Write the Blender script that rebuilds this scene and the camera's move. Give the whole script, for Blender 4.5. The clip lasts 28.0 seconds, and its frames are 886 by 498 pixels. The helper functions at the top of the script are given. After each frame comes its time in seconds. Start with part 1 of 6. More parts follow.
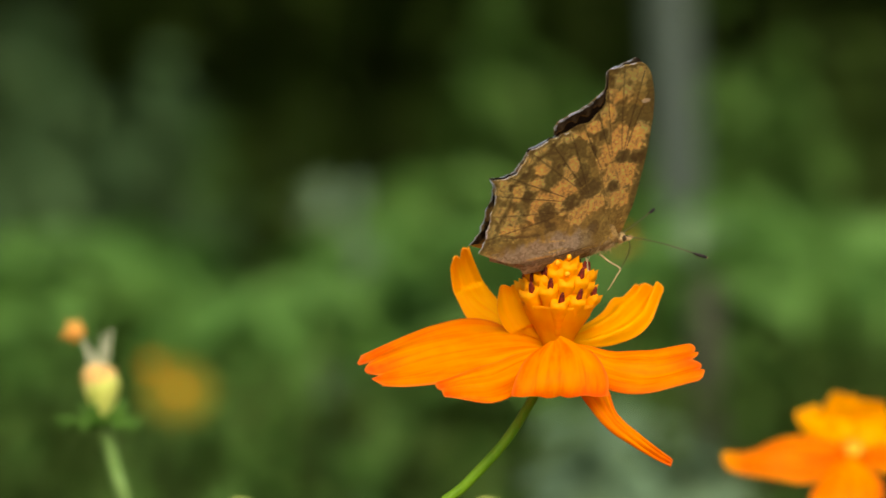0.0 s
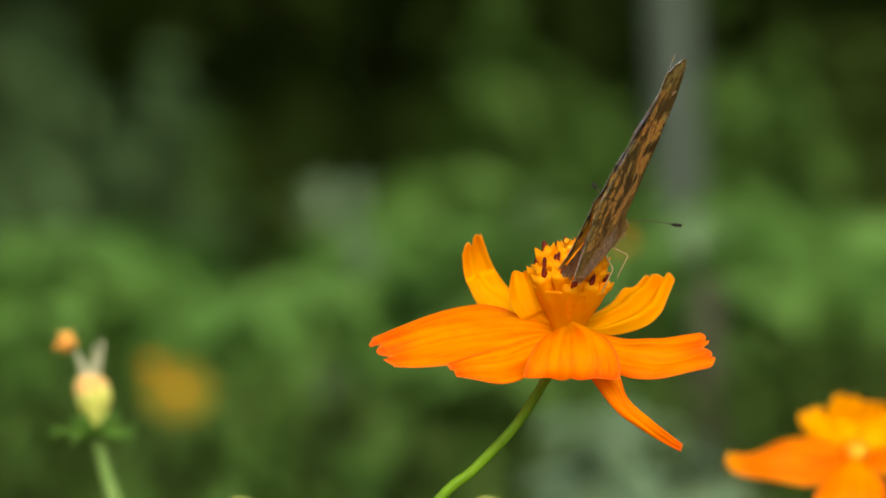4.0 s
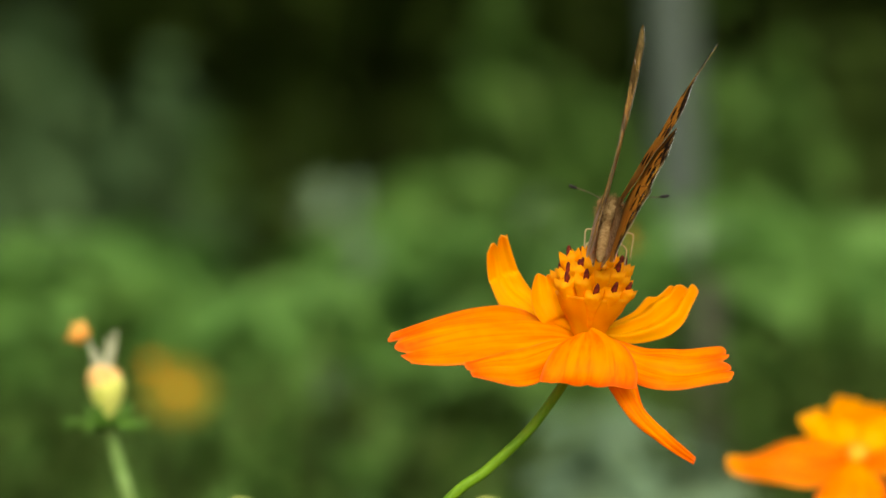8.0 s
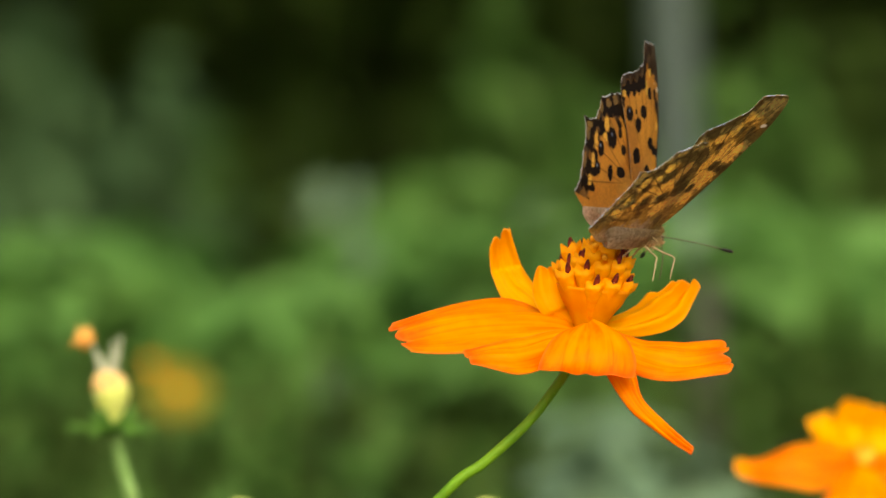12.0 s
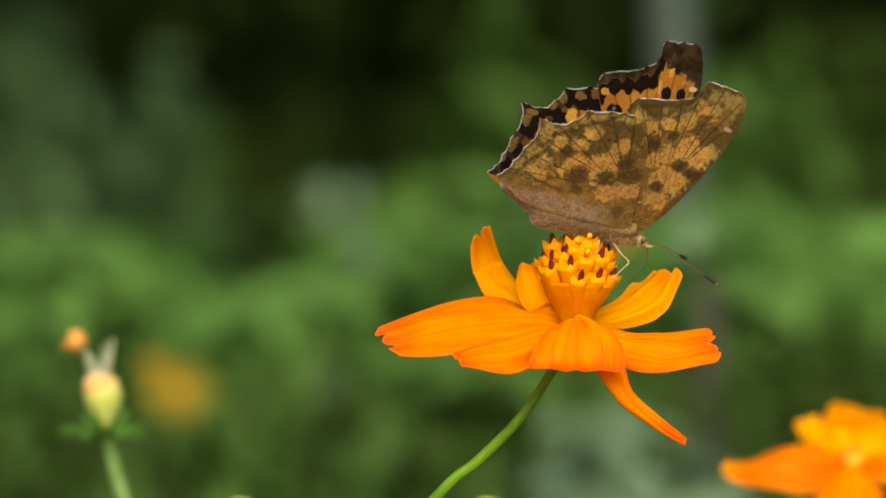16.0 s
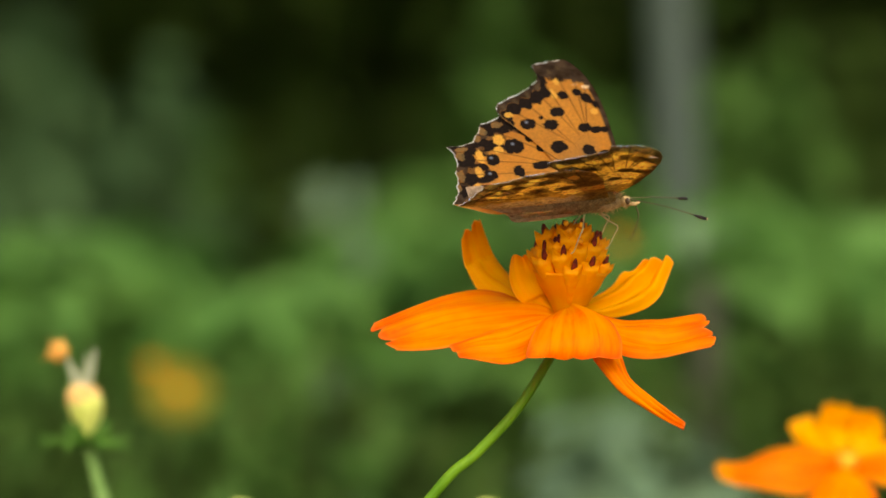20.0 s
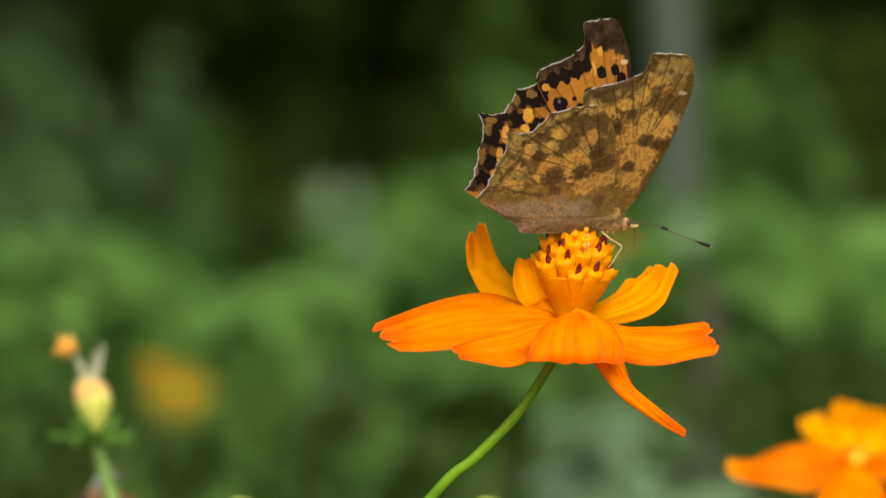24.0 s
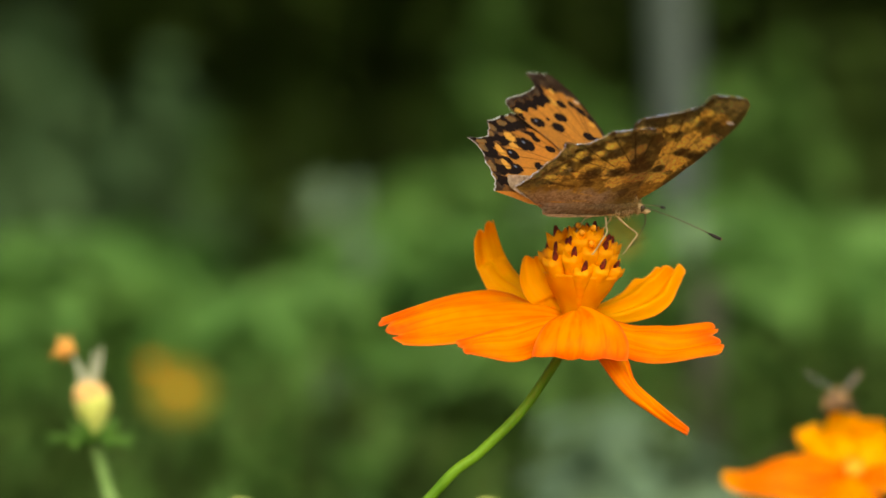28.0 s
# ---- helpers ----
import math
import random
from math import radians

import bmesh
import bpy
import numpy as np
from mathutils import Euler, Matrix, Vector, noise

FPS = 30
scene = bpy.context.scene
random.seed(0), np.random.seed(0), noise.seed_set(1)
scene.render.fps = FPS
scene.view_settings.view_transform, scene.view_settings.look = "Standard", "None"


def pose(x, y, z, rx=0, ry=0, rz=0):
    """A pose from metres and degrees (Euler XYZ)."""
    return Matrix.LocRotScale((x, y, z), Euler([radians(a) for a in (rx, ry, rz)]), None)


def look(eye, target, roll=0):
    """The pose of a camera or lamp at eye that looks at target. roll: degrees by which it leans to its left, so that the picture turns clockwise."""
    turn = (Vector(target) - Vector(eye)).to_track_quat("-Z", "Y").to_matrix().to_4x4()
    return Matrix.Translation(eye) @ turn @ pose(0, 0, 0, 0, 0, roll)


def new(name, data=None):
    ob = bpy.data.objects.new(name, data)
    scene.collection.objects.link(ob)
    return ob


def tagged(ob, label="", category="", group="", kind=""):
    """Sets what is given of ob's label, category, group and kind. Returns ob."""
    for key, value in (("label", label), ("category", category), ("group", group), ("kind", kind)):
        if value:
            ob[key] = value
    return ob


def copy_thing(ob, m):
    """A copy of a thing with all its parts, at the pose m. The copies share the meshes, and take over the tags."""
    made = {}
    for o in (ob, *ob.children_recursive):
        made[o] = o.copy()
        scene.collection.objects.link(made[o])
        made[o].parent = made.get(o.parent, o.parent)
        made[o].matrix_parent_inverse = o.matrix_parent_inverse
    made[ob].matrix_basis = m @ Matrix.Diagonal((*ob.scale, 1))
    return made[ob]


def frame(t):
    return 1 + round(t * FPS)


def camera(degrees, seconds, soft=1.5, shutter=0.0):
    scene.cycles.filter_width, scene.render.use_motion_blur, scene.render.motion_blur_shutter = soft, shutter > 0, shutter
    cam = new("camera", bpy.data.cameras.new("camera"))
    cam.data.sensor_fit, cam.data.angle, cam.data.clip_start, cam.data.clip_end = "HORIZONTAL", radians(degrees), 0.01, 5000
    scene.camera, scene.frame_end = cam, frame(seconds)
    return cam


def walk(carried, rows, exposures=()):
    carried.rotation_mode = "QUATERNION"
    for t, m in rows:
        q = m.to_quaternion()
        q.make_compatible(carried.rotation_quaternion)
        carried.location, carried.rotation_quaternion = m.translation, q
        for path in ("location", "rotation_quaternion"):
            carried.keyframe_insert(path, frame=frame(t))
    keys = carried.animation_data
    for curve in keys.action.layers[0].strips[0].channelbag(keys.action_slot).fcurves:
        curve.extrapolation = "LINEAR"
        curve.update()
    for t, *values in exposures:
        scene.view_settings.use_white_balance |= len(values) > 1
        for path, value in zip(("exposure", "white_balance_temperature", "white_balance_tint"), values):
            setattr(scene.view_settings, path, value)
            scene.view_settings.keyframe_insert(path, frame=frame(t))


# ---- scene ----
import functools

cam = camera(12.0, 28.0, soft=1.5, shutter=0.5)
cam.data.dof.use_dof = True
cam.data.dof.focus_distance = 0.745
cam.data.dof.aperture_fstop = 13.5
walk(cam, [(0.0, look((0, -0.75, 0.8), (0, 1, 0.8))), (28.0, look((0, -0.75, 0.8), (0, 1, 0.8)))], [(0.0, 0.53, 7250, 4), (3.0, 0.59, 7250, 4), (6.0, 0.63, 7250, 4), (8.0, 0.73, 7250, 4), (10.0, 0.87, 7250, 4), (12.5, 0.87, 7250, 4), (15.0, 0.71, 7250, 4), (17.0, 0.63, 7250, 4), (20.0, 0.68, 7250, 4), (24.0, 0.63, 7250, 4), (28.0, 0.65, 7250, 4)])
K = 2 * math.tan(radians(6)) / 1568

# ---- light: bright overcast day ----
world = bpy.data.worlds.new("sky")
world.use_nodes = True
scene.world = world
wn = world.node_tree
sky = wn.nodes.new("ShaderNodeTexSky")
sky.sky_type, sky.sun_disc = "NISHITA", False
sky.sun_elevation, sky.sun_rotation = radians(40), radians(175)
sky.air_density, sky.dust_density = 1.0, 4.0
wn.nodes["Background"].inputs["Strength"].default_value = 0.15
wn.links.new(sky.outputs["Color"], wn.nodes["Background"].inputs["Color"])
sun = new("sun", bpy.data.lights.new("sun", "SUN"))
sun.data.energy, sun.data.angle, sun.data.color = 1.18, radians(45), (1.0, 0.95, 0.86)
sun.matrix_world = look((0.3, -3.7, 3.15), (0, 0, 0))


# ---- small tools ----
def spot(px, py, d):
    """The place at distance d before the lens that stands at picture position px, py."""
    return Vector(((px - 784) * K * d, d - 0.75, 0.8 - (py - 441) * K * d))


def mesh_of(name, verts, faces, smooth=True):
    me = bpy.data.meshes.new(name)
    me.from_pydata([tuple(v) for v in verts], [], [tuple(f) for f in faces])
    if smooth:
        me.polygons.foreach_set("use_smooth", [True] * len(me.polygons))
    me.update()
    return me


def part(name, me, material, parent, label=""):
    """Links a mesh as one object under a thing or a part."""
    if isinstance(me, bmesh.types.BMesh):
        bm, me = me, bpy.data.meshes.new(name)
        bm.to_mesh(me)
        bm.free()
        me.polygons.foreach_set("use_smooth", [True] * len(me.polygons))
    if material and not me.materials:
        me.materials.append(material)
    ob = new(name, me)
    if parent:
        ob.parent = parent
    if label:
        tagged(ob, label)
    return ob


def thing(name, place, label, category, group="", kind=""):
    ob = new(name)
    ob.empty_display_size = 0.01
    ob.matrix_world = place if isinstance(place, Matrix) else Matrix.Translation(place)
    return tagged(ob, label, category, group, kind)


def bez(p, s):
    """A point on the smooth curve through control points p at s in 0..1."""
    n = len(p) - 1
    x = min(s * n, n - 1e-6)
    i = int(x)
    f = x - i
    a, b, c, d = (Vector(p[max(0, min(n, i + k))]) for k in (-1, 0, 1, 2))
    return 0.5 * ((2 * b) + (c - a) * f + (2 * a - 5 * b + 4 * c - d) * f * f + (3 * b - a - 3 * c + d) * f ** 3)


def tube(name, pts, radii, sides=10, steps=None, caps=True):
    """A round tube along control points; radii are spread along it."""
    steps = steps or 6 * (len(pts) - 1)
    verts, faces = [], []
    prev = Vector((0.31, 0.87, 0.38))
    for i in range(steps + 1):
        s = i / steps
        c = bez(pts, s)
        t = (bez(pts, min(1, s + 0.01)) - bez(pts, max(0, s - 0.01))).normalized()
        u = (prev - t * prev.dot(t)).normalized()
        prev = u
        w = t.cross(u)
        x = s * (len(radii) - 1)
        k = min(int(x), len(radii) - 2)
        r = radii[k] + (radii[k + 1] - radii[k]) * (x - k)
        for j in range(sides):
            a = 2 * math.pi * j / sides
            verts.append(c + r * (math.cos(a) * u + math.sin(a) * w))
    for i in range(steps):
        for j in range(sides):
            a, b = i * sides + j, i * sides + (j + 1) % sides
            faces.append((a, b, b + sides, a + sides))
    if caps:
        faces.append(tuple(range(sides - 1, -1, -1)))
        faces.append(tuple(range(steps * sides, steps * sides + sides)))
    return mesh_of(name, verts, faces)


def lump(name, centre, radii, rough=0.0, freq=300.0, turn=None, seg=24, rings=16):
    """An egg-shaped body with an uneven surface."""
    verts, faces = [], []
    turn = turn or Matrix.Identity(3)
    for i in range(rings + 1):
        th = math.pi * i / rings
        for j in range(seg):
            ph = 2 * math.pi * j / seg
            d = Vector((math.sin(th) * math.cos(ph), math.sin(th) * math.sin(ph), math.cos(th)))
            k = 1 + rough * noise.noise(d * 3.1 + Vector(centre) * freq)
            verts.append(Vector(centre) + turn @ Vector((d.x * radii[0] * k, d.y * radii[1] * k, d.z * radii[2] * k)))
    for i in range(rings):
        for j in range(seg):
            a, b = i * seg + j, i * seg + (j + 1) % seg
            faces.append((a, a + seg, b + seg, b))
    return mesh_of(name, verts, faces)


# ---- materials ----
def material(name):
    m = bpy.data.materials.new(name)
    m.use_nodes = True
    nt = m.node_tree
    return m, nt, nt.nodes["Principled BSDF"]


def node(nt, kind, **sets):
    n = nt.nodes.new(kind)
    for key, value in sets.items():
        n.inputs[key.replace("_", " ")].default_value = value
    return n


def mix(nt, fac, a, b, mode="MIX"):
    n = nt.nodes.new("ShaderNodeMix")
    n.data_type, n.blend_type = "RGBA", mode
    for i, v in ((0, fac), (6, a), (7, b)):
        if isinstance(v, bpy.types.NodeSocket):
            nt.links.new(v, n.inputs[i])
        else:
            n.inputs[i].default_value = v if i == 0 else (*v, 1)
    return n.outputs[2]


def ramp(nt, fac, *stops):
    n = nt.nodes.new("ShaderNodeValToRGB")
    el = n.color_ramp.elements
    while len(el) < len(stops):
        el.new(0.5)
    for e, (p, c) in zip(el, stops):
        e.position = p
        e.color = (*c, 1) if isinstance(c, tuple) else (c, c, c, 1)
    nt.links.new(fac, n.inputs[0])
    return n.outputs[0]


def noise_tex(nt, scale, detail=4.0, rough=0.55, stretch=None):
    co = nt.nodes.new("ShaderNodeTexCoord")
    tex = node(nt, "ShaderNodeTexNoise", Scale=scale, Detail=detail, Roughness=rough)
    src = co.outputs["Object"]
    if stretch:
        mp = nt.nodes.new("ShaderNodeMapping")
        mp.inputs["Scale"].default_value = stretch
        nt.links.new(src, mp.inputs["Vector"])
        src = mp.outputs["Vector"]
    nt.links.new(src, tex.inputs["Vector"])
    return tex.outputs["Fac"]


def attribute(nt, name):
    n = nt.nodes.new("ShaderNodeAttribute")
    n.attribute_name = name
    return n


def bump(nt, bsdf, height, distance, strength=0.5):
    b = node(nt, "ShaderNodeBump", Strength=strength, Distance=distance)
    nt.links.new(height, b.inputs["Height"])
    nt.links.new(b.outputs["Normal"], bsdf.inputs["Normal"])


def thin(nt, bsdf, colour, amount):
    """Lets light pass through a thin sheet, such as a petal or a leaf."""
    out = nt.nodes["Material Output"]
    tr = nt.nodes.new("ShaderNodeBsdfTranslucent")
    mx = nt.nodes.new("ShaderNodeMixShader")
    mx.inputs[0].default_value = amount
    if isinstance(colour, bpy.types.NodeSocket):
        nt.links.new(colour, tr.inputs["Color"])
    else:
        tr.inputs["Color"].default_value = (*colour, 1)
    nt.links.new(bsdf.outputs[0], mx.inputs[1])
    nt.links.new(tr.outputs[0], mx.inputs[2])
    nt.links.new(mx.outputs[0], out.inputs[0])


def leaf_material(name, dark, light, rough=0.5, through_light=0.25, veins=True):
    m, nt, b = material(name)
    geo = nt.nodes.new("ShaderNodeNewGeometry")
    c = ramp(nt, geo.outputs["Random Per Island"], (0.0, dark), (1.0, light))
    c = mix(nt, 0.35, c, ramp(nt, noise_tex(nt, 55), (0.35, dark), (0.7, light)))
    nt.links.new(c, b.inputs["Base Color"])
    b.inputs["Roughness"].default_value = rough
    b.inputs["Specular IOR Level"].default_value = 0.16
    bump(nt, b, noise_tex(nt, 220), 0.0008)
    thin(nt, b, c, through_light)
    return m


def petal_material(name, base, tip, inner):
    """Orange ray petal: redder towards rim and tip, yellower at the root, fine streaks along it, a painted highlight on
    the very edge.
    """
    m, nt, b = material(name)
    along, across = attribute(nt, "along"), attribute(nt, "across")
    c = ramp(nt, along.outputs["Fac"], (0.0, inner), (0.4, base), (0.78, base), (1.0, tip))
    edge = ramp(nt, across.outputs["Fac"], (0.0, 0.65), (0.05, 0.3), (0.16, 0.0))
    c = mix(nt, edge, c, tip)
    wave = node(nt, "ShaderNodeTexNoise", Scale=1.0, Detail=3.0, Roughness=0.55, Distortion=0.4)
    comb = nt.nodes.new("ShaderNodeCombineXYZ")
    nt.links.new(attribute(nt, "lane").outputs["Fac"], comb.inputs[0])
    nt.links.new(along.outputs["Fac"], comb.inputs[1])
    mp = nt.nodes.new("ShaderNodeMapping")
    mp.inputs["Scale"].default_value = (11.0, 1.6, 1)
    nt.links.new(comb.outputs[0], mp.inputs["Vector"])
    nt.links.new(mp.outputs["Vector"], wave.inputs["Vector"])
    c = mix(nt, ramp(nt, wave.outputs["Fac"], (0.43, 0.0), (0.7, 0.65)), c, tip)
    c = mix(nt, ramp(nt, wave.outputs["Fac"], (0.28, 0.35), (0.42, 0.0)), c, inner)
    # thin pale edge: a light fringe painted into the petal colour
    rim = ramp(nt, across.outputs["Fac"], (0.0, 0.3), (0.014, 0.15), (0.035, 0.0))
    c = mix(nt, rim, c, (0.95, 0.48, 0.1))
    c = mix(nt, ramp(nt, noise_tex(nt, 260), (0.45, 0.0), (0.75, 0.3)), c, inner)
    nt.links.new(c, b.inputs["Base Color"])
    b.inputs["Roughness"].default_value = 0.6
    b.inputs["Specular IOR Level"].default_value = 0.08
    bump(nt, b, wave.outputs["Fac"], 0.0005, 0.3)
    thin(nt, b, c, 0.45)
    return m


def plain(name, dark, light, scale=400.0, rough=0.6, spec=0.3, trans=0.0, bumpy=0.0002, stretch=None):
    m, nt, b = material(name)
    f = noise_tex(nt, scale, stretch=stretch)
    c = ramp(nt, f, (0.3, dark), (0.7, light))
    nt.links.new(c, b.inputs["Base Color"])
    b.inputs["Roughness"].default_value = rough
    b.inputs["Specular IOR Level"].default_value = spec
    bump(nt, b, f, bumpy)
    if trans:
        thin(nt, b, c, trans)
    return m


ORANGE = petal_material("orange_petal", (0.93, 0.3, 0.002), (0.88, 0.1, 0.002), (0.95, 0.42, 0.004))
# upper petals: light on their inner faces is put into this yellower orange
YELLOWISH = petal_material("golden_petal", (0.95, 0.44, 0.004), (0.94, 0.33, 0.003), (0.95, 0.5, 0.008))
TIPPED = petal_material("yellow_tipped_petal", (0.9, 0.18, 0.002), (0.95, 0.46, 0.008), (0.88, 0.14, 0.002))
# neighbour's upright petals, brighter gold holding the light on their inside
GOLDEN_RAY = petal_material("golden_ray", (0.95, 0.47, 0.004), (0.95, 0.43, 0.004), (0.95, 0.52, 0.01))
FLORET = plain("floret", (0.9, 0.26, 0.003), (0.95, 0.4, 0.008), 900, spec=0.1, trans=0.2)
TUBE = plain("floret_tube", (0.85, 0.27, 0.003), (0.93, 0.37, 0.008), 300, trans=0.3, spec=0.1, stretch=(1, 1, 0.2))
ANTHER = plain("anther", (0.07, 0.008, 0.005), (0.2, 0.025, 0.01), 1500, spec=0.1)
PALE_CENTRE = plain("pale_centre", (0.92, 0.43, 0.012), (0.95, 0.52, 0.04), 900, trans=0.2)
POLLEN = plain("pollen", (0.85, 0.3, 0.006), (0.93, 0.4, 0.015), 2500)
STEM = plain("stem_green", (0.075, 0.18, 0.007), (0.15, 0.3, 0.016), 250, 0.5, 0.15, stretch=(1, 1, 0.15))
BRACT = plain("bract_green", (0.05, 0.14, 0.012), (0.1, 0.22, 0.03), 300, trans=0.2)


# ---- the orange flower ----
def petal(name, edge_a, edge_b, mat, parent, teeth=3, tooth=0.07, arch=0.0012, ridge=0.00028, seed=0, nu=46, nw=26, folds=2.4):
    """A ray petal between two curved edges (mm in the flower's space), arched, ridged and toothed at the tip."""
    A = [Vector(p) * 0.001 for p in edge_a]
    B = [Vector(p) * 0.001 for p in edge_b]
    rnd = random.Random(seed)
    depth = [rnd.uniform(0.5, 1.2) for _ in range(teeth + 2)]
    verts, along, across, lane = [], [], [], []
    for i in range(nu + 1):
        for j in range(nw + 1):
            w = j / nw
            x = w * teeth
            cut = tooth * depth[int(x)] * (abs(2 * (x % 1) - 1) ** 1.6)
            cut += 0.25 * tooth * noise.noise(Vector((w * 9, seed, 0)))
            s = i / nu * (1 - cut)
            a, b = bez(A, s), bez(B, s)
            t = (bez(A, min(1, s + 0.02)) + bez(B, min(1, s + 0.02)) - bez(A, max(0, s - 0.02)) - bez(B, max(0, s - 0.02))).normalized()
            n = t.cross(b - a)
            n = n.normalized() if n.length > 1e-9 else Vector((0, 0, 1))
            if n.z < 0:
                n = -n
            bow = 4 * w * (1 - w)
            h = arch * bow * math.sin(math.pi * min(1, 0.15 + 0.85 * s))
            h += ridge * math.cos(2 * math.pi * w * folds + seed) * min(1, bow * 1.6) * (0.35 + 0.65 * s)
            h += 0.0009 * noise.noise(Vector((w * 2.4, s * 3.2, seed * 1.7)))
            verts.append(a.lerp(b, w) + n * h)
            along.append(s)
            across.append(min(w, 1 - w, (1 - cut - s) * 0.9))
            lane.append(w + seed)
    faces = [(i * (nw + 1) + j, i * (nw + 1) + j + 1, (i + 1) * (nw + 1) + j + 1, (i + 1) * (nw + 1) + j) for i in range(nu) for j in range(nw)]
    me = mesh_of(name, verts, faces)
    for key, data in (("along", along), ("across", across), ("lane", lane)):
        me.attributes.new(key, "FLOAT", "POINT").data.foreach_set("value", data)
    ob = part(name, me, mat, parent)
    sol = ob.modifiers.new("thickness", "SOLIDIFY")
    sol.thickness, sol.offset = 0.0002, 0
    return ob


def floret_meshes():
    """An open disc floret: a slim tube that swells and flares into five lobes, with its anther column."""
    verts, faces = [], []
    rings = ((0.3, 0), (0.5, 2.5), (0.85, 5.0), (1.05, 6.4), (1.12, 7.2), (0.98, 8.0))
    for r, z in rings:
        for j in range(10):
            a = 2 * math.pi * j / 10
            lobe = 1 if z > 7 else 0
            k = r * (1.0 + (0.14 if j % 2 == 0 else -0.1) * lobe)
            verts.append(Vector((k * math.cos(a), k * math.sin(a), z + (0.6 if j % 2 == 0 else -0.35) * (z > 7.9))) * 0.001)
    for i in range(len(rings) - 1):
        for j in range(10):
            faces.append((i * 10 + j, i * 10 + (j + 1) % 10, i * 10 + 10 + (j + 1) % 10, i * 10 + 10 + j))
    top = len(verts)
    verts.append(Vector((0, 0, 0.0073)))
    for j in range(10):
        faces.append(((len(rings) - 1) * 10 + j, (len(rings) - 1) * 10 + (j + 1) % 10, top))
    tube_me = mesh_of("floret", verts, faces)
    tube_me.materials.append(FLORET)
    col = tube("anther", [(0.0002, 0, 0.0066), (0.0003, 0, 0.0081), (0.0004, 0.0001, 0.0092)], [0.0003, 0.00036, 0.00012], 8, 5)
    col.materials.append(ANTHER)
    pol = lump("pollen_tip", (0.0001, 0.0001, 0.0086), (0.0003, 0.0003, 0.0005), 0.3, seg=8, rings=6)
    pol.materials.append(POLLEN)
    return tube_me, col, pol


FLORETS = floret_meshes()


def disc_centre(parent, axis, height, radius, count, seed=3, ripe=0.7):
    """The raised centre of the flower: a funnel of florets on a receptacle."""
    rnd = random.Random(seed)
    turn = Vector(axis).normalized().to_track_quat("Z", "Y").to_matrix()
    core = tube("receptacle", [turn @ Vector((0, 0, height * k)) for k in (-0.08, 0.14, 0.3, 0.46)], [radius * 0.34, radius * 0.66, radius * 0.96, radius * 1.16], 22, 10)
    part("receptacle", core, TUBE, parent, "smooth golden funnel below the florets")
    for i in range(count):
        f = math.sqrt((i + 0.5) / count)
        a = i * 2.39996
        lean = f * radians(27) + rnd.uniform(-0.05, 0.05)
        d = Vector((math.sin(lean) * math.cos(a), math.sin(lean) * math.sin(a), math.cos(lean)))
        base = Vector((math.cos(a) * f * radius * 0.42, math.sin(a) * f * radius * 0.42, height * (0.05 + 0.34 * (1 - f * f) + rnd.uniform(-0.05, 0.06))))
        size = rnd.uniform(0.9, 1.1) * height / 0.0135
        ob = part("floret", FLORETS[0], None, parent)
        q = (turn @ d).to_track_quat("Z", "Y")
        ob.matrix_basis = Matrix.LocRotScale(turn @ base, q, (size * 1.42, size * 1.42, size))
        if rnd.random() < ripe:
            part("anther", FLORETS[1], None, ob, "dark brown anther column")
        else:
            part("pollen_tip", FLORETS[2], None, ob)


def mm(px, py, depth, cx, cy, scale=0.10055):
    return ((px - cx) * scale, depth, (cy - py) * scale)


def shaped(rows, cx, cy, scale=0.10055):
    return [mm(*r, cx, cy, scale) for r in rows]


flower = thing("cosmos_flower", spot(1045, 575, 0.75), "orange cosmos flower with ragged petals on a thin green stem", "flower", "orange cosmos flowers")


def ray(parent, origin, scale, edge_a, edge_b, mat, teeth, tooth, seed, ridge=0.00028, arch=0.0012, folds=2.1):
    """One petal of a flower, its two edges given in the plan of the flower head round its origin."""
    return petal("petal", shaped(edge_a, *origin, scale), shaped(edge_b, *origin, scale), mat, parent, teeth, tooth, arch=arch, ridge=ridge, seed=seed, folds=folds)


HEAD = (1045, 575)
ray(flower, HEAD, 0.10055, ((1025, 572, 6), (935, 532, 8), (832, 531, 5), (685, 574, -2)), ((1015, 592, -3), (930, 612, -9), (830, 622, -12), (722, 622, -9)), ORANGE, 3, 0.07, 1, ridge=0.0003)
ray(flower, HEAD, 0.10055, ((985, 560, 6), (905, 540, 9), (872, 485, 12), (866, 424, 11)), ((1010, 560, 6), (958, 510, 13), (925, 465, 13), (900, 392, 10)), YELLOWISH, 2, 0.07, 2, ridge=0.0003)
ray(flower, HEAD, 0.10055, ((1026, 584, 2), (966, 556, 1), (945, 515, 2), (952, 468, 3)), ((1040, 566, 1), (1024, 532, 1), (1006, 500, 1), (983, 468, 2)), YELLOWISH, 2, 0.05, 3, ridge=0.0003, arch=0.0005)
ray(flower, HEAD, 0.10055, ((1030, 578, -4), (965, 585, -9), (900, 602, -13), (821, 621, -15)), ((1025, 590, -4), (978, 640, -13), (915, 659, -18), (842, 640, -18)), ORANGE, 2, 0.04, 4, ridge=0.0003)
ray(flower, HEAD, 0.10055, ((1030, 572, -4), (988, 594, -12), (962, 628, -17), (955, 652, -18)), ((1058, 572, -4), (1104, 592, -12), (1124, 630, -16), (1122, 665, -17)), ORANGE, 4, 0.05, 5, ridge=0.0008, folds=1.5)
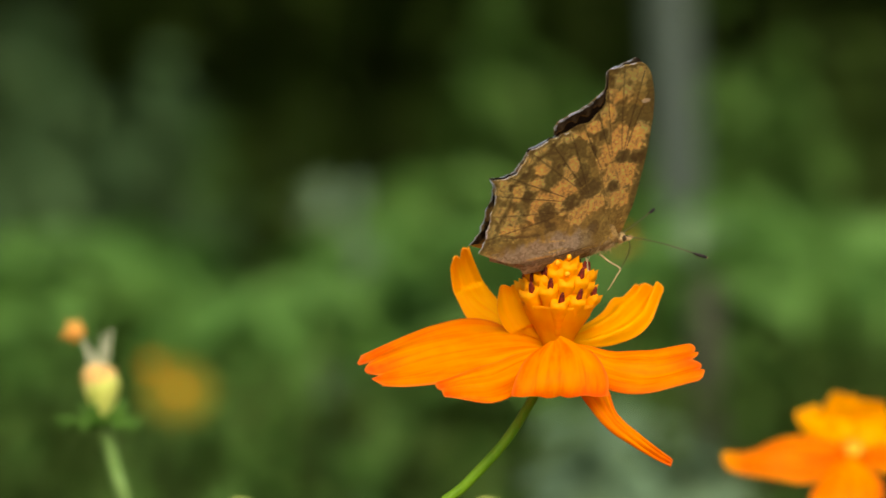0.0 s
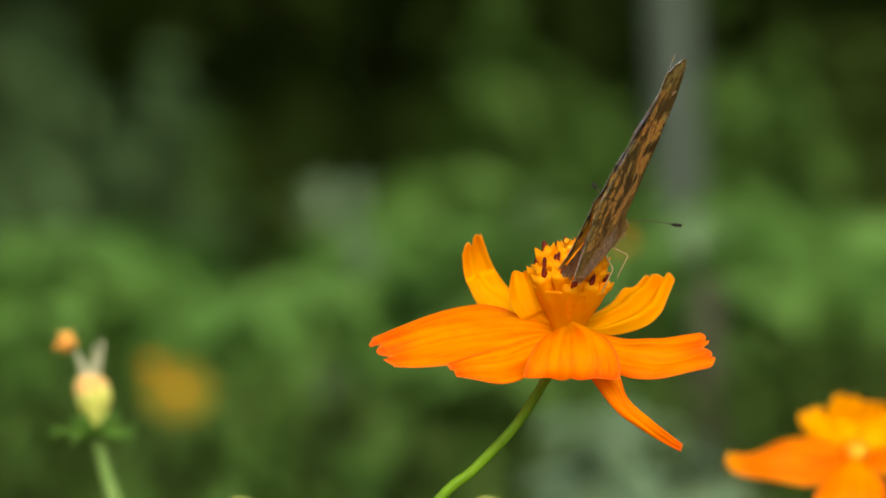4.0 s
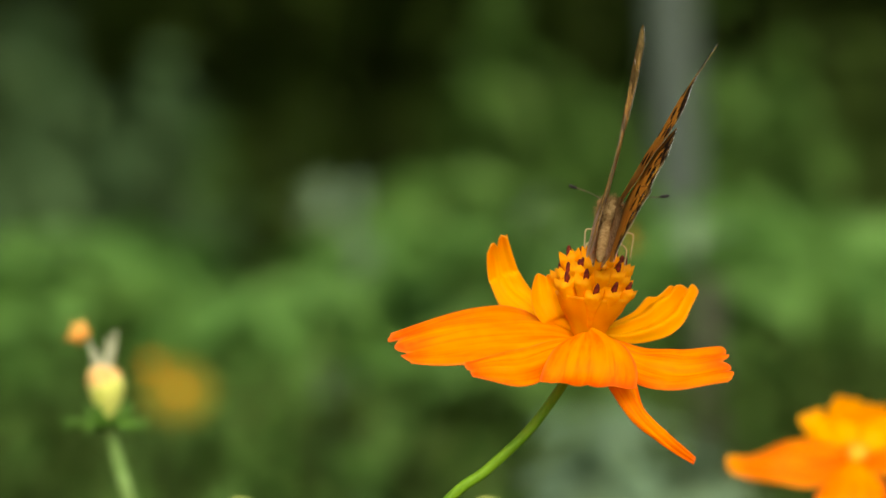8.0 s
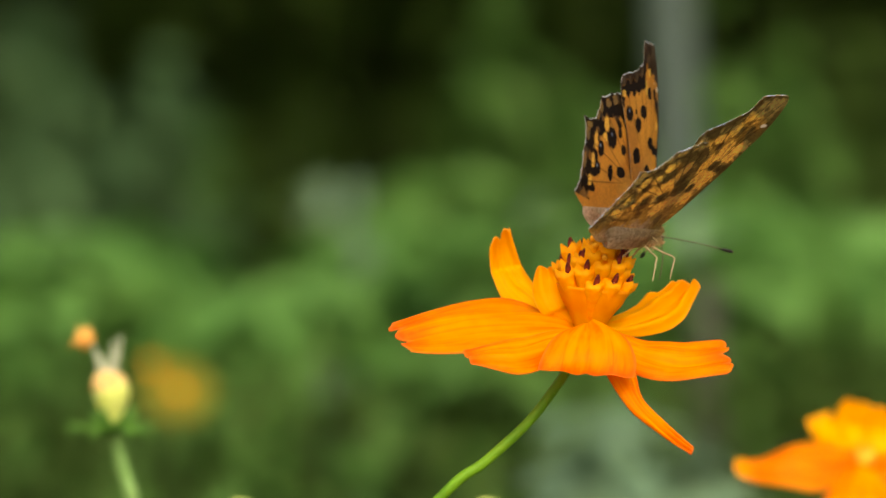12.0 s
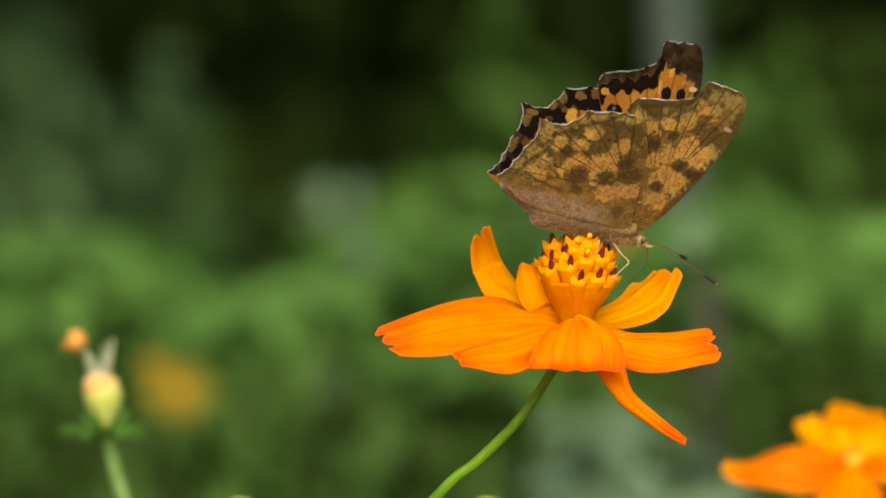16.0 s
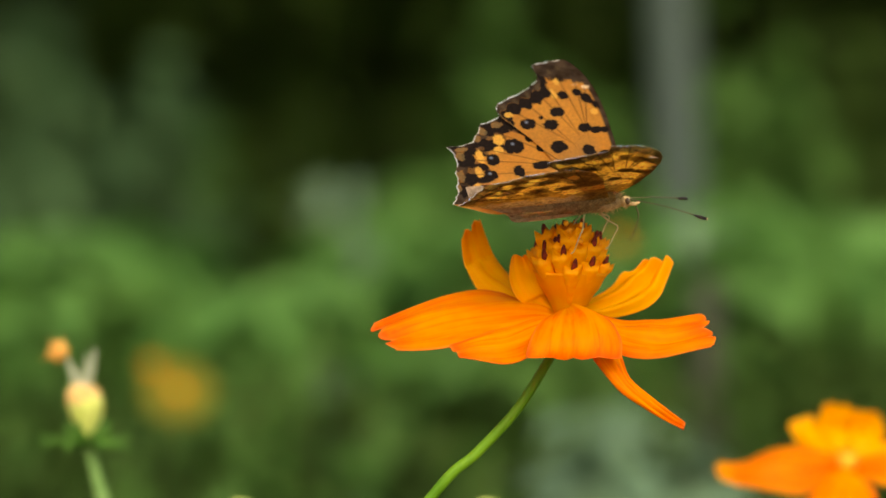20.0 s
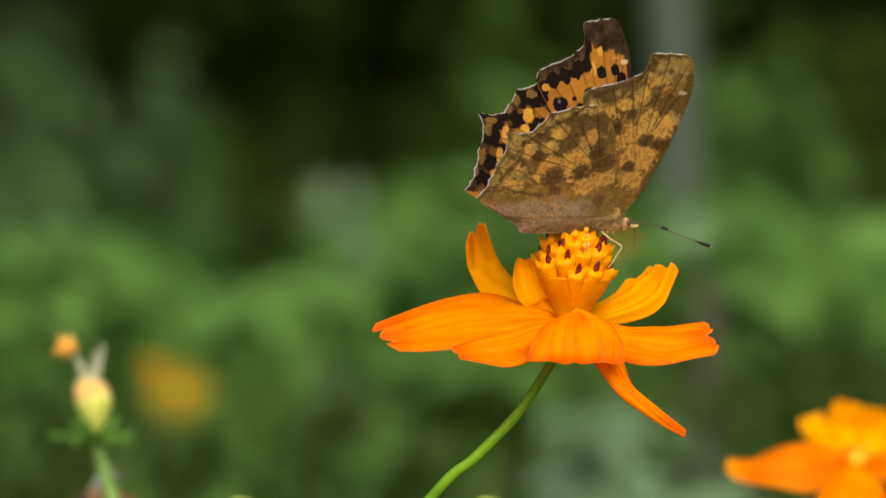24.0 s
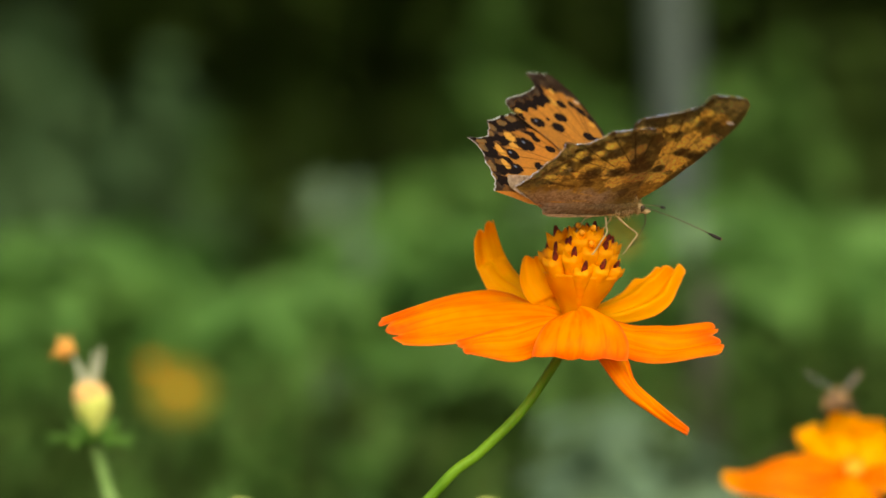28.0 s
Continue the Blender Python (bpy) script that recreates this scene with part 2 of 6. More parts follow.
ray(flower, HEAD, 0.10055, ((1050, 590, -3), (1078, 664, -11), (1114, 716, -14), (1167, 758, -15), (1224, 793, -16)), ((1084, 582, -3), (1122, 648, -9), (1138, 700, -12), (1177, 741, -14), (1228, 786, -15)), ORANGE, 2, 0.02, 6, ridge=0.0003)
ray(flower, HEAD, 0.10055, ((1062, 575, 0), (1135, 594, -1), (1205, 600, -1), (1288, 594, 1)), ((1056, 590, -3), (1120, 652, -9), (1200, 668, -11), (1300, 648, -8)), ORANGE, 4, 0.07, 7, ridge=0.0006)
ray(flower, HEAD, 0.10055, ((1046, 570, 5), (1092, 554, 7), (1130, 534, 9), (1152, 512, 11), (1172, 508, 12), (1198, 485, 13)), ((1062, 582, 3), (1120, 592, 4), (1180, 582, 5), (1214, 558, 7), (1232, 528, 9), (1249, 492, 10)), YELLOWISH, 3, 0.06, 8, ridge=0.0013)
disc_centre(flower, (0.1, -0.08, 1), 0.0156, 0.0058, 34, 3, 0.7)
part("calyx", lump("calyx", (0.0, 0.0, -0.002), (0.0026, 0.0026, 0.003), 0.1), BRACT, flower)
stem_pts = [Vector(mm(*p, 1045, 575)) * 0.001 for p in ((1043, 585, 0), (1026, 622, 0), (992, 676, 0), (940, 745, 0), (866, 815, 0), (783, 885, 0))]
stem_pts += [Vector((-0.05, 0.004, -0.06)), Vector((-0.075, 0.01, -0.15)), Vector((-0.09, 0.01, -0.4)), Vector((-0.09, 0.0, -0.80))]
part("stem", tube("stem", stem_pts, [0.0011, 0.0008, 0.0009, 0.00095, 0.0010, 0.0013, 0.0018, 0.0026], 12, 80), STEM, flower)

# ---- second orange flower ----
neighbour = thing("cosmos_flower", spot(1545, 810, 0.92), "orange cosmos flower with broad petals, a visitor at its rim", "flower", "orange cosmos flowers")
SIDE_HEAD = (1545, 810)
ray(neighbour, SIDE_HEAD, 0.1233, ((1530, 788, 0), (1482, 774, 0), (1418, 780, -2), (1362, 800, -3), (1314, 800, -4)), ((1530, 832, -4), (1465, 858, -10), (1405, 852, -10), (1360, 842, -8), (1318, 828, -6)), TIPPED, 1, 0.1, 21, folds=1.6, arch=0.0022)
ray(neighbour, SIDE_HEAD, 0.1233, ((1530, 808, 4), (1490, 790, 8), (1464, 764, 9), (1453, 736, 9)), ((1545, 798, 6), (1524, 776, 10), (1510, 750, 10), (1494, 722, 10)), GOLDEN_RAY, 2, 0.04, 22, folds=1.5)
ray(neighbour, SIDE_HEAD, 0.1233, ((1535, 803, 5), (1512, 766, 9), (1506, 730, 9), (1522, 698, 8)), ((1572, 803, 5), (1584, 768, 9), (1580, 738, 9), (1566, 708, 8)), GOLDEN_RAY, 2, 0.06, 23, folds=1.5)
ray(neighbour, SIDE_HEAD, 0.1233, ((1552, 803, 4), (1560, 770, 7), (1562, 740, 7), (1572, 712, 6)), ((1590, 805, 4), (1618, 772, 7), (1622, 744, 7), (1610, 716, 6)), GOLDEN_RAY, 2, 0.05, 24, folds=1.5)
ray(neighbour, SIDE_HEAD, 0.1233, ((1560, 805, 2), (1625, 790, 0), (1700, 792, 0), (1770, 812, 0)), ((1560, 826, -4), (1625, 846, -10), (1700, 856, -10), (1762, 842, -6)), TIPPED, 3, 0.06, 25, folds=2.4)
ray(neighbour, SIDE_HEAD, 0.1233, ((1530, 820, -4), (1482, 850, -12), (1462, 884, -16), (1470, 910, -17)), ((1560, 818, -4), (1588, 846, -12), (1590, 878, -16), (1576, 904, -17)), ORANGE, 4, 0.05, 26, folds=2.4)
ray(neighbour, SIDE_HEAD, 0.1233, ((1562, 800, 5), (1640, 765, 8), (1690, 745, 10), (1730, 740, 10)), ((1572, 812, 2), (1650, 805, 4), (1710, 785, 6), (1744, 756, 8)), YELLOWISH, 3, 0.06, 27, folds=2.4)
disc_centre(neighbour, (0.0, -0.75, 0.6), 0.0040, 0.0030, 15, 5, 0.0)
part("young_centre", lump("young_centre", (0.0004, -0.0046, 0.0012), (0.0021, 0.0012, 0.0019), 0.35, 600), PALE_CENTRE, neighbour, "pale yellow unopened centre")
part("calyx", lump("calyx", (0.0, 0.0, -0.003), (0.003, 0.003, 0.004), 0.1), BRACT, neighbour)
part("stem", tube("stem", [(0, 0, -0.003), (0.006, 0.003, -0.03), (0.014, 0.006, -0.15), (0.012, 0.0, -0.4), (0.0, 0, -0.755)], [0.0012, 0.0011, 0.0013, 0.002, 0.003], 10, 40), STEM, neighbour)

# ---- the butterfly (its head towards +x, its right side towards -y; mm in its own space) ----
FORE = ((-1.2, -1.2), (2.4, -0.8), (4.7, 2.6), (6.3, 6.0), (7.9, 11.2), (9.5, 17.5), (10.4, 22.5), (10.7, 27.0), (10.1, 31.2), (8.7, 33.4), (5.9, 33.6), (2.4, 33.5), (1.7, 30.2), (-0.2, 28.8), (-2.6, 27.8), (-5.2, 27.4), (-8.1, 26.6), (-9.0, 24.6), (-7.8, 20.8), (-5.9, 15.0), (-4.6, 9.0), (-2.6, 3.5), (-1.2, -1.2))
HIND = ((1.0, -1.0), (-0.6, 5.0), (-2.3, 13.0), (-4.6, 19.0), (-8.2, 22.8), (-10.5, 22.9), (-13.0, 22.4), (-16.9, 21.1), (-18.6, 18.4), (-20.9, 16.8), (-24.2, 16.9), (-23.5, 14.3), (-24.4, 10.3), (-25.1, 7.0), (-25.8, 4.8), (-26.7, 3.4), (-23.8, 1.6), (-19.5, -0.4), (-12.0, -0.9), (-5.0, -1.0), (1.0, -1.0))
# upper side: black spots, dusky border blotches, bright and tan patches (u, v, reach along u, reach along v)
FORE_SPOTS = ((1.1, 20.7, 1.3, 1.2), (-1.3, 18.2, 1.4, 1.3), (-5.1, 20.0, 1.4, 1.4), (-2.2, 20.5, 0.45, 0.45), (-2.5, 12.6, 1.5, 1.4), (4.1, 15.3, 1.3, 1.1), (5.8, 14.2, 1.3, 0.9), (7.3, 13.9, 0.9, 0.8), (2.2, 9.9, 1.2, 1.3), (4.5, 8.3, 0.9, 0.6), (6.9, 24.2, 0.9, 1.1), (7.9, 22.3, 1.1, 1.4), (8.7, 20.4, 0.7, 1.1), (4.0, 24.2, 0.9, 1.2))
FORE_BORDER = ((1.2, 26.5, 1.1, 2.0), (-1.5, 26.1, 1.6, 1.5), (-4.4, 25.6, 1.3, 1.2), (1.6, 29.2, 1.3, 1.8), (-6.9, 24.9, 0.9, 0.9))
FORE_BRIGHT = ((4.5, 28.0, 0.6, 0.9), (2.5, 25.2, 0.6, 1.4), (7.6, 18.6, 0.7, 0.8), (-7.4, 23.4, 0.8, 0.7))
HIND_SPOTS = ((-12.4, 14.5, 1.8, 1.9), (-17.0, 12.1, 1.25, 1.4), (-18.3, 8.5, 1.2, 1.3), (-8.7, 8.8, 1.8, 1.0), (-7.7, 12.9, 1.0, 0.9), (-13.2, 8.2, 1.0, 1.3))
HIND_EDGE = ((-17.3, 15.9, 1.2, 1.7), (-21.2, 12.9, 1.1, 2.0), (-22.3, 8.2, 1.1, 1.7), (-12.9, 19.0, 1.8, 0.9), (-9.6, 19.7, 1.8, 1.2), (-9.2, 16.3, 0.8, 1.5), (-24.1, 5.4, 0.8, 1.1), (-15.9, 18.6, 0.8, 0.9), (-19.2, 16.2, 0.8, 0.7))
HIND_BRIGHT = ((-14.7, 16.6, 1.0, 1.4), (-15.3, 14.2, 0.9, 0.9), (-19.1, 13.3, 0.7, 1.7), (-20.2, 9.6, 0.7, 1.4), (-21.3, 6.0, 0.8, 1.1))
HIND_TAN = ((-16.9, 19.3, 0.8, 0.9), (-22.5, 14.0, 0.8, 1.1), (-23.7, 9.4, 0.7, 1.3), (-14.1, 20.4, 1.0, 0.8), (-22.0, 15.7, 1.1, 0.5), (-11.4, 21.3, 1.0, 0.8), (-24.8, 6.6, 0.5, 0.8), (-18.4, 17.7, 0.6, 0.7))
# underside: gold patches, olive panes and dark blotches
FORE_GOLD = ((-3.6, 21.4, 1.1, 1.1), (-0.8, 23.1, 1.5, 1.1), (2.0, 24.7, 1.7, 1.7), (-0.5, 14.8, 1.4, 1.7), (1.5, 16.7, 1.5, 2.1), (3.9, 19.1, 1.5, 2.3), (6.3, 17.1, 1.4, 2.3), (7.7, 19.0, 1.2, 1.7), (3.6, 11.8, 2.5, 2.5), (2.5, 7.1, 1.9, 1.5), (3.5, 28.0, 1.1, 1.1), (4.7, 31.1, 1.0, 1.2), (6.3, 31.5, 0.9, 1.2), (8.3, 31.2, 0.9, 1.5), (5.8, 28.3, 0.9, 1.1), (-6.5, 23.2, 0.9, 1.1), (3.0, 16.8, 1.1, 1.9))
FORE_DARK = ((-1.9, 18.3, 1.0, 1.0), (0.7, 20.7, 0.9, 1.0), (4.2, 15.1, 1.3, 1.0), (7.1, 14.3, 1.3, 0.9), (2.0, 9.9, 1.0, 0.9), (5.7, 4.5, 0.3, 0.3), (6.6, 5.5, 0.3, 0.3), (5.1, 2.8, 0.3, 0.3), (7.4, 8.2, 0.5, 0.4), (-2.8, 20.7, 0.3, 0.3), (-0.9, 21.3, 0.3, 0.3))
FORE_OLIVE = ((4.1, 24.0, 1.5, 1.5), (8.0, 22.3, 2.2, 2.4), (2.7, 9.7, 1.9, 1.4), (7.3, 11.3, 1.9, 2.0), (-3.8, 17.7, 1.7, 3.6), (4.0, 8.7, 0.9, 0.9), (-5.2, 24.8, 1.7, 1.0))
HIND_GOLD = ((-23.8, 6.6, 1.4, 1.1), (-22.5, 10.1, 1.1, 1.0), (-22.1, 14.2, 1.1, 1.3), (-20.2, 8.7, 1.4, 1.0), (-19.2, 13.1, 1.4, 1.1), (-22.2, 16.7, 0.8, 0.8), (-19.9, 17.7, 1.1, 0.9), (-15.4, 14.3, 1.1, 1.0), (-14.2, 17.2, 1.3, 1.1), (-17.4, 18.8, 1.1, 0.9), (-14.5, 21.2, 1.1, 0.9), (-14.4, 10.4, 1.1, 1.3), (-10.6, 10.1, 1.6, 2.0), (-9.2, 12.0, 1.6, 2.1), (-6.7, 6.4, 1.6, 1.4), (-3.4, 7.7, 1.6, 1.6), (-10.0, 8.2, 1.0, 1.0), (-20.8, 6.1, 2.1, 1.1), (-15.2, 8.0, 1.4, 1.1), (-4.2, 8.7, 1.5, 1.0), (-8.2, 16.1, 1.1, 1.3), (-11.2, 22.2, 1.1, 0.8), (-8.8, 22.2, 1.0, 1.0))
HIND_OLIVE = ((-12.6, 15.0, 2.0, 2.0), (-17.2, 12.2, 1.6, 1.6), (-18.6, 10.0, 1.1, 1.0), (-8.2, 18.4, 2.2, 2.4), (-9.1, 15.7, 1.1, 1.6), (-17.1, 16.3, 0.9, 0.9), (-11.6, 19.7, 1.6, 1.0), (-6.7, 14.3, 1.7, 1.4))
HIND_DARK = ((-12.9, 7.9, 1.3, 1.6), (-17.2, 12.1, 0.8, 0.7), (-7.9, 8.9, 1.5, 0.8), (-4.4, 10.3, 1.9, 1.0), (-5.8, 12.5, 1.3, 0.7), (-10.9, 16.6, 0.3, 0.3), (-9.7, 16.8, 0.3, 0.3), (-12.1, 5.0, 1.0, 0.7), (-3.3, 3.0, 1.0, 0.6))
FORE_LINES = (((-8.1, 26.1), (-5.0, 26.2), (-1.3, 27.6), (1.9, 30.1), (3.3, 31.9)), ((4.0, 15.6), (6.2, 14.0), (9.3, 14.3)),)
HIND_LINES = (((-25.9, 3.7), (-22.2, 5.5), (-16.5, 3.8), (-13.2, 4.0), (-11.5, 5.5)), ((-10.8, 7.4), (-7.6, 8.4), (-1.9, 11.3)), ((-23.4, 5.6), (-21.7, 9.1), (-20.3, 11.3), (-20.4, 14.9), (-17.6, 16.3), (-16.1, 18.2), (-13.0, 20.3), (-10.0, 23.1)),)


def lines(table, u, v, wide):
    """Nearness, 0 to 1, to the wavy bands of a table."""
    p = Vector((u, v))
    best = 9.0
    for row in table:
        for s, e in zip(row, row[1:]):
            s, e = Vector(s), Vector(e)
            f = max(0.0, min(1.0, (p - s).dot(e - s) / (e - s).length_squared))
            best = min(best, (p - s - (e - s) * f).length)
    return max(0.0, min(1.0, 1.5 - best / wide))


def marks(table, u, v, soft, wob):
    """How far u, v lies inside any of the rounded patches of a table, 0 to 1."""
    best = 0.0
    for a, b, ra, rb in table:
        x, y = abs(u - a) / ra, abs(v - b) / rb
        if x < 1.8 and y < 1.8:
            d = (x ** 2.6 + y ** 2.6) ** 0.385 + wob
            best = max(best, min(1.0, max(0.0, (1.12 - d) / soft)))
    return best


def blocks(table, u, v, soft, wob):
    """As marks, but for blocky patches that lie along the veins, which spread from the wing's root."""
    best = 0.0
    for a, b, ra, rb in table:
        if abs(u - a) < 5 and abs(v - b) < 5:
            far = math.hypot(a, b)
            c, s = a / far, b / far
            x = abs((u - a) * c + (v - b) * s) / (abs(c) * ra + abs(s) * rb)
            y = abs((v - b) * c - (u - a) * s) / (abs(s) * ra + abs(c) * rb)
            d = (x ** 3.4 + y ** 3.4) ** 0.294 + wob
            best = max(best, min(1.0, max(0.0, (1.12 - d) / soft)))
    return best


def unit(x):
    return max(0.0, min(1.0, x))


def wing_fields(kind, u, v, rest, reach, outer):
    """Scale patterns of a wing at u, v (mm): rest is the way left to the rim, reach the share of the way covered."""
    fore = kind == "fore"
    n1 = noise.noise(Vector((u * 0.42, v * 0.42, 3.0 if fore else 9.0)))
    n2 = noise.noise(Vector((u * 1.2, v * 1.2, 5.0)))
    n3 = noise.noise(Vector((u * 2.6, v * 2.6, 7.0)))
    wob = 0.26 * n2 + 0.18 * n3
    ang = math.atan2(v, u)
    cell = (ang * (10.0 if fore else 7.4) + 0.25 * n1) % 1.0 - 0.5
    lobe = math.cos(cell * 6.283)
    near = 1.0 if outer > 0.5 else 0.0
    # upper side
    ink = marks(FORE_SPOTS if fore else HIND_SPOTS, u, v, 0.4, 0.9 * wob - 0.06)
    gold = marks(FORE_BRIGHT if fore else HIND_BRIGHT, u, v, 0.35, 0.8 * wob)
    white, dusk = 0.0, 0.0
    if fore:
        apex = unit((v - 28.6 + 0.4 * (u - 2.4) + 1.1 * n2 + 1.0 * n1) / 0.9)
        inner = unit((4.6 + 0.7 * n1 - 0.5 * lobe + 0.5 * n2 - rest) / 0.6) * near
        outerly = unit((1.9 + 0.4 * n2 + 0.5 * lobe - rest) / 0.5) * near
        ink = max(ink, marks(FORE_BORDER, u, v, 0.4, wob) * (1 - outerly), 0.9 * inner * (1 - outerly) * (1 - gold) * (1 - apex))
        front = u - (4.0 + 0.41 * v - 0.0063 * v * v)
        costa = unit((front + 1.1) / 0.5) * (v > 4)
        dusk = max(apex * unit(1.0 + 0.3 * n2), 0.8 * costa, 0.95 * outerly) * (1 - 0.75 * gold)
        ink = max(ink, 0.5 * apex * unit(0.4 + 1.3 * n1), 0.5 * outerly * (1 - apex) * unit(0.5 - lobe))
        tan = max(0.45 * outerly * (1 - apex) * unit(0.2 + 0.9 * lobe) * unit((rest - 0.5) / 0.4), 0.4 * marks(((4.4, 31.0, 0.5, 1.0), (6.4, 31.4, 0.5, 1.0)), u, v, 0.5, wob))
        white = marks(((9.2, 25.3, 0.9, 0.6),), u, v, 0.6, wob) + 0.35 * marks(((7.4, 26.3, 1.0, 0.4),), u, v, 0.6, wob)
    else:
        chain = unit((6.0 + 1.0 * n1 + 0.6 * n2 + 1.2 * lobe - rest) / 0.8) * near
        tan = 0.9 * marks(HIND_TAN, u, v, 0.35, 1.6 * wob)
        edge_ink = marks(HIND_EDGE, u, v, 0.4, 2.0 * wob)
        ink = max(ink, edge_ink, 0.8 * chain * (1 - gold) * (1 - tan) * unit(0.7 + 1.8 * n1 + 0.5 * lobe))
        dusk = max(0.6 * chain * (1 - gold), 0.8 * unit((2.6 + 0.5 * n2 - rest) / 0.6) * near) * (1 - tan)
        front = u - (-1.4 - 0.31 * v)
        dusk = max(dusk, 0.5 * unit((front + 1.2) / 0.8) * (v > 8))
    base = max(0, 1 - reach * 2.0)
    # underside
    ragged = 0.42 * n2 + 0.2 * n3 + 0.3 * n1 - 0.05
    vein_cell = ang * (11.0 if fore else 8.2) + 0.2 * n1
    strip = math.floor(vein_cell)
    across = 2 * abs(vein_cell - strip - 0.5)
    row = rest / 2.8 + 0.45 * (strip % 2) + 0.4 * n1 - 0.35 * across * across
    tone = (math.sin(strip * 127.1 + math.floor(row) * 311.7 + (5.0 if fore else 2.0)) * 43758.5453) % 1.0
    crescent = unit((row % 1.0 - 0.25) / 0.25) * unit((1.0 - row % 1.0) / 0.2) * unit((1.0 - across) / 0.3)
    outskirts = near * unit((11.0 - rest) / 3) * unit((v - 3.5) / 2)
    dark = blocks(FORE_DARK if fore else HIND_DARK, u, v, 0.35, ragged) * unit(0.95 + 0.4 * n2)
    pale = blocks(FORE_GOLD if fore else HIND_GOLD, u, v, 0.4, ragged) * unit(0.95 + 0.6 * n1)
    olive = blocks(FORE_OLIVE if fore else HIND_OLIVE, u, v, 0.35, ragged)
    dark = max(dark, 0.9 * lines(FORE_LINES if fore else HIND_LINES, u + 0.7 * n2, v + 0.6 * n1 + 0.4 * n3, 0.4 if fore else 0.38) * unit(0.9 + 0.9 * n2))
    streak = (noise.noise(Vector((ang * 13, reach * 5.5, 3.0 if fore else 8.0))) + 0.4 * n3) * min(1.0, reach * 2.0)
    grey = 0.0 if fore else unit((4.4 + 0.1 * (u + 12) * (u < -12) + 1.6 * n1 + 1.0 * n2 - v) / 2.2) * unit((-2.0 - u + 2 * n1) / 6)
    dark *= 1 - 0.5 * grey
    pale *= 1 - 0.6 * grey
    if near:
        bay = math.hypot(cell / 0.4, (rest - 2.1 - 0.3 * n1) / 1.3) + 0.25 * n2
        scallop = unit((0.3 - abs(bay - 1.05)) / 0.22) * unit((4.6 - rest) / 0.8)
        dark = max(dark, 0.7 * math.exp(-((rest - 0.5) / 0.3) ** 2), 0.5 * scallop * (1 - 0.6 * pale))
        if fore:
            dark = max(dark, 0.7 * unit((2.2 + 0.5 * n1 - rest) / 0.8) * unit((30.2 - v) / 1.5))
    if fore:
        rib = u - (4.0 + 0.41 * v - 0.0063 * v * v)
        olive = max(olive, 0.8 * unit((rib + 1.4 + 0.5 * n2) / 0.7) * (v > 3) * unit((31.0 - v) / 2))
    plain_field = 1 - max(dark, olive, pale)
    pale = max(pale, (0.35 + 0.6 * tone) * crescent * outskirts * (1 - dark) * (1 - 0.7 * olive))
    dark = max(dark, 0.75 * (1 - crescent) * plain_field * outskirts * (0.6 + 0.4 * tone), 0.35 * unit((across - 0.84) / 0.1) * outskirts, 0.3 * plain_field * unit(0.4 + 2.0 * n2))
    net = noise.noise(Vector((u * 0.95 + 40, v * 0.95, 2.0)))
    mesh = unit(1.0 - abs(net) / 0.08) * unit(1.6 - reach * 2.2)
    dark = max(dark, 0.55 * mesh, 0.4 * unit(2.0 * streak - 0.45) * (1 - 0.6 * pale))
    pale = max(pale, 0.5 * unit(-2.0 * streak - 0.2) * (1 - olive)) * (1 - 0.6 * dark)
    return ink, base, unit(dark), unit(pale), grey, unit(tan), gold, olive, dusk, white


def veins_of(kind):
    hub = Vector((2.6, 13.6)) if kind == "fore" else Vector((-5.6, 8.4))
    tips = ((9.8, 27), (9.2, 31.5), (5.6, 33), (2.2, 31.4), (-0.4, 28.4), (-3.8, 27.2), (-7.4, 26.2)) if kind == "fore" else ((-8.4, 22.2), (-12.6, 21.8), (-16.6, 20.6), (-20.6, 16.6), (-23.2, 13.6), (-24.0, 9.6), (-25.2, 5.4))
    segs = [(Vector((0, 0)), hub + Vector((1.4, 0.6))), (Vector((0, 0)), hub - Vector((2.2, 1.4)))]
    for i, t in enumerate(tips):
        start = hub + (Vector((1.4, 0.6)) if i < 3 else Vector((-2.2, -1.4)) if i > 4 else Vector((-0.3, -0.2)))
        segs.append((start, Vector(t)))
    segs.append((hub + Vector((1.4, 0.6)), hub - Vector((2.2, 1.4))))
    segs.append((Vector((0, 0)), Vector((-8.2, 19.4)) if kind == "fore" else Vector((-18, -1.5))))
    return segs


def rim_of(kind, ns):
    """The outline of a wing, ragged along its outer edge; each point knows whether it lies there."""
    outline = FORE if kind == "fore" else HIND
    first, last = (9.0, 17.2) if kind == "fore" else (4.2, 15.1)
    n = len(outline) - 1
    rim = []
    for i in range(ns + 1):
        x = i / ns * n
        p = bez([(*q, 0) for q in outline], i / ns)
        q = Vector((p.x, p.y))
        outer = 1.0 if first < x < last else 0.0
        if outer:
            notch = abs(math.sin(x * math.pi)) ** 0.8
            q *= 1 + (0.006 if kind == "fore" else 0.016) * (0.45 - notch) + 0.005 * noise.noise(Vector((x * 5, 0, 0)))
        rim.append((q, outer))
    return rim


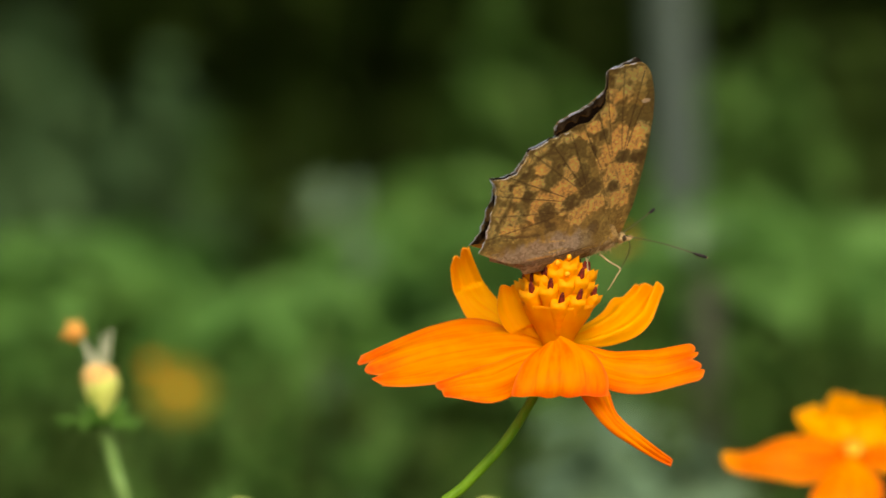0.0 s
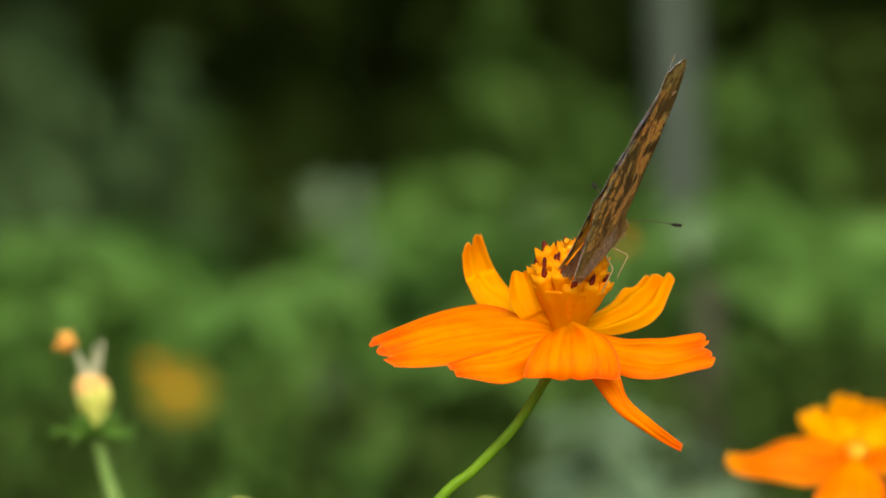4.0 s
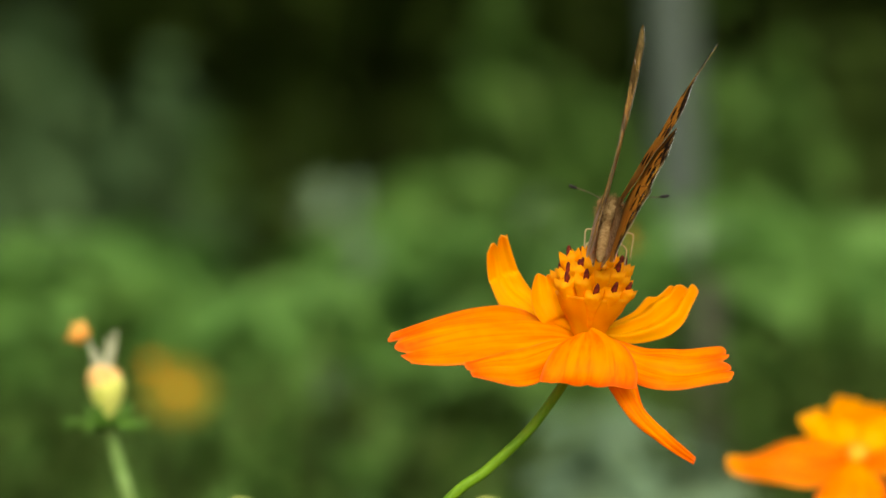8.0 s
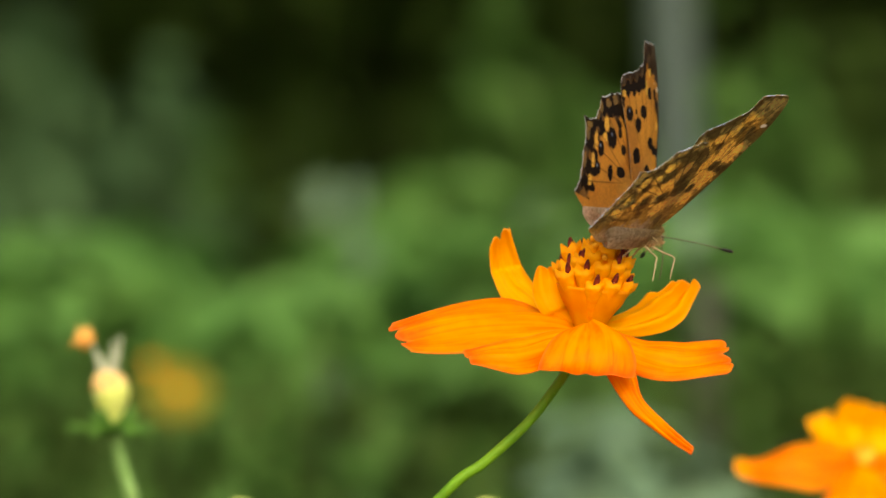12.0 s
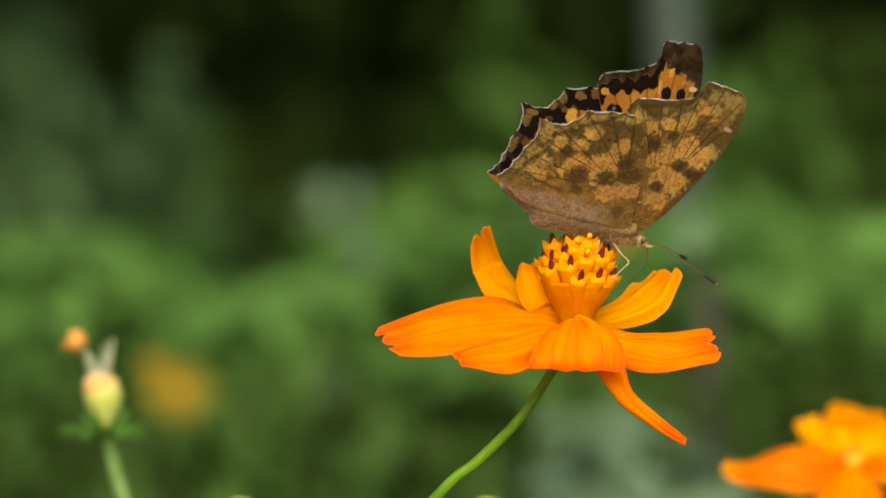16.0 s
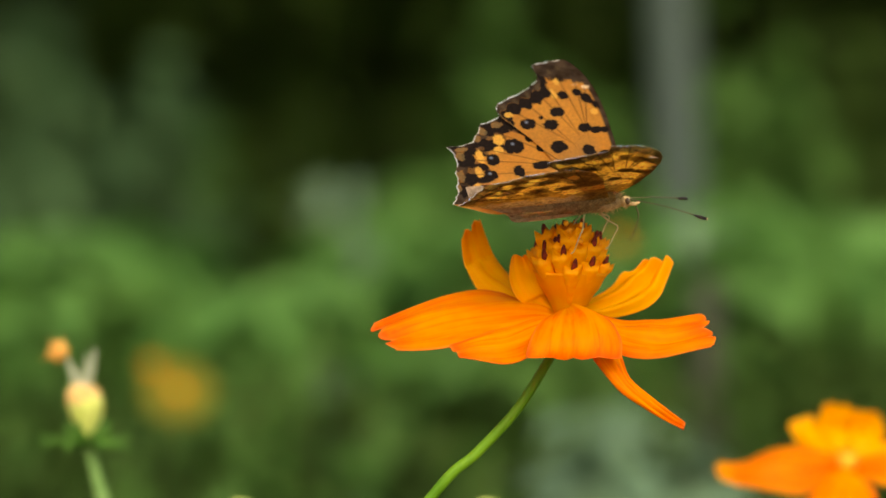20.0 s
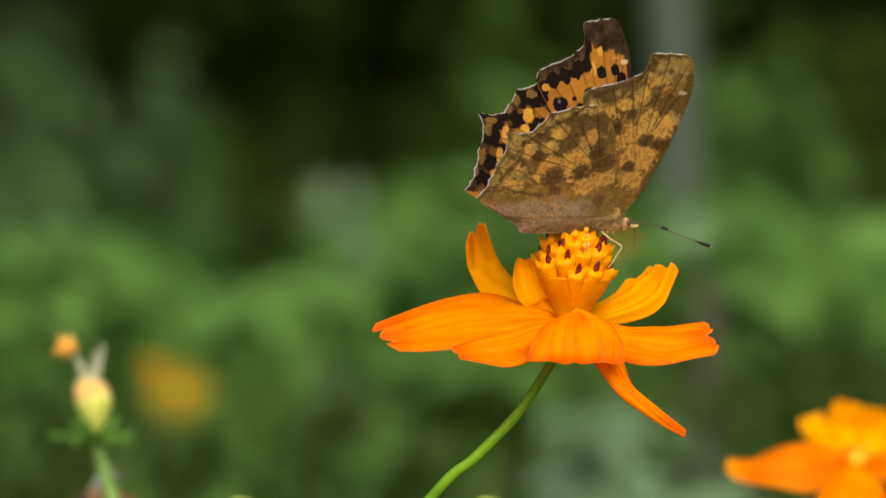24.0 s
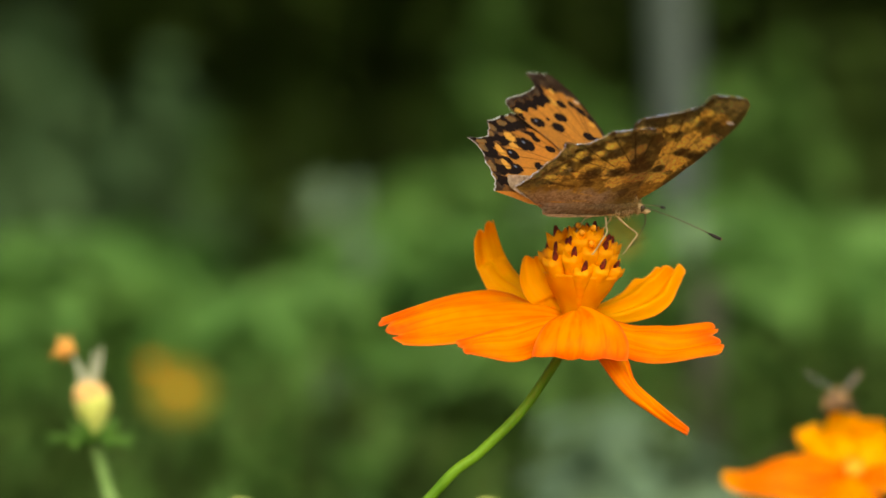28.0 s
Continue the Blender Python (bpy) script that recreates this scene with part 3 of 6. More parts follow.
@functools.lru_cache(maxsize=None)
def wing_plan(kind, ns, nr):
    """Points of a wing in its plane with camber, vein and scale patterns."""
    segs = veins_of(kind)
    keys = ("ink", "rootward", "band", "pale", "grey", "tan", "gold", "olive", "dusk", "white", "vein", "rimward", "blue")
    fields = {k: [] for k in keys}
    points = []
    dots = ((-12.5, 15.1), (-17.2, 12.6), (-18.4, 8.9)) if kind == "hind" else ((-5.2, 20.5),)
    for i, (q, outer) in enumerate(rim_of(kind, ns)):
        length = q.length
        share = 2 * i / ns - 1
        for j in range(nr + 1):
            r = j / nr
            p = q * (0.02 + 0.98 * r)
            u, v = p.x, p.y
            rest = (1 - r) * length
            camber = -0.15 * r * r * max(0, 1 - share * share) + (1.0 * math.exp(-max(0.0, v) / 4.0) if kind == "hind" else 0.0) + 0.15 * noise.noise(Vector((u * 0.16, v * 0.16, 2.2)))
            if kind == "fore":
                camber += 0.018 * max(0.0, u - 2.0) ** 2 + 0.002 * max(0.0, v - 18.0) ** 2 * unit(u / 4)
                camber -= 0.14 * unit(-u / 2)
            vein = 9.0
            for a, b in segs:
                ab = b - a
                f = max(0, min(1, (p - a).dot(ab) / ab.length_squared))
                vein = min(vein, (p - a - ab * f).length)
            vm = max(0, 1 - vein / 0.22) * max(0, min(1, r * 2.6 - 0.55))
            points.append((u, v, camber, vm, r))
            row = list(wing_fields(kind, u, v, rest, r, outer))
            row += [vm, max(0, 1 - rest / 0.5) * unit(0.72 + 1.3 * noise.noise(Vector((u * 0.9, v * 0.9, 1.0)))) if outer else 0.0]
            row += [max(max(0, 0.7 - math.hypot(u - a, v - b) / 0.6) for a, b in dots)]
            for k, value in zip(keys, row):
                fields[k].append(value)
    return points, fields


def wing_mesh(kind, side, top_mat, under_mat, fringe_mat, ns=340, nr=120):
    """A wing as a thin cambered sheet: x forward, z outward; upper face and underface carry their own patterns."""
    points, fields = wing_plan(kind, ns, nr)
    verts = []
    for sign in (1, -1):
        for u, v, camber, vm, r in points:
            y = camber + (0.04 + 0.04 * vm) * sign * (1 - 0.7 * r ** 8) + (0.08 if kind == "hind" else -0.08)
            verts.append(Vector((u, side * y, v)) * 0.001)
    faces, index = [], []
    per = (ns + 1) * (nr + 1)
    for layer in (0, 1):
        o = layer * per
        for i in range(ns):
            for j in range(nr):
                a = o + i * (nr + 1) + j
                f = (a, a + 1, a + nr + 2, a + nr + 1)
                faces.append(f if (layer == 0) == (side > 0) else f[::-1])
                index.append(0 if layer == 0 else 1)
    for i in range(ns):
        a = i * (nr + 1) + nr
        b = a + nr + 1
        faces.append((a, b, b + per, a + per))
        index.append(2)
    me = mesh_of("wing", verts, faces)
    for m in (under_mat, top_mat, fringe_mat):
        me.materials.append(m)
    me.polygons.foreach_set("material_index", index)
    for key, data in fields.items():
        me.attributes.new(key, "FLOAT", "POINT").data.foreach_set("value", data + data)
    return me


def fold_mesh(side, nu=60, nw=18):
    """The inner margin of a hindwing, curved round the abdomen."""
    low = [(1.6, -1.4, 0), (0.0, -2.8, 0), (-3.5, -3.5, 0), (-8.0, -3.8, 0), (-13.0, -4.0, 0), (-16.6, -3.8, 0), (-17.6, -2.6, 0), (-20.6, -0.9, 0), (-24.0, 0.9, 0)]
    verts, faces, crease, greyness = [], [], [], []
    for layer in (0.05, -0.05):
        for i in range(nu + 1):
            p = bez(low, i / nu)
            top = 1.8 + 1.4 * min(1, i / nu * 3)
            for j in range(nw + 1):
                f = j / nw
                v = top + (p.y - top) * f
                y = 1.0 + 1.7 * math.sin(math.pi * min(1, f * 0.86)) ** 2 * (0.3 + 0.7 * (1 - i / nu)) - 0.3 * f + layer
                y += 0.12 * noise.noise(Vector((p.x * 0.5, v * 0.8, 6.0)))
                verts.append(Vector((p.x - 0.5 * (1 - f) * (i / nu), side * y, v)) * 0.001)
                greyness.append(0.3 + 0.7 * unit(i / nu * 1.8 - 0.15))
                crease.append(unit(1 - abs(((v + 0.28 * p.x) * 0.55 + 0.15 * noise.noise(Vector((p.x * 0.7, v, 1.0)))) % 1.0 - 0.5) / 0.06) * 0.7)
    per = (nu + 1) * (nw + 1)
    for o in (0, per):
        for i in range(nu):
            for j in range(nw):
                a = o + i * (nw + 1) + j
                faces.append((a, a + 1, a + nw + 2, a + nw + 1))
    me = mesh_of("wing_fold", verts, faces)
    for key, data in (("grey", greyness), ("vein", crease)):
        me.attributes.new(key, "FLOAT", "POINT").data.foreach_set("value", data)
    return me


def wing_materials():
    m, nt, b = material("wing_upper")
    grain = noise_tex(nt, 1900, 3)
    fac = lambda name, *stops: ramp(nt, attribute(nt, name).outputs["Fac"], *stops)
    c = mix(nt, noise_tex(nt, 160), (0.56, 0.21, 0.028), (0.7, 0.33, 0.06))
    c = mix(nt, ramp(nt, noise_tex(nt, 75, 4), (0.4, 0.0), (0.66, 0.45)), c, (0.42, 0.145, 0.02))
    c = mix(nt, fac("gold", (0.2, 0.0), (0.8, 0.85)), c, (0.82, 0.46, 0.09))
    c = mix(nt, fac("rootward", (0.1, 0.0), (0.8, 0.85)), c, (0.27, 0.15, 0.06))
    c = mix(nt, fac("vein", (0.15, 0.0), (0.8, 0.75)), c, (0.13, 0.042, 0.01))
    c = mix(nt, ramp(nt, grain, (0.35, 0.3), (0.7, 0.0)), c, (0.2, 0.09, 0.03))
    c = mix(nt, fac("dusk", (0.15, 0.0), (0.8, 0.95)), c, mix(nt, ramp(nt, noise_tex(nt, 330, 3), (0.38, 0.0), (0.66, 1.0)), (0.01, 0.007, 0.005), (0.075, 0.05, 0.034)))
    inky = mix(nt, grain, (0.005, 0.003, 0.002), (0.026, 0.013, 0.008))
    c = mix(nt, fac("ink", (0.3, 0.0), (0.7, 1.0)), c, inky)
    brownish = mix(nt, grain, (0.09, 0.058, 0.024), (0.27, 0.175, 0.07))
    c = mix(nt, fac("tan", (0.25, 0.0), (0.8, 0.85)), c, brownish)
    c = mix(nt, fac("white", (0.2, 0.0), (0.7, 0.9)), c, (0.8, 0.56, 0.32))
    c = mix(nt, attribute(nt, "blue").outputs["Fac"], c, (0.42, 0.48, 0.62))
    c = mix(nt, fac("rimward", (0.2, 0.0), (0.6, 0.9)), c, (0.66, 0.6, 0.5))
    nt.links.new(c, b.inputs["Base Color"])
    b.inputs["Roughness"].default_value = 0.65
    b.inputs["Specular IOR Level"].default_value = 0.15
    bump(nt, b, grain, 0.00008)
    thin(nt, b, mix(nt, 1.0, c, (1.45, 2.1, 3.6), "MULTIPLY"), 0.62)
    upper = m
    m, nt, b = material("wing_under")
    grain = noise_tex(nt, 1500, 4)
    fac = lambda name, *stops: ramp(nt, attribute(nt, name).outputs["Fac"], *stops)
    c = mix(nt, ramp(nt, noise_tex(nt, 230, 4), (0.35, 0.0), (0.65, 1.0)), (0.34, 0.22, 0.066), (0.52, 0.355, 0.11))
    c = mix(nt, fac("olive", (0.2, 0.0), (0.8, 0.75)), c, mix(nt, noise_tex(nt, 300, 3), (0.19, 0.124, 0.04), (0.29, 0.195, 0.064)))
    c = mix(nt, fac("grey", (0.1, 0.0), (0.9, 0.85)), c, mix(nt, noise_tex(nt, 330, 4), (0.36, 0.275, 0.18), (0.62, 0.5, 0.37)))
    c = mix(nt, fac("pale", (0.1, 0.0), (0.75, 1.0)), c, mix(nt, noise_tex(nt, 300, 3), (0.66, 0.465, 0.15), (0.8, 0.59, 0.225)))
    c = mix(nt, fac("band", (0.15, 0.0), (1.0, 0.78)), c, mix(nt, grain, (0.085, 0.045, 0.016), (0.19, 0.105, 0.04)))
    c = mix(nt, fac("vein", (0.25, 0.0), (0.9, 0.8)), c, (0.1, 0.045, 0.014))
    ripple = noise_tex(nt, 330, 3.0)
    c = mix(nt, ramp(nt, ripple, (0.47, 0.0), (0.495, 0.3), (0.505, 0.3), (0.53, 0.0)), c, (0.12, 0.055, 0.018))
    c = mix(nt, ramp(nt, grain, (0.4, 0.25), (0.65, 0.0)), c, (0.15, 0.07, 0.024))
    c = mix(nt, fac("white", (0.3, 0.0), (0.8, 0.6)), c, (0.75, 0.6, 0.42))
    c = mix(nt, fac("rimward", (0.35, 0.0), (0.8, 0.85)), c, (0.62, 0.55, 0.45))
    nt.links.new(c, b.inputs["Base Color"])
    b.inputs["Roughness"].default_value = 0.7
    b.inputs["Specular IOR Level"].default_value = 0.15
    bump(nt, b, grain, 0.0001)
    # light that passes through goes through two coats of scales
    thin(nt, b, mix(nt, 0.75, c, mix(nt, 1.0, mix(nt, 1.0, c, c, "MULTIPLY"), (4.3, 6.1, 12.0), "MULTIPLY")), 0.58)
    return upper, m, plain("wing_fringe", (0.3, 0.25, 0.18), (0.8, 0.74, 0.64), 700)


UPPER, UNDER, FRINGE = wing_materials()
FUR = plain("body_fur", (0.32, 0.2, 0.085), (0.58, 0.41, 0.2), 1400, 0.9, 0.1, bumpy=0.0004)
PALE_FUR = plain("pale_fur", (0.34, 0.22, 0.1), (0.62, 0.45, 0.24), 1400, 0.9, 0.1, bumpy=0.0004)
THORAX_FUR = plain("thorax_fur", (0.26, 0.17, 0.075), (0.5, 0.37, 0.19), 1400, 0.9, 0.1, bumpy=0.0004)
LEG = plain("leg", (0.32, 0.22, 0.11), (0.54, 0.42, 0.25), 900)
FEELER = plain("antenna", (0.05, 0.035, 0.02), (0.16, 0.11, 0.06), 2500)
CLUB = plain("antenna_club", (0.006, 0.004, 0.004), (0.03, 0.02, 0.014), 1500)
EYE = plain("eye", (0.05, 0.03, 0.015), (0.12, 0.07, 0.03), 2500, 0.2, 0.5)


def furry(name, centre, radii, mat, parent, hairs=240, length=0.0011, seed=1, turn=None):
    """A rounded body with short hairs standing off it, all one mesh."""
    rnd = random.Random(seed)
    me = lump(name, centre, radii, 0.1, 900.0, turn)
    verts = [v.co.copy() for v in me.vertices]
    faces = [tuple(p.vertices) for p in me.polygons]
    turn = turn or Matrix.Identity(3)
    for _ in range(hairs):
        d = Vector((rnd.gauss(0, 1), rnd.gauss(0, 1), rnd.gauss(0, 1))).normalized()
        root = Vector(centre) + turn @ Vector((d.x * radii[0], d.y * radii[1], d.z * radii[2]))
        way = (turn @ d + Vector((-0.5, 0, 0.1))).normalized() * length * rnd.uniform(0.6, 1.4)
        side = way.cross(Vector((rnd.random(), rnd.random(), rnd.random()))).normalized() * 0.00006
        k = len(verts)
        verts += [root - side, root + side, root + way]
        faces.append((k, k + 1, k + 2))
    return part(name, mesh_of(name, verts, faces), mat, parent)


butterfly = thing("butterfly", (0.03, 0, 0.806), "brown and orange butterfly with ragged black-spotted wings", "butterfly")
furry("thorax", (-0.0014, 0, -0.0006), (0.0040, 0.0020, 0.0022), THORAX_FUR, butterfly, 1400, 0.0013)
furry("abdomen", (-0.0102, 0, -0.0015), (0.0074, 0.0013, 0.0014), FUR, butterfly, 320, 0.0005, 2, Matrix.Rotation(radians(-4), 3, "Y"))
furry("breast", (0.0000, 0, -0.0022), (0.0030, 0.0014, 0.0014), PALE_FUR, butterfly, 260, 0.0011, 5)
head = furry("head", (0.0037, 0, -0.0021), (0.0010, 0.0010, 0.0010), FUR, butterfly, 120, 0.0005, 3)
for s in (-1, 1):
    part("eye", lump("eye", (0.0040, 0.0008 * s, -0.0019), (0.0005, 0.0004, 0.0006)), EYE, head)
    part("palp", tube("palp", [(0.0043, 0.0003 * s, -0.0025), (0.0055, 0.0003 * s, -0.0027), (0.0063, 0.0003 * s, -0.0024)], [0.0004, 0.0003, 0.0001], 7), FUR, head)
    horn = part("antenna", tube("antenna", [(0.0044, 0.0005 * s, -0.0016), (0.0100, 0.0040 * s, -0.0027), (0.0150, 0.0078 * s, -0.0041)], [0.00008, 0.00008, 0.0001], 6, 14), FEELER, butterfly)
    part("club", tube("club", [(0.0146, 0.0075 * s, -0.0040), (0.0155, 0.0082 * s, -0.0043), (0.0166, 0.0090 * s, -0.0046)], [0.00014, 0.00034, 0.00028], 8, 8), CLUB, horn, "black antenna club with a pale tip")
    part("club_tip", lump("club_tip", (0.0166, 0.0090 * s, -0.0046), (0.00022, 0.00022, 0.00022), seg=8, rings=6), PALE_FUR, horn)
    for x0, x1, x2, wide, drop in ((-0.0012, 0.0014, -0.0004, 0.0042, -0.0090), (-0.0040, -0.0048, -0.0066, 0.0036, -0.0094)):
        part("leg", tube("leg", [(x0, 0.0012 * s, -0.0036), ((x0 + x1) / 2, wide * 0.68 * s, -0.0047), (x1, wide * s, -0.0056), (x1 * 0.6 + x2 * 0.4, wide * 1.02 * s, -0.0070), (x2, wide * s, drop), (x2 - 0.0006, wide * 1.05 * s, drop - 0.0004)], [0.00019, 0.00015, 0.00013, 0.00011, 0.00008], 7, 24), LEG, butterfly)
part("proboscis", tube("proboscis", [(0.0055, 0, -0.0030), (0.0060, 0, -0.0050), (0.0050, 0, -0.0078), (0.0040, 0, -0.0094)], [0.00012, 0.0001, 0.00008], 6, 14), FEELER, butterfly)
WINGS = {}
for s in (-1, 1):
    WINGS["fold", s] = part("wing_fold", fold_mesh(s), UNDER, butterfly, "pinkish tan inner wing margin")
for kind in ("fore", "hind"):
    for s in (-1, 1):
        WINGS[kind, s] = part(kind + "wing", wing_mesh(kind, s, UPPER, UNDER, FRINGE), None, butterfly, "ragged wing, orange with black spots above, mottled brown below")
        WINGS[kind, s].location = (0, 0.0012 * s, 0)

# ---- withered flower head at the left ----
BUDSKIN = plain("bud_skin", (0.62, 0.68, 0.13), (0.82, 0.84, 0.28), 220, 0.6, trans=0.3)
BUDTOP = plain("bud_top", (0.78, 0.42, 0.11), (0.9, 0.62, 0.26), 260, trans=0.2)
SHRED = plain("petal_shred", (0.8, 0.34, 0.04), (0.9, 0.5, 0.14), 700, trans=0.2)
PALE_STEM = plain("pale_stem", (0.13, 0.24, 0.06), (0.2, 0.32, 0.1), 200, 0.6, 0.15)
WILT = plain("wilted_petal", (0.3, 0.34, 0.2), (0.6, 0.62, 0.44), 300, trans=0.35)
bud = thing("seed_head", spot(205, 755, 0.92), "withered cosmos head, pale green with a shrivelled orange tip", "flower bud", "cosmos buds")
SC = 0.1233e-3
B = lambda px, py, y=0.0: Vector(((px - 205) * SC, y, (755 - py) * SC))
part("capsule", tube("capsule", [B(208, 756), B(207, 738), B(206, 712), B(205, 694), B(203, 682), B(201, 676)], [0.0007, 0.0021, 0.0036, 0.0041, 0.0036, 0.0023], 20, 24), BUDSKIN, bud, "pale yellow-green swollen capsule, peach above")
part("withered_crown", lump("withered_crown", B(199, 680), (0.0038, 0.0038, 0.0031), 0.25, 500), BUDTOP, bud, "tan orange withered crown")
for i, (x, dx, y, dy) in enumerate(((192, -20, 610, 0), (197, -27, 614, 1), (204, 2, 604, 2), (208, 14, 594, -1), (186, -6, 640, 1))):
    part("wilted_petal", tube("wilted_petal", [B(x, 664), B(x + dx * 0.5, 636, 0.0006 * dy), B(x + dx, y, 0.001 * dy)], [0.0010, 0.0008, 0.0003], 8, 10), WILT, bud)
part("shrivelled_tip", lump("shrivelled_tip", B(157, 599), (0.0016, 0.0015, 0.0016), 1.1, 700), SHRED, bud, "shrivelled orange petal tip")
for dx, dz in ((-30, 14), (-16, -24), (10, -26), (20, -10), (-24, 0), (4, 18)):
    part("petal_shred", tube("petal_shred", [B(157, 599), B(157 + dx * 0.5, 599 + dz * 0.4), B(157 + dx * 0.85, 599 + dz * 0.9)], [0.0008, 0.0006, 0.0002], 6, 6), SHRED, bud)
rb = random.Random(11)
for i in range(17):
    a = i * 2 * math.pi / 17 + rb.uniform(-0.2, 0.2)
    d = Vector((math.cos(a), math.sin(a), 0))
    part("bract", tube("bract", [B(208, 760), B(208, 760) + d * 0.0042 + Vector((0, 0, 0.0002)), B(208, 762) + d * rb.uniform(0.007, 0.0115) + Vector((0, 0, rb.uniform(-0.0022, 0.0018)))], [0.0011, 0.0010, 0.0002], 6, 8), BRACT, bud)
    if i % 2 == 0:
        part("sepal", tube("sepal", [B(208, 758), B(208, 744) + d * 0.0038, B(207, rb.uniform(714, 732)) + d * 0.0050], [0.0009, 0.0011, 0.0003], 6, 8), BRACT, bud)
part("stem", tube("stem", [B(208, 758), B(216, 790), B(229, 840), B(247, 900), B(290, 1100, 0.01), B(330, 2200, 0.0), B(330, 7080, 0.0)], [0.0013, 0.0012, 0.0014, 0.0015, 0.002, 0.003, 0.004], 12, 50), PALE_STEM, bud)

# ---- closed bud whose top just shows ----
young = thing("flower_bud", spot(862, 902, 0.90), "small pale yellow-green cosmos bud on a thin stem", "flower bud", "cosmos buds")
part("capsule", lump("capsule", (0, 0, -0.002), (0.0042, 0.0042, 0.0042), 0.12, 300), BUDSKIN, young)
part("stem", tube("stem", [(0, 0, -0.004), (0.002, 0, -0.05), (0.004, 0.004, -0.3), (0.0, 0, -0.725)], [0.0013, 0.0014, 0.002, 0.003], 10, 24), STEM, young)

copy_thing(young, Matrix.Translation(spot(428, 903, 0.90)))

# ---- honey bee ----
BEE_DARK = plain("bee_dark", (0.02, 0.012, 0.006), (0.07, 0.04, 0.02), 1200, 0.5, 0.4)
BEE_TAN = plain("bee_tan", (0.2, 0.1, 0.03), (0.36, 0.2, 0.075), 1200, 0.7)
BEE_FUR = plain("bee_fur", (0.2, 0.12, 0.055), (0.4, 0.27, 0.14), 1600, 0.9, 0.1)
BEE_WING, bnt, bb = material("bee_wing")
bb.inputs["Base Color"].default_value = (0.75, 0.77, 0.75, 1)
bb.inputs["Roughness"].default_value, bb.inputs["Alpha"].default_value = 0.3, 0.45
bump(bnt, bb, noise_tex(bnt, 900), 0.0001)
bee = thing("honey_bee", spot(300, 1050, 0.90), "brown banded honey bee with pale clear wings", "bee")
furry("thorax", (0, 0, 0), (0.0024, 0.0021, 0.0021), BEE_FUR, bee, 300, 0.0011, 7)
bee_head = furry("head", (0.0031, 0, -0.0004), (0.0012, 0.0016, 0.0015), BEE_DARK, bee, 60, 0.0005, 8)
for i in range(5):
    x = -0.0026 - 0.00135 * i
    r = (0.0018, 0.0022, 0.0022, 0.0018, 0.0011)[i]
    part("band", lump("band", (x, 0, -0.0003 - 0.00022 * i), (0.00105, r, r), 0.05), BEE_TAN if i % 2 == 0 else BEE_DARK, bee)
for s in (-1, 1):
    for (x0, l, w, up) in ((0.0006, 0.0092, 0.0034, 0.0048), (-0.0006, 0.0066, 0.0026, 0.0030)):
        pts = []
        for i in range(18):
            a = 2 * math.pi * i / 18
            q = 0.5 - 0.5 * math.cos(a)
            wide = math.sin(a) * w * 0.5 * (0.45 + 0.75 * q)
            pts.append(Vector((x0 - q * l * 0.62 + wide * 0.7, s * (0.0010 + q * l * 0.62 + wide * 0.4), 0.0017 + up * q)))
        vs = [p + Vector((0, 0, 0.00003)) for p in pts] + [p - Vector((0, 0, 0.00003)) for p in pts]
        fs = [tuple(range(18)), tuple(range(35, 17, -1))] + [(i, (i + 1) % 18, 18 + (i + 1) % 18, 18 + i) for i in range(18)]
        part("wing", mesh_of("wing", vs, fs, False), BEE_WING, bee, "clear pale wing")
    part("antenna", tube("antenna", [(0.0038, 0.0004 * s, 0.0004), (0.0048, 0.0010 * s, 0.0011), (0.0060, 0.0014 * s, 0.0004)], [0.0001, 0.0001], 6, 8), BEE_DARK, bee_head)
    for x0, x1 in ((0.0014, 0.0034), (0.0, 0.0003), (-0.0014, -0.0042)):
        part("leg", tube("leg", [(x0, 0.0012 * s, -0.0014), ((x0 + x1) / 2, 0.0030 * s, -0.0018), (x1, 0.0034 * s, -0.0042)], [0.0003, 0.00025, 0.00012], 6, 10), BEE_DARK, bee)

# ---- the garden behind ----
LEAF_FRESH = leaf_material("leaf_fresh", (0.05, 0.135, 0.024), (0.15, 0.31, 0.07), 0.6, 0.3)
LEAF_MID = leaf_material("leaf_mid", (0.035, 0.095, 0.016), (0.11, 0.22, 0.045), 0.6, 0.25)
# dark green with the shade of hollows, hedge and wood mixed into it
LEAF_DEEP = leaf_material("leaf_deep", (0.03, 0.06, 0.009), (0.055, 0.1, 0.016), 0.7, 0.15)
LEAF_DIM = leaf_material("leaf_dim", (0.036, 0.085, 0.03), (0.1, 0.18, 0.075), 0.6, 0.2)
# paler grey-green that carries a painted sky sheen
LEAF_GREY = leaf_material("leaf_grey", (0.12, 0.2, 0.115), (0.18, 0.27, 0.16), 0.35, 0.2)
BARK = plain("bark", (0.05, 0.035, 0.022), (0.13, 0.1, 0.07), 40, 0.9, 0.2, bumpy=0.006, stretch=(1, 1, 0.2))
TWIG = plain("green_twig", (0.02, 0.035, 0.01), (0.05, 0.07, 0.02), 60, 0.8, 0.15)
# soil kept pale so the unseen ground bounces light upward
SOIL = plain("soil", (0.13, 0.105, 0.065), (0.26, 0.21, 0.14), 9, 0.95, 0.1, bumpy=0.02)
STEEL = plain("weathered_post", (0.036, 0.054, 0.044), (0.066, 0.09, 0.072), 30, 0.6, 0.3, bumpy=0.0005, stretch=(1, 1, 0.1))
STAKE = plain("stake_wood", (0.034, 0.04, 0.022), (0.06, 0.062, 0.036), 60, 0.85, 0.2, stretch=(1, 1, 0.1))


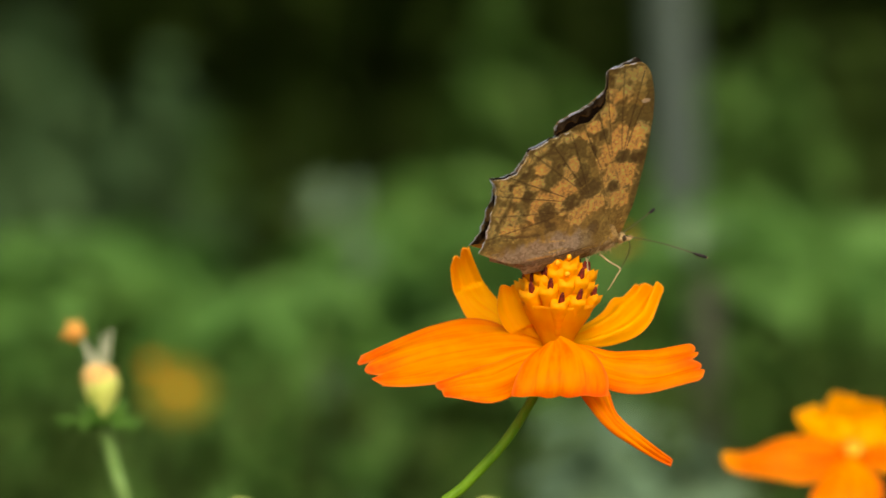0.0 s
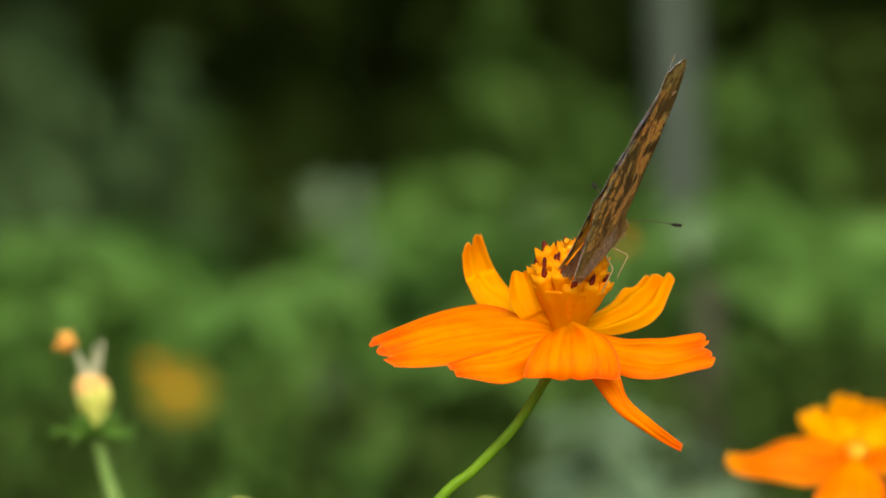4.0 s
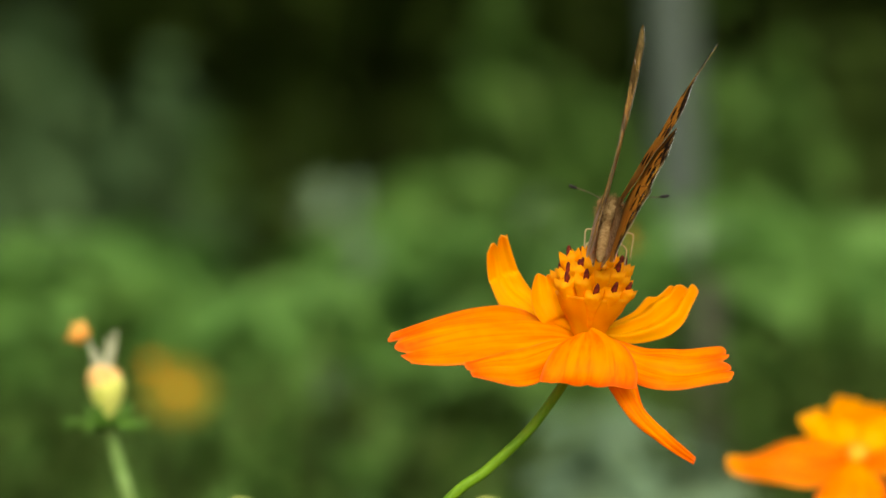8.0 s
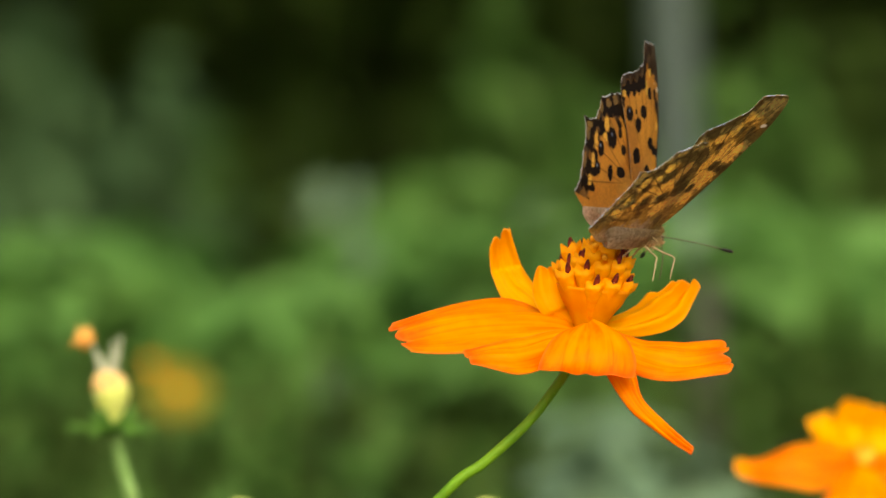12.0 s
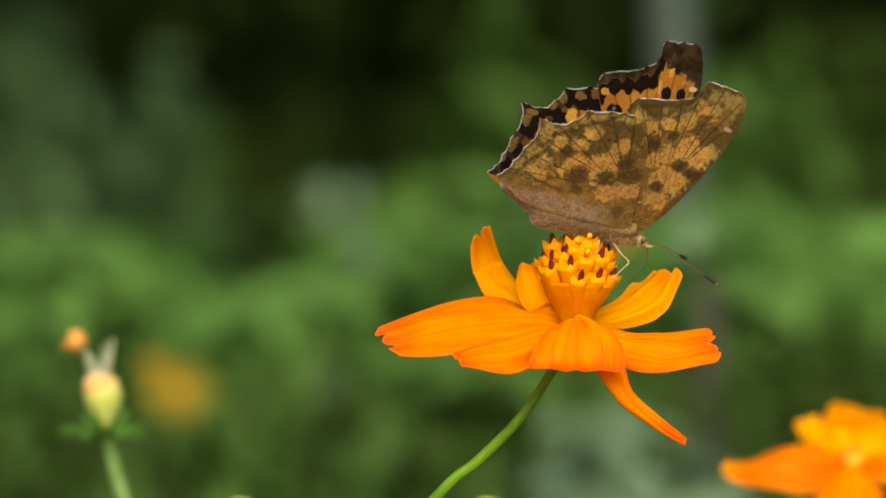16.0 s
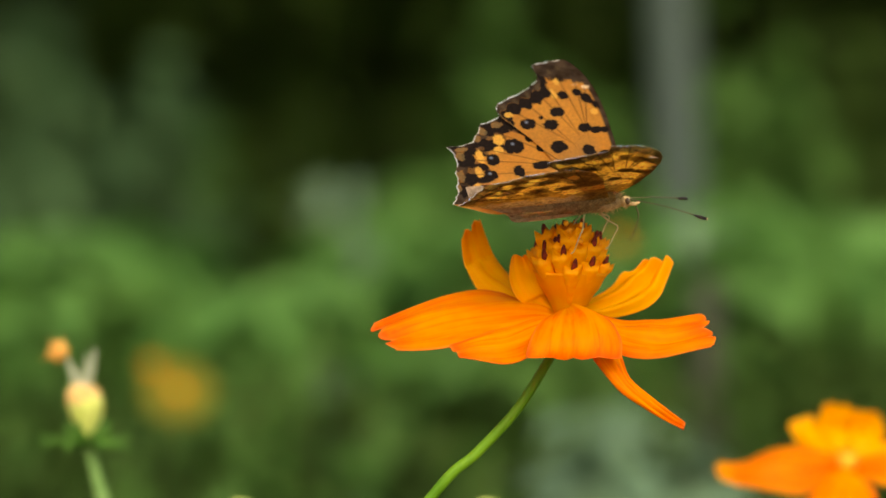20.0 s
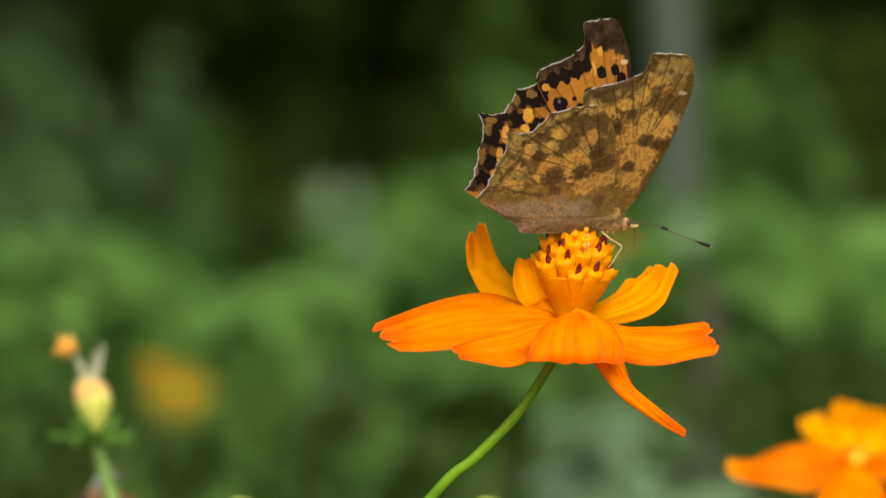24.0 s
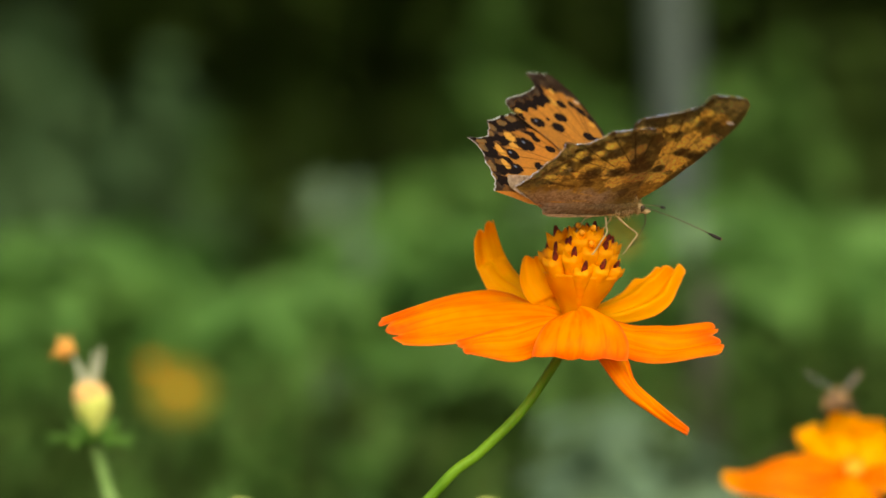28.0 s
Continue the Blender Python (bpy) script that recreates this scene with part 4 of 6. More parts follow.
def leaves(name, spots, size, seed, lift=0.55, wide=0.5, hang=-0.6, simple=False):
    """Pointed, folded leaves at the given spots, each a little turned and bent."""
    rng = np.random.default_rng(seed)
    n = len(spots)
    spots = np.asarray(spots, float)
    yaw = rng.uniform(0, 2 * np.pi, n)
    droop = rng.normal(hang, 0.4, n)
    tilt = rng.normal(0, lift, n)
    L = size * rng.uniform(0.6, 1.35, n)
    W = L * wide * rng.uniform(0.7, 1.2, n)
    f = np.stack([np.cos(yaw) * np.cos(droop), np.sin(yaw) * np.cos(droop), np.sin(droop)], 1)
    side = np.stack([-np.sin(yaw), np.cos(yaw), np.zeros(n)], 1)
    up = np.cross(f, side)
    side2 = side * np.cos(tilt)[:, None] + up * np.sin(tilt)[:, None]
    up2 = np.cross(f, side2)
    rows = []
    for a, w, h in ((0, 0, 0), (0.3, 0.42, 0.06), (0.3, 0, -0.03), (0.3, -0.42, 0.06), (0.62, 0.4, 0.02), (0.62, 0, -0.06), (0.62, -0.4, 0.02), (1, 0, -0.16)):
        rows.append(spots + f * (a * L)[:, None] + side2 * (w * W)[:, None] + up2 * (h * L)[:, None])
    if simple:
        verts = np.stack([rows[0], (rows[1] + rows[4]) / 2, rows[7], (rows[3] + rows[6]) / 2], 1).reshape(-1, 3)
        k = 4 * np.arange(n)[:, None]
        return mesh_of(name, verts.tolist(), np.concatenate([k + (0, 1, 2), k + (0, 2, 3)]).tolist())
    verts = np.stack(rows, 1).reshape(-1, 3)
    quads = np.array([(0, 2, 1, 1), (0, 3, 2, 2), (1, 2, 5, 4), (2, 3, 6, 5), (4, 5, 7, 7), (5, 6, 7, 7)])
    faces = []
    for i in range(n):
        for q in quads:
            faces.append([8 * i + k for k in (q if q[3] != q[2] else q[:3])])
    return mesh_of(name, verts.tolist(), faces)


def crown_spots(centre, radii, count, rng, clumps=26, shell=0.55, spread=0.16):
    """Leaf places gathered in clumps near the outside of a rounded crown, with gaps."""
    c = rng.normal(0, 1, (clumps, 3))
    c /= np.linalg.norm(c, axis=1)[:, None]
    c *= rng.uniform(shell, 1.0, (clumps, 1))
    pick = rng.integers(0, clumps, count)
    p = c[pick] + rng.normal(0, spread, (count, 3))
    return np.asarray(centre) + p * np.asarray(radii)


def shrub(place, top, radius, count, size, mat, label, seed, deep=0.35, clumps=26, spread=0.095):
    """A garden shrub: a few stems from the ground and a leafy crown with an uneven outline."""
    rng = np.random.default_rng(seed)
    ob = thing("shrub", (place[0], place[1], 0), label, "shrub", "shrubs behind the flowers")
    for i in range(5):
        a = rng.uniform(0, 6.28)
        r = radius * rng.uniform(0.2, 0.7)
        part("stem", tube("stem", [(0.02 * math.cos(a), 0.02 * math.sin(a), 0), (r * 0.4 * math.cos(a), r * 0.4 * math.sin(a), top * 0.45), (r * math.cos(a), r * math.sin(a), top * rng.uniform(0.75, 0.9))], [0.006, 0.004, 0.002], 7, 12), TWIG, ob)
    h = top * deep
    sp = crown_spots((0, 0, top - h), (radius, radius, h), count, rng, clumps, spread=spread)
    sp = sp[(sp[:, 2] > 0.03) & (sp[:, 2] < top + 0.02 * rng.random(len(sp)) ** 2)]
    part("foliage", leaves("foliage", sp, size, seed + 1, simple=count > 2000), mat, ob)
    return ob


# ground, one unseen sheet to the horizon, pale to light the wings from below
gv, gf = [], []
edges = [-400, -60, -12, -6, -4, -3, -2, -1, -0.5, 0, 0.5, 1, 1.5, 2, 2.5, 3, 3.5, 4, 5, 6, 8, 12, 60, 400]
for y in edges:
    for x in edges:
        near = abs(x) < 10 and abs(y) < 13
        gv.append((x, y, 0.015 * noise.noise(Vector((x * 1.3, y * 1.3, 0))) - 0.012 if near else -0.012))
m = len(edges)
for i in range(m - 1):
    for j in range(m - 1):
        gf.append((i * m + j, i * m + j + 1, (i + 1) * m + j + 1, (i + 1) * m + j))
tagged(part("ground", mesh_of("ground", gv, gf), SOIL, None), "unseen dry bare garden soil with thin grass, pale to bounce light up", "ground", kind="structure")

# shrubs in the light: position in the view, distance, top, reach, leaf count, leaf length
ROWS = (
    (-120, 395, 2.35, 0.16, 0.14, LEAF_FRESH), (110, 390, 2.25, 0.13, 0.12, LEAF_FRESH), (330, 440, 2.45, 0.12, 0.12, LEAF_FRESH),
    (510, 480, 2.20, 0.09, 0.06, LEAF_FRESH), (720, 400, 2.3, 0.09, 0.058, LEAF_FRESH), (745, 285, 2.60, 0.04, 0.08, LEAF_MID), (950, 430, 2.15, 0.06, 0.07, LEAF_MID),
    (1010, 330, 2.75, 0.10, 0.10, LEAF_MID), (1230, 345, 2.5, 0.10, 0.09, LEAF_FRESH), (1370, 380, 2.40, 0.10, 0.035, LEAF_FRESH), (1530, 390, 2.55, 0.09, 0.045, LEAF_MID), (1800, 400, 2.4, 0.08, 0.03, LEAF_FRESH),
    (1100, 520, 2.3, 0.09, 0.12, LEAF_MID),
)
for i, (px, py, d, r, deep, mat) in enumerate(ROWS):
    p = spot(px, py, d)
    shrub((p.x, p.y), p.z, r, round(9000 * r * (0.5 + 4 * deep)), 0.046, mat, "leafy green garden shrub, soft with distance", 40 + 3 * i, deep, 18)
rng = np.random.default_rng(70)
# dark leaf colour stands for the shade in hollows between the shrubs
under = tagged(new("undergrowth"), "thick undergrowth between the shrubs, its green darkened for shaded hollows", "undergrowth", kind="stuff")
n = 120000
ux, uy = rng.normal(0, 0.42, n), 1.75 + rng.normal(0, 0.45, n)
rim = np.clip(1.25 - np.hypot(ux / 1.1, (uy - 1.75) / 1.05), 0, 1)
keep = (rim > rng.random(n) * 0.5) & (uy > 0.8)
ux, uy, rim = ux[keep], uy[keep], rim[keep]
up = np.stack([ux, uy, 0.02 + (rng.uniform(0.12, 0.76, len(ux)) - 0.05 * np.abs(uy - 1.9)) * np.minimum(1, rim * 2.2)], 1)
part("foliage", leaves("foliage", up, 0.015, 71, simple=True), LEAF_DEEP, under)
rng = np.random.default_rng(72)
# unseen grass, added in a bright green that also bounces light
grass = tagged(new("grass"), "short rough green grass with bare soil between", "grass", kind="stuff")
n = 100000
gp = np.stack([rng.normal(0, 2.6, n), rng.normal(1.0, 2.8, n), np.zeros(n)], 1)
thick = np.array([noise.noise(Vector((x * 1.4, y * 1.4, 4.0))) for x, y, z in gp])
part("blade", leaves("blade", gp[thick > -0.2], 0.085, 73, 0.3, 0.14, 0.9, True), LEAF_FRESH, grass)
# lower, nearer herbs with dim hollows between them
for i, (px, py, d, r, n) in enumerate(((60, 640, 1.75, 0.07, 320), (420, 610, 1.85, 0.05, 200), (545, 745, 1.75, 0.05, 360), (790, 640, 1.95, 0.05, 120), (70, 745, 1.7, 0.06, 360), (620, 640, 2.0, 0.04, 90))):
    p = spot(px, py, d)
    shrub((p.x, p.y), p.z, r, n, 0.034, LEAF_FRESH if py > 700 else LEAF_MID, "low green herb clump among the flowers", 90 + 3 * i, 0.3, 14)
# pale grey-green broad leaves, the sky's sheen painted into their colour
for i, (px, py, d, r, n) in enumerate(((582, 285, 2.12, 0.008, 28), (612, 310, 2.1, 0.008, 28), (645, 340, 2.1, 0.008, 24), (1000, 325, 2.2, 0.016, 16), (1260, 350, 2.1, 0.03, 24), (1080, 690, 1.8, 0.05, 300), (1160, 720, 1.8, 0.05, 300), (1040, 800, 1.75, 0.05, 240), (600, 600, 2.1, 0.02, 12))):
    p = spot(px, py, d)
    shrub((p.x, p.y), p.z, r, n // 4, 0.042 if d < 2 else 0.022, LEAF_GREY, "broad grey-green leaves, sky sheen put into their pale colour", 120 + 3 * i, 0.06 if d < 2 else 0.015, 6, 0.095 if d < 2 else 0.02)

# wood behind, its shade partly put into the leaf colours
for i, (px, py, d, r, n, mat) in enumerate(((120, -20, 4.2, 0.15, 900, LEAF_DIM), (260, 90, 4.3, 0.08, 300, LEAF_DIM), (60, 200, 4.2, 0.12, 500, LEAF_DIM), (330, 60, 4.5, 0.05, 160, LEAF_MID), (520, 40, 4.6, 0.05, 80, LEAF_DEEP), (1060, 40, 4.5, 0.1, 520, LEAF_MID), (900, 70, 4.7, 0.08, 260, LEAF_MID), (1010, 150, 4.4, 0.08, 260, LEAF_MID), (1350, -20, 4.3, 0.1, 520, LEAF_MID), (1300, 120, 4.4, 0.06, 200, LEAF_MID), (1480, 40, 4.7, 0.1, 300, LEAF_DEEP), (850, -30, 4.6, 0.09, 320, LEAF_MID))):
    p = spot(px, py, d)
    shrub((p.x, p.y), p.z, r, n, 0.05, mat, "dim shrub in the shade of the trees", 150 + 3 * i, 0.3, 50)
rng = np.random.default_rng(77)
hedge = tagged(new("hedge"), "dense hedge closing the garden, deep shade put into its dark leaf colour", "hedge", kind="stuff")
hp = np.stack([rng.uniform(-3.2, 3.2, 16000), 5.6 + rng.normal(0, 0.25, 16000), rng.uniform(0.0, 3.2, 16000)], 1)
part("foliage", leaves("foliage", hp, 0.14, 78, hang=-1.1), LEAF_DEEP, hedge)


def tree(x, y, height, spread, seed):
    """An unseen tree added to cast shade: tapered trunk, limbs and a leafy crown of clumps."""
    rng = np.random.default_rng(seed)
    ob = thing("tree", (x, y, 0), "unseen broad tree, added so its dense crown shades the hedge", "tree", "trees behind the garden")
    part("trunk", tube("trunk", [(0, 0, -0.1), (0.04, 0.02, height * 0.3), (-0.03, 0.03, height * 0.75)], [0.13, 0.1, 0.05], 12, 14), BARK, ob)
    for i in range(6):
        a = i * 1.05 + rng.uniform(-0.3, 0.3)
        part("limb", tube("limb", [(0.0, 0.0, height * 0.42), (spread * 0.4 * math.cos(a), spread * 0.4 * math.sin(a), height * 0.6), (spread * 0.85 * math.cos(a), spread * 0.85 * math.sin(a), height * rng.uniform(0.65, 0.8))], [0.06, 0.04, 0.015], 8, 10), BARK, ob)
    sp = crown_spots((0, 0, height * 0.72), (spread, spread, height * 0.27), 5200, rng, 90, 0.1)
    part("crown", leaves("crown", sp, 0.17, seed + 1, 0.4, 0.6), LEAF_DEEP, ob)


# all stand outside the view and only keep light off hedge and shrubs
for i, (x, y) in enumerate(((-2.3, 3.9), (-0.75, 4.6), (2.4, 4.0), (0.95, 4.7), (-1.2, 6.9), (1.5, 6.9), (-3.6, 5.4), (3.7, 5.4), (-1.3, 3.2))):
    tree(x, y, 3.6 + 0.3 * (i % 2), 1.5, 200 + 5 * i)

# added wall that stops sky light coming through gaps in the hedge
backing = part("wall_north", mesh_of("wall_north", [(x, y, z) for x in (-6, 6) for y in (6.5, 6.7) for z in (-0.1, 3.6)], [(0, 1, 3, 2), (4, 6, 7, 5), (0, 4, 5, 1), (2, 3, 7, 6), (1, 5, 7, 3), (0, 2, 6, 4)], False), BARK, None)
tagged(backing, "dark weathered wall added behind the hedge to keep the sky out", "wall", kind="structure")
post = thing("garden_post", (0, 0, 0), "grey weathered upright garden post, slightly leaning", "post")
p0, p1 = spot(1184, -60, 2.9), spot(1208, 420, 2.9)
slope = (p1 - p0) / (p1.z - p0.z)
part("shaft", tube("shaft", [p0 - slope * p0.z, p0 - slope * p0.z * 0.5, p0, p0 + slope * 0.5], [0.0165, 0.0165, 0.0165], 16, 12), STEEL, post)
stake = thing("dry_stem", (0, 0, 0), "thick dry brown plant stem among the leaves", "plant stem")
q0 = spot(1252, 690, 2.0)
part("shaft", tube("shaft", [Vector((q0.x, q0.y, 0)), q0, q0 + Vector((-0.001, 0, 0.012))], [0.0085, 0.008, 0.004], 10, 8), STAKE, stake)
for k, (dx, up_) in enumerate(((0.05, 0.06), (-0.045, 0.1), (0.03, 0.16))):
    part("twig", tube("twig", [q0 - Vector((0, 0, up_)), q0 - Vector((-dx * 0.5, 0.01, up_ - 0.02)), q0 - Vector((-dx, 0.015, up_ - 0.035))], [0.003, 0.0022, 0.001], 7, 8), STAKE, stake)


# gold darkened so the far blooms look dim, as in shade
GOLDEN = petal_material("dimmed_gold_petal", (0.265, 0.23, 0.026), (0.23, 0.19, 0.02), (0.32, 0.28, 0.032))


def far_flower(px, py, d, size, seed, face):
    """A whole cosmos bloom far behind: eight petals round a golden centre, on its stem."""
    p = spot(px, py, d)
    ob = thing("cosmos_flower", p, "golden orange cosmos bloom far behind, out of focus", "flower", "orange cosmos flowers")
    turn = Vector(face).normalized().to_track_quat("Z", "Y").to_matrix()
    for i in range(8):
        a = i * math.pi / 4
        d0, d1 = Vector((math.cos(a), math.sin(a), 0)), Vector((-math.sin(a), math.cos(a), 0))
        rows = [(0.1, 0.06, 0.0), (0.45, 0.27, 0.1), (0.8, 0.34, 0.08), (1.0, 0.2, 0.0)]
        ea = [turn @ (d0 * l + d1 * w + Vector((0, 0, h))) * size * 1000 for l, w, h in rows]
        eb = [turn @ (d0 * l - d1 * w + Vector((0, 0, h))) * size * 1000 for l, w, h in rows]
        petal("petal", ea, eb, GOLDEN, ob, 3, 0.06, seed=seed + i, nu=12, nw=9)
    disc_centre(ob, face, 0.005, 0.0026, 13, seed, 0.0)
    part("stem", tube("stem", [(0, 0.004, 0), (0.0, 0.012, -0.05), (0.01, 0.01, -p.z * 0.5), (0.0, 0.0, -p.z)], [0.0008, 0.0008, 0.001, 0.0015], 8, 20), TWIG, ob)


far_flower(316, 695, 1.78, 0.0152, 60, (0.1, -0.8, 0.6))
far_flower(272, 652, 1.86, 0.0052, 90, (-0.2, -0.8, 0.5))
far_flower(1100, 430, 1.85, 0.0045, 75, (0.0, -0.8, 0.6))


# ---- what moves ----
def motions():
    walk(flower, [
        (0, pose(0.02026, 0.00043, 0.78331, 2.47, -4.04, 0.19)),
        (0.5, pose(0.02275, -0.00038, 0.78357, 2.03, -3.22, 0.52)),
        (1, pose(0.02147, 0.00195, 0.78425, 1.62, -3.34, 0.16)),
        (1.5, pose(0.01989, 0.00113, 0.78435, 1.8, -4.17, 0.4)),
        (2, pose(0.02023, 0.00201, 0.78425, 1.57, -3.63, -0.25)),
        (2.5, pose(0.02096, 0.00178, 0.7849, 1.27, -3.48, 0.57)),
        (3, pose(0.02046, 0.00252, 0.78552, 1.03, -4.24, 0.35)),
        (3.5, pose(0.0232, 0.00373, 0.78604, 0.1, -3.08, 1.35)),
        (5.5, pose(0.01753, -0.0028, 0.78382, 2.05, -2.64, -0.59)),
        (6, pose(0.02972, 0.00255, 0.78703, -0.4, -0.45, 1.74)),
        (6.5, pose(0.02597, -0.00379, 0.78433, 2.28, -1.62, 0.17)),
        (7, pose(0.02896, -0.00212, 0.78343, 1.93, 0.83, 0.25)),
        (7.5, pose(0.02926, -0.00063, 0.78463, 0.03, 1.45, 1.26)),
        (8, pose(0.02579, -0.00068, 0.78467, 0.49, 0.27, 0.05)),
        (8.5, pose(0.03209, 0.00407, 0.78798, -2.92, 0.68, 2.58)),
        (9, pose(0.03116, 0.0003, 0.78431, -0.23, 2.26, 0.53)),
        (9.5, pose(0.02646, 0.0033, 0.78756, -1.91, -0.83, 0.89)),
        (10, pose(0.02627, 0.0028, 0.78778, -1.94, -1.03, 0.2)),
        (10.5, pose(0.03189, 0.00373, 0.78739, -2.68, 1.17, 1.27)),
        (11, pose(0.02624, 0.00027, 0.78638, -0.73, -0.08, 0.13)),
        (11.5, pose(0.03033, 0.00509, 0.78898, -3.85, 0.91, 1.54)),
        (12, pose(0.02597, 0.00091, 0.78605, -1.37, 0.85, -0.99)),
        (12.5, pose(0.02817, 0.0035, 0.78877, -2.92, 0.27, 1.19)),
        (14.5, pose(0.02716, 0.00319, 0.78847, -2.01, -0.69, 1.29)),
        (15, pose(0.02337, 0.00324, 0.78778, -1.25, -1.88, 0.65)),
        (15.5, pose(0.02425, 0.00315, 0.78788, -0.91, -1.94, 0.51)),
        (16, pose(0.02343, 0.0016, 0.78696, -0.41, -1.89, 0.47)),
        (16.5, pose(0.02332, 0.00156, 0.78742, -0.9, -1.93, 0.74)),
        (17, pose(0.0222, 0.00404, 0.78809, -1.37, -2.63, 0.55)),
        (17.5, pose(0.02087, 0.00246, 0.7865, -0.27, -2.83, -0.59)),
        (18, pose(0.02155, 0.00378, 0.7879, -1.14, -3.22, 1.04)),
        (18.5, pose(0.01817, 0.0016, 0.78592, 0.84, -4.25, -0.67)),
        (19, pose(0.02174, 0.0033, 0.78738, -0.56, -3.49, 1.11)),
        (19.5, pose(0.01732, 0.0023, 0.78659, 0.35, -4.94, -0.07)),
        (20, pose(0.02249, 0.0052, 0.78875, -1.17, -3.68, 1.75)),
        (20.5, pose(0.01864, 0.0032, 0.78703, -0.04, -4.7, 0.11)),
        (21, pose(0.02256, 0.00522, 0.7888, -1.48, -3.39, 1.69)),
        (21.5, pose(0.01947, 0.00224, 0.78677, -0.19, -3.67, 0.03)),
        (23.5, pose(0.02032, 0.00085, 0.78772, -0.58, -3.94, 0.38)),
        (24, pose(0.0229, 0.00124, 0.78791, -1.67, -2.35, 1.54)),
        (24.5, pose(0.02188, 0.00137, 0.78742, -0.75, -3.04, 0.63)),
        (25, pose(0.02345, 0.00246, 0.78834, -1.9, -2.56, 1.99)),
        (25.5, pose(0.02089, 0.0032, 0.78851, -1.62, -3.65, 0.66)),
        (26, pose(0.02254, 0.00282, 0.78877, -2.21, -2.91, 1.73)),
        (26.5, pose(0.02228, 0.00186, 0.78761, -1.19, -2.81, 0.85)),
        (27, pose(0.02243, 0.00415, 0.78847, -3.92, -3.56, 0.75)),
        (27.5, pose(0.02135, 0.00194, 0.78817, -1.92, -2.44, 0.6)),
        (28, pose(0.02405, 0.00351, 0.78825, -2.63, -1.38, 0.86)),
    ])
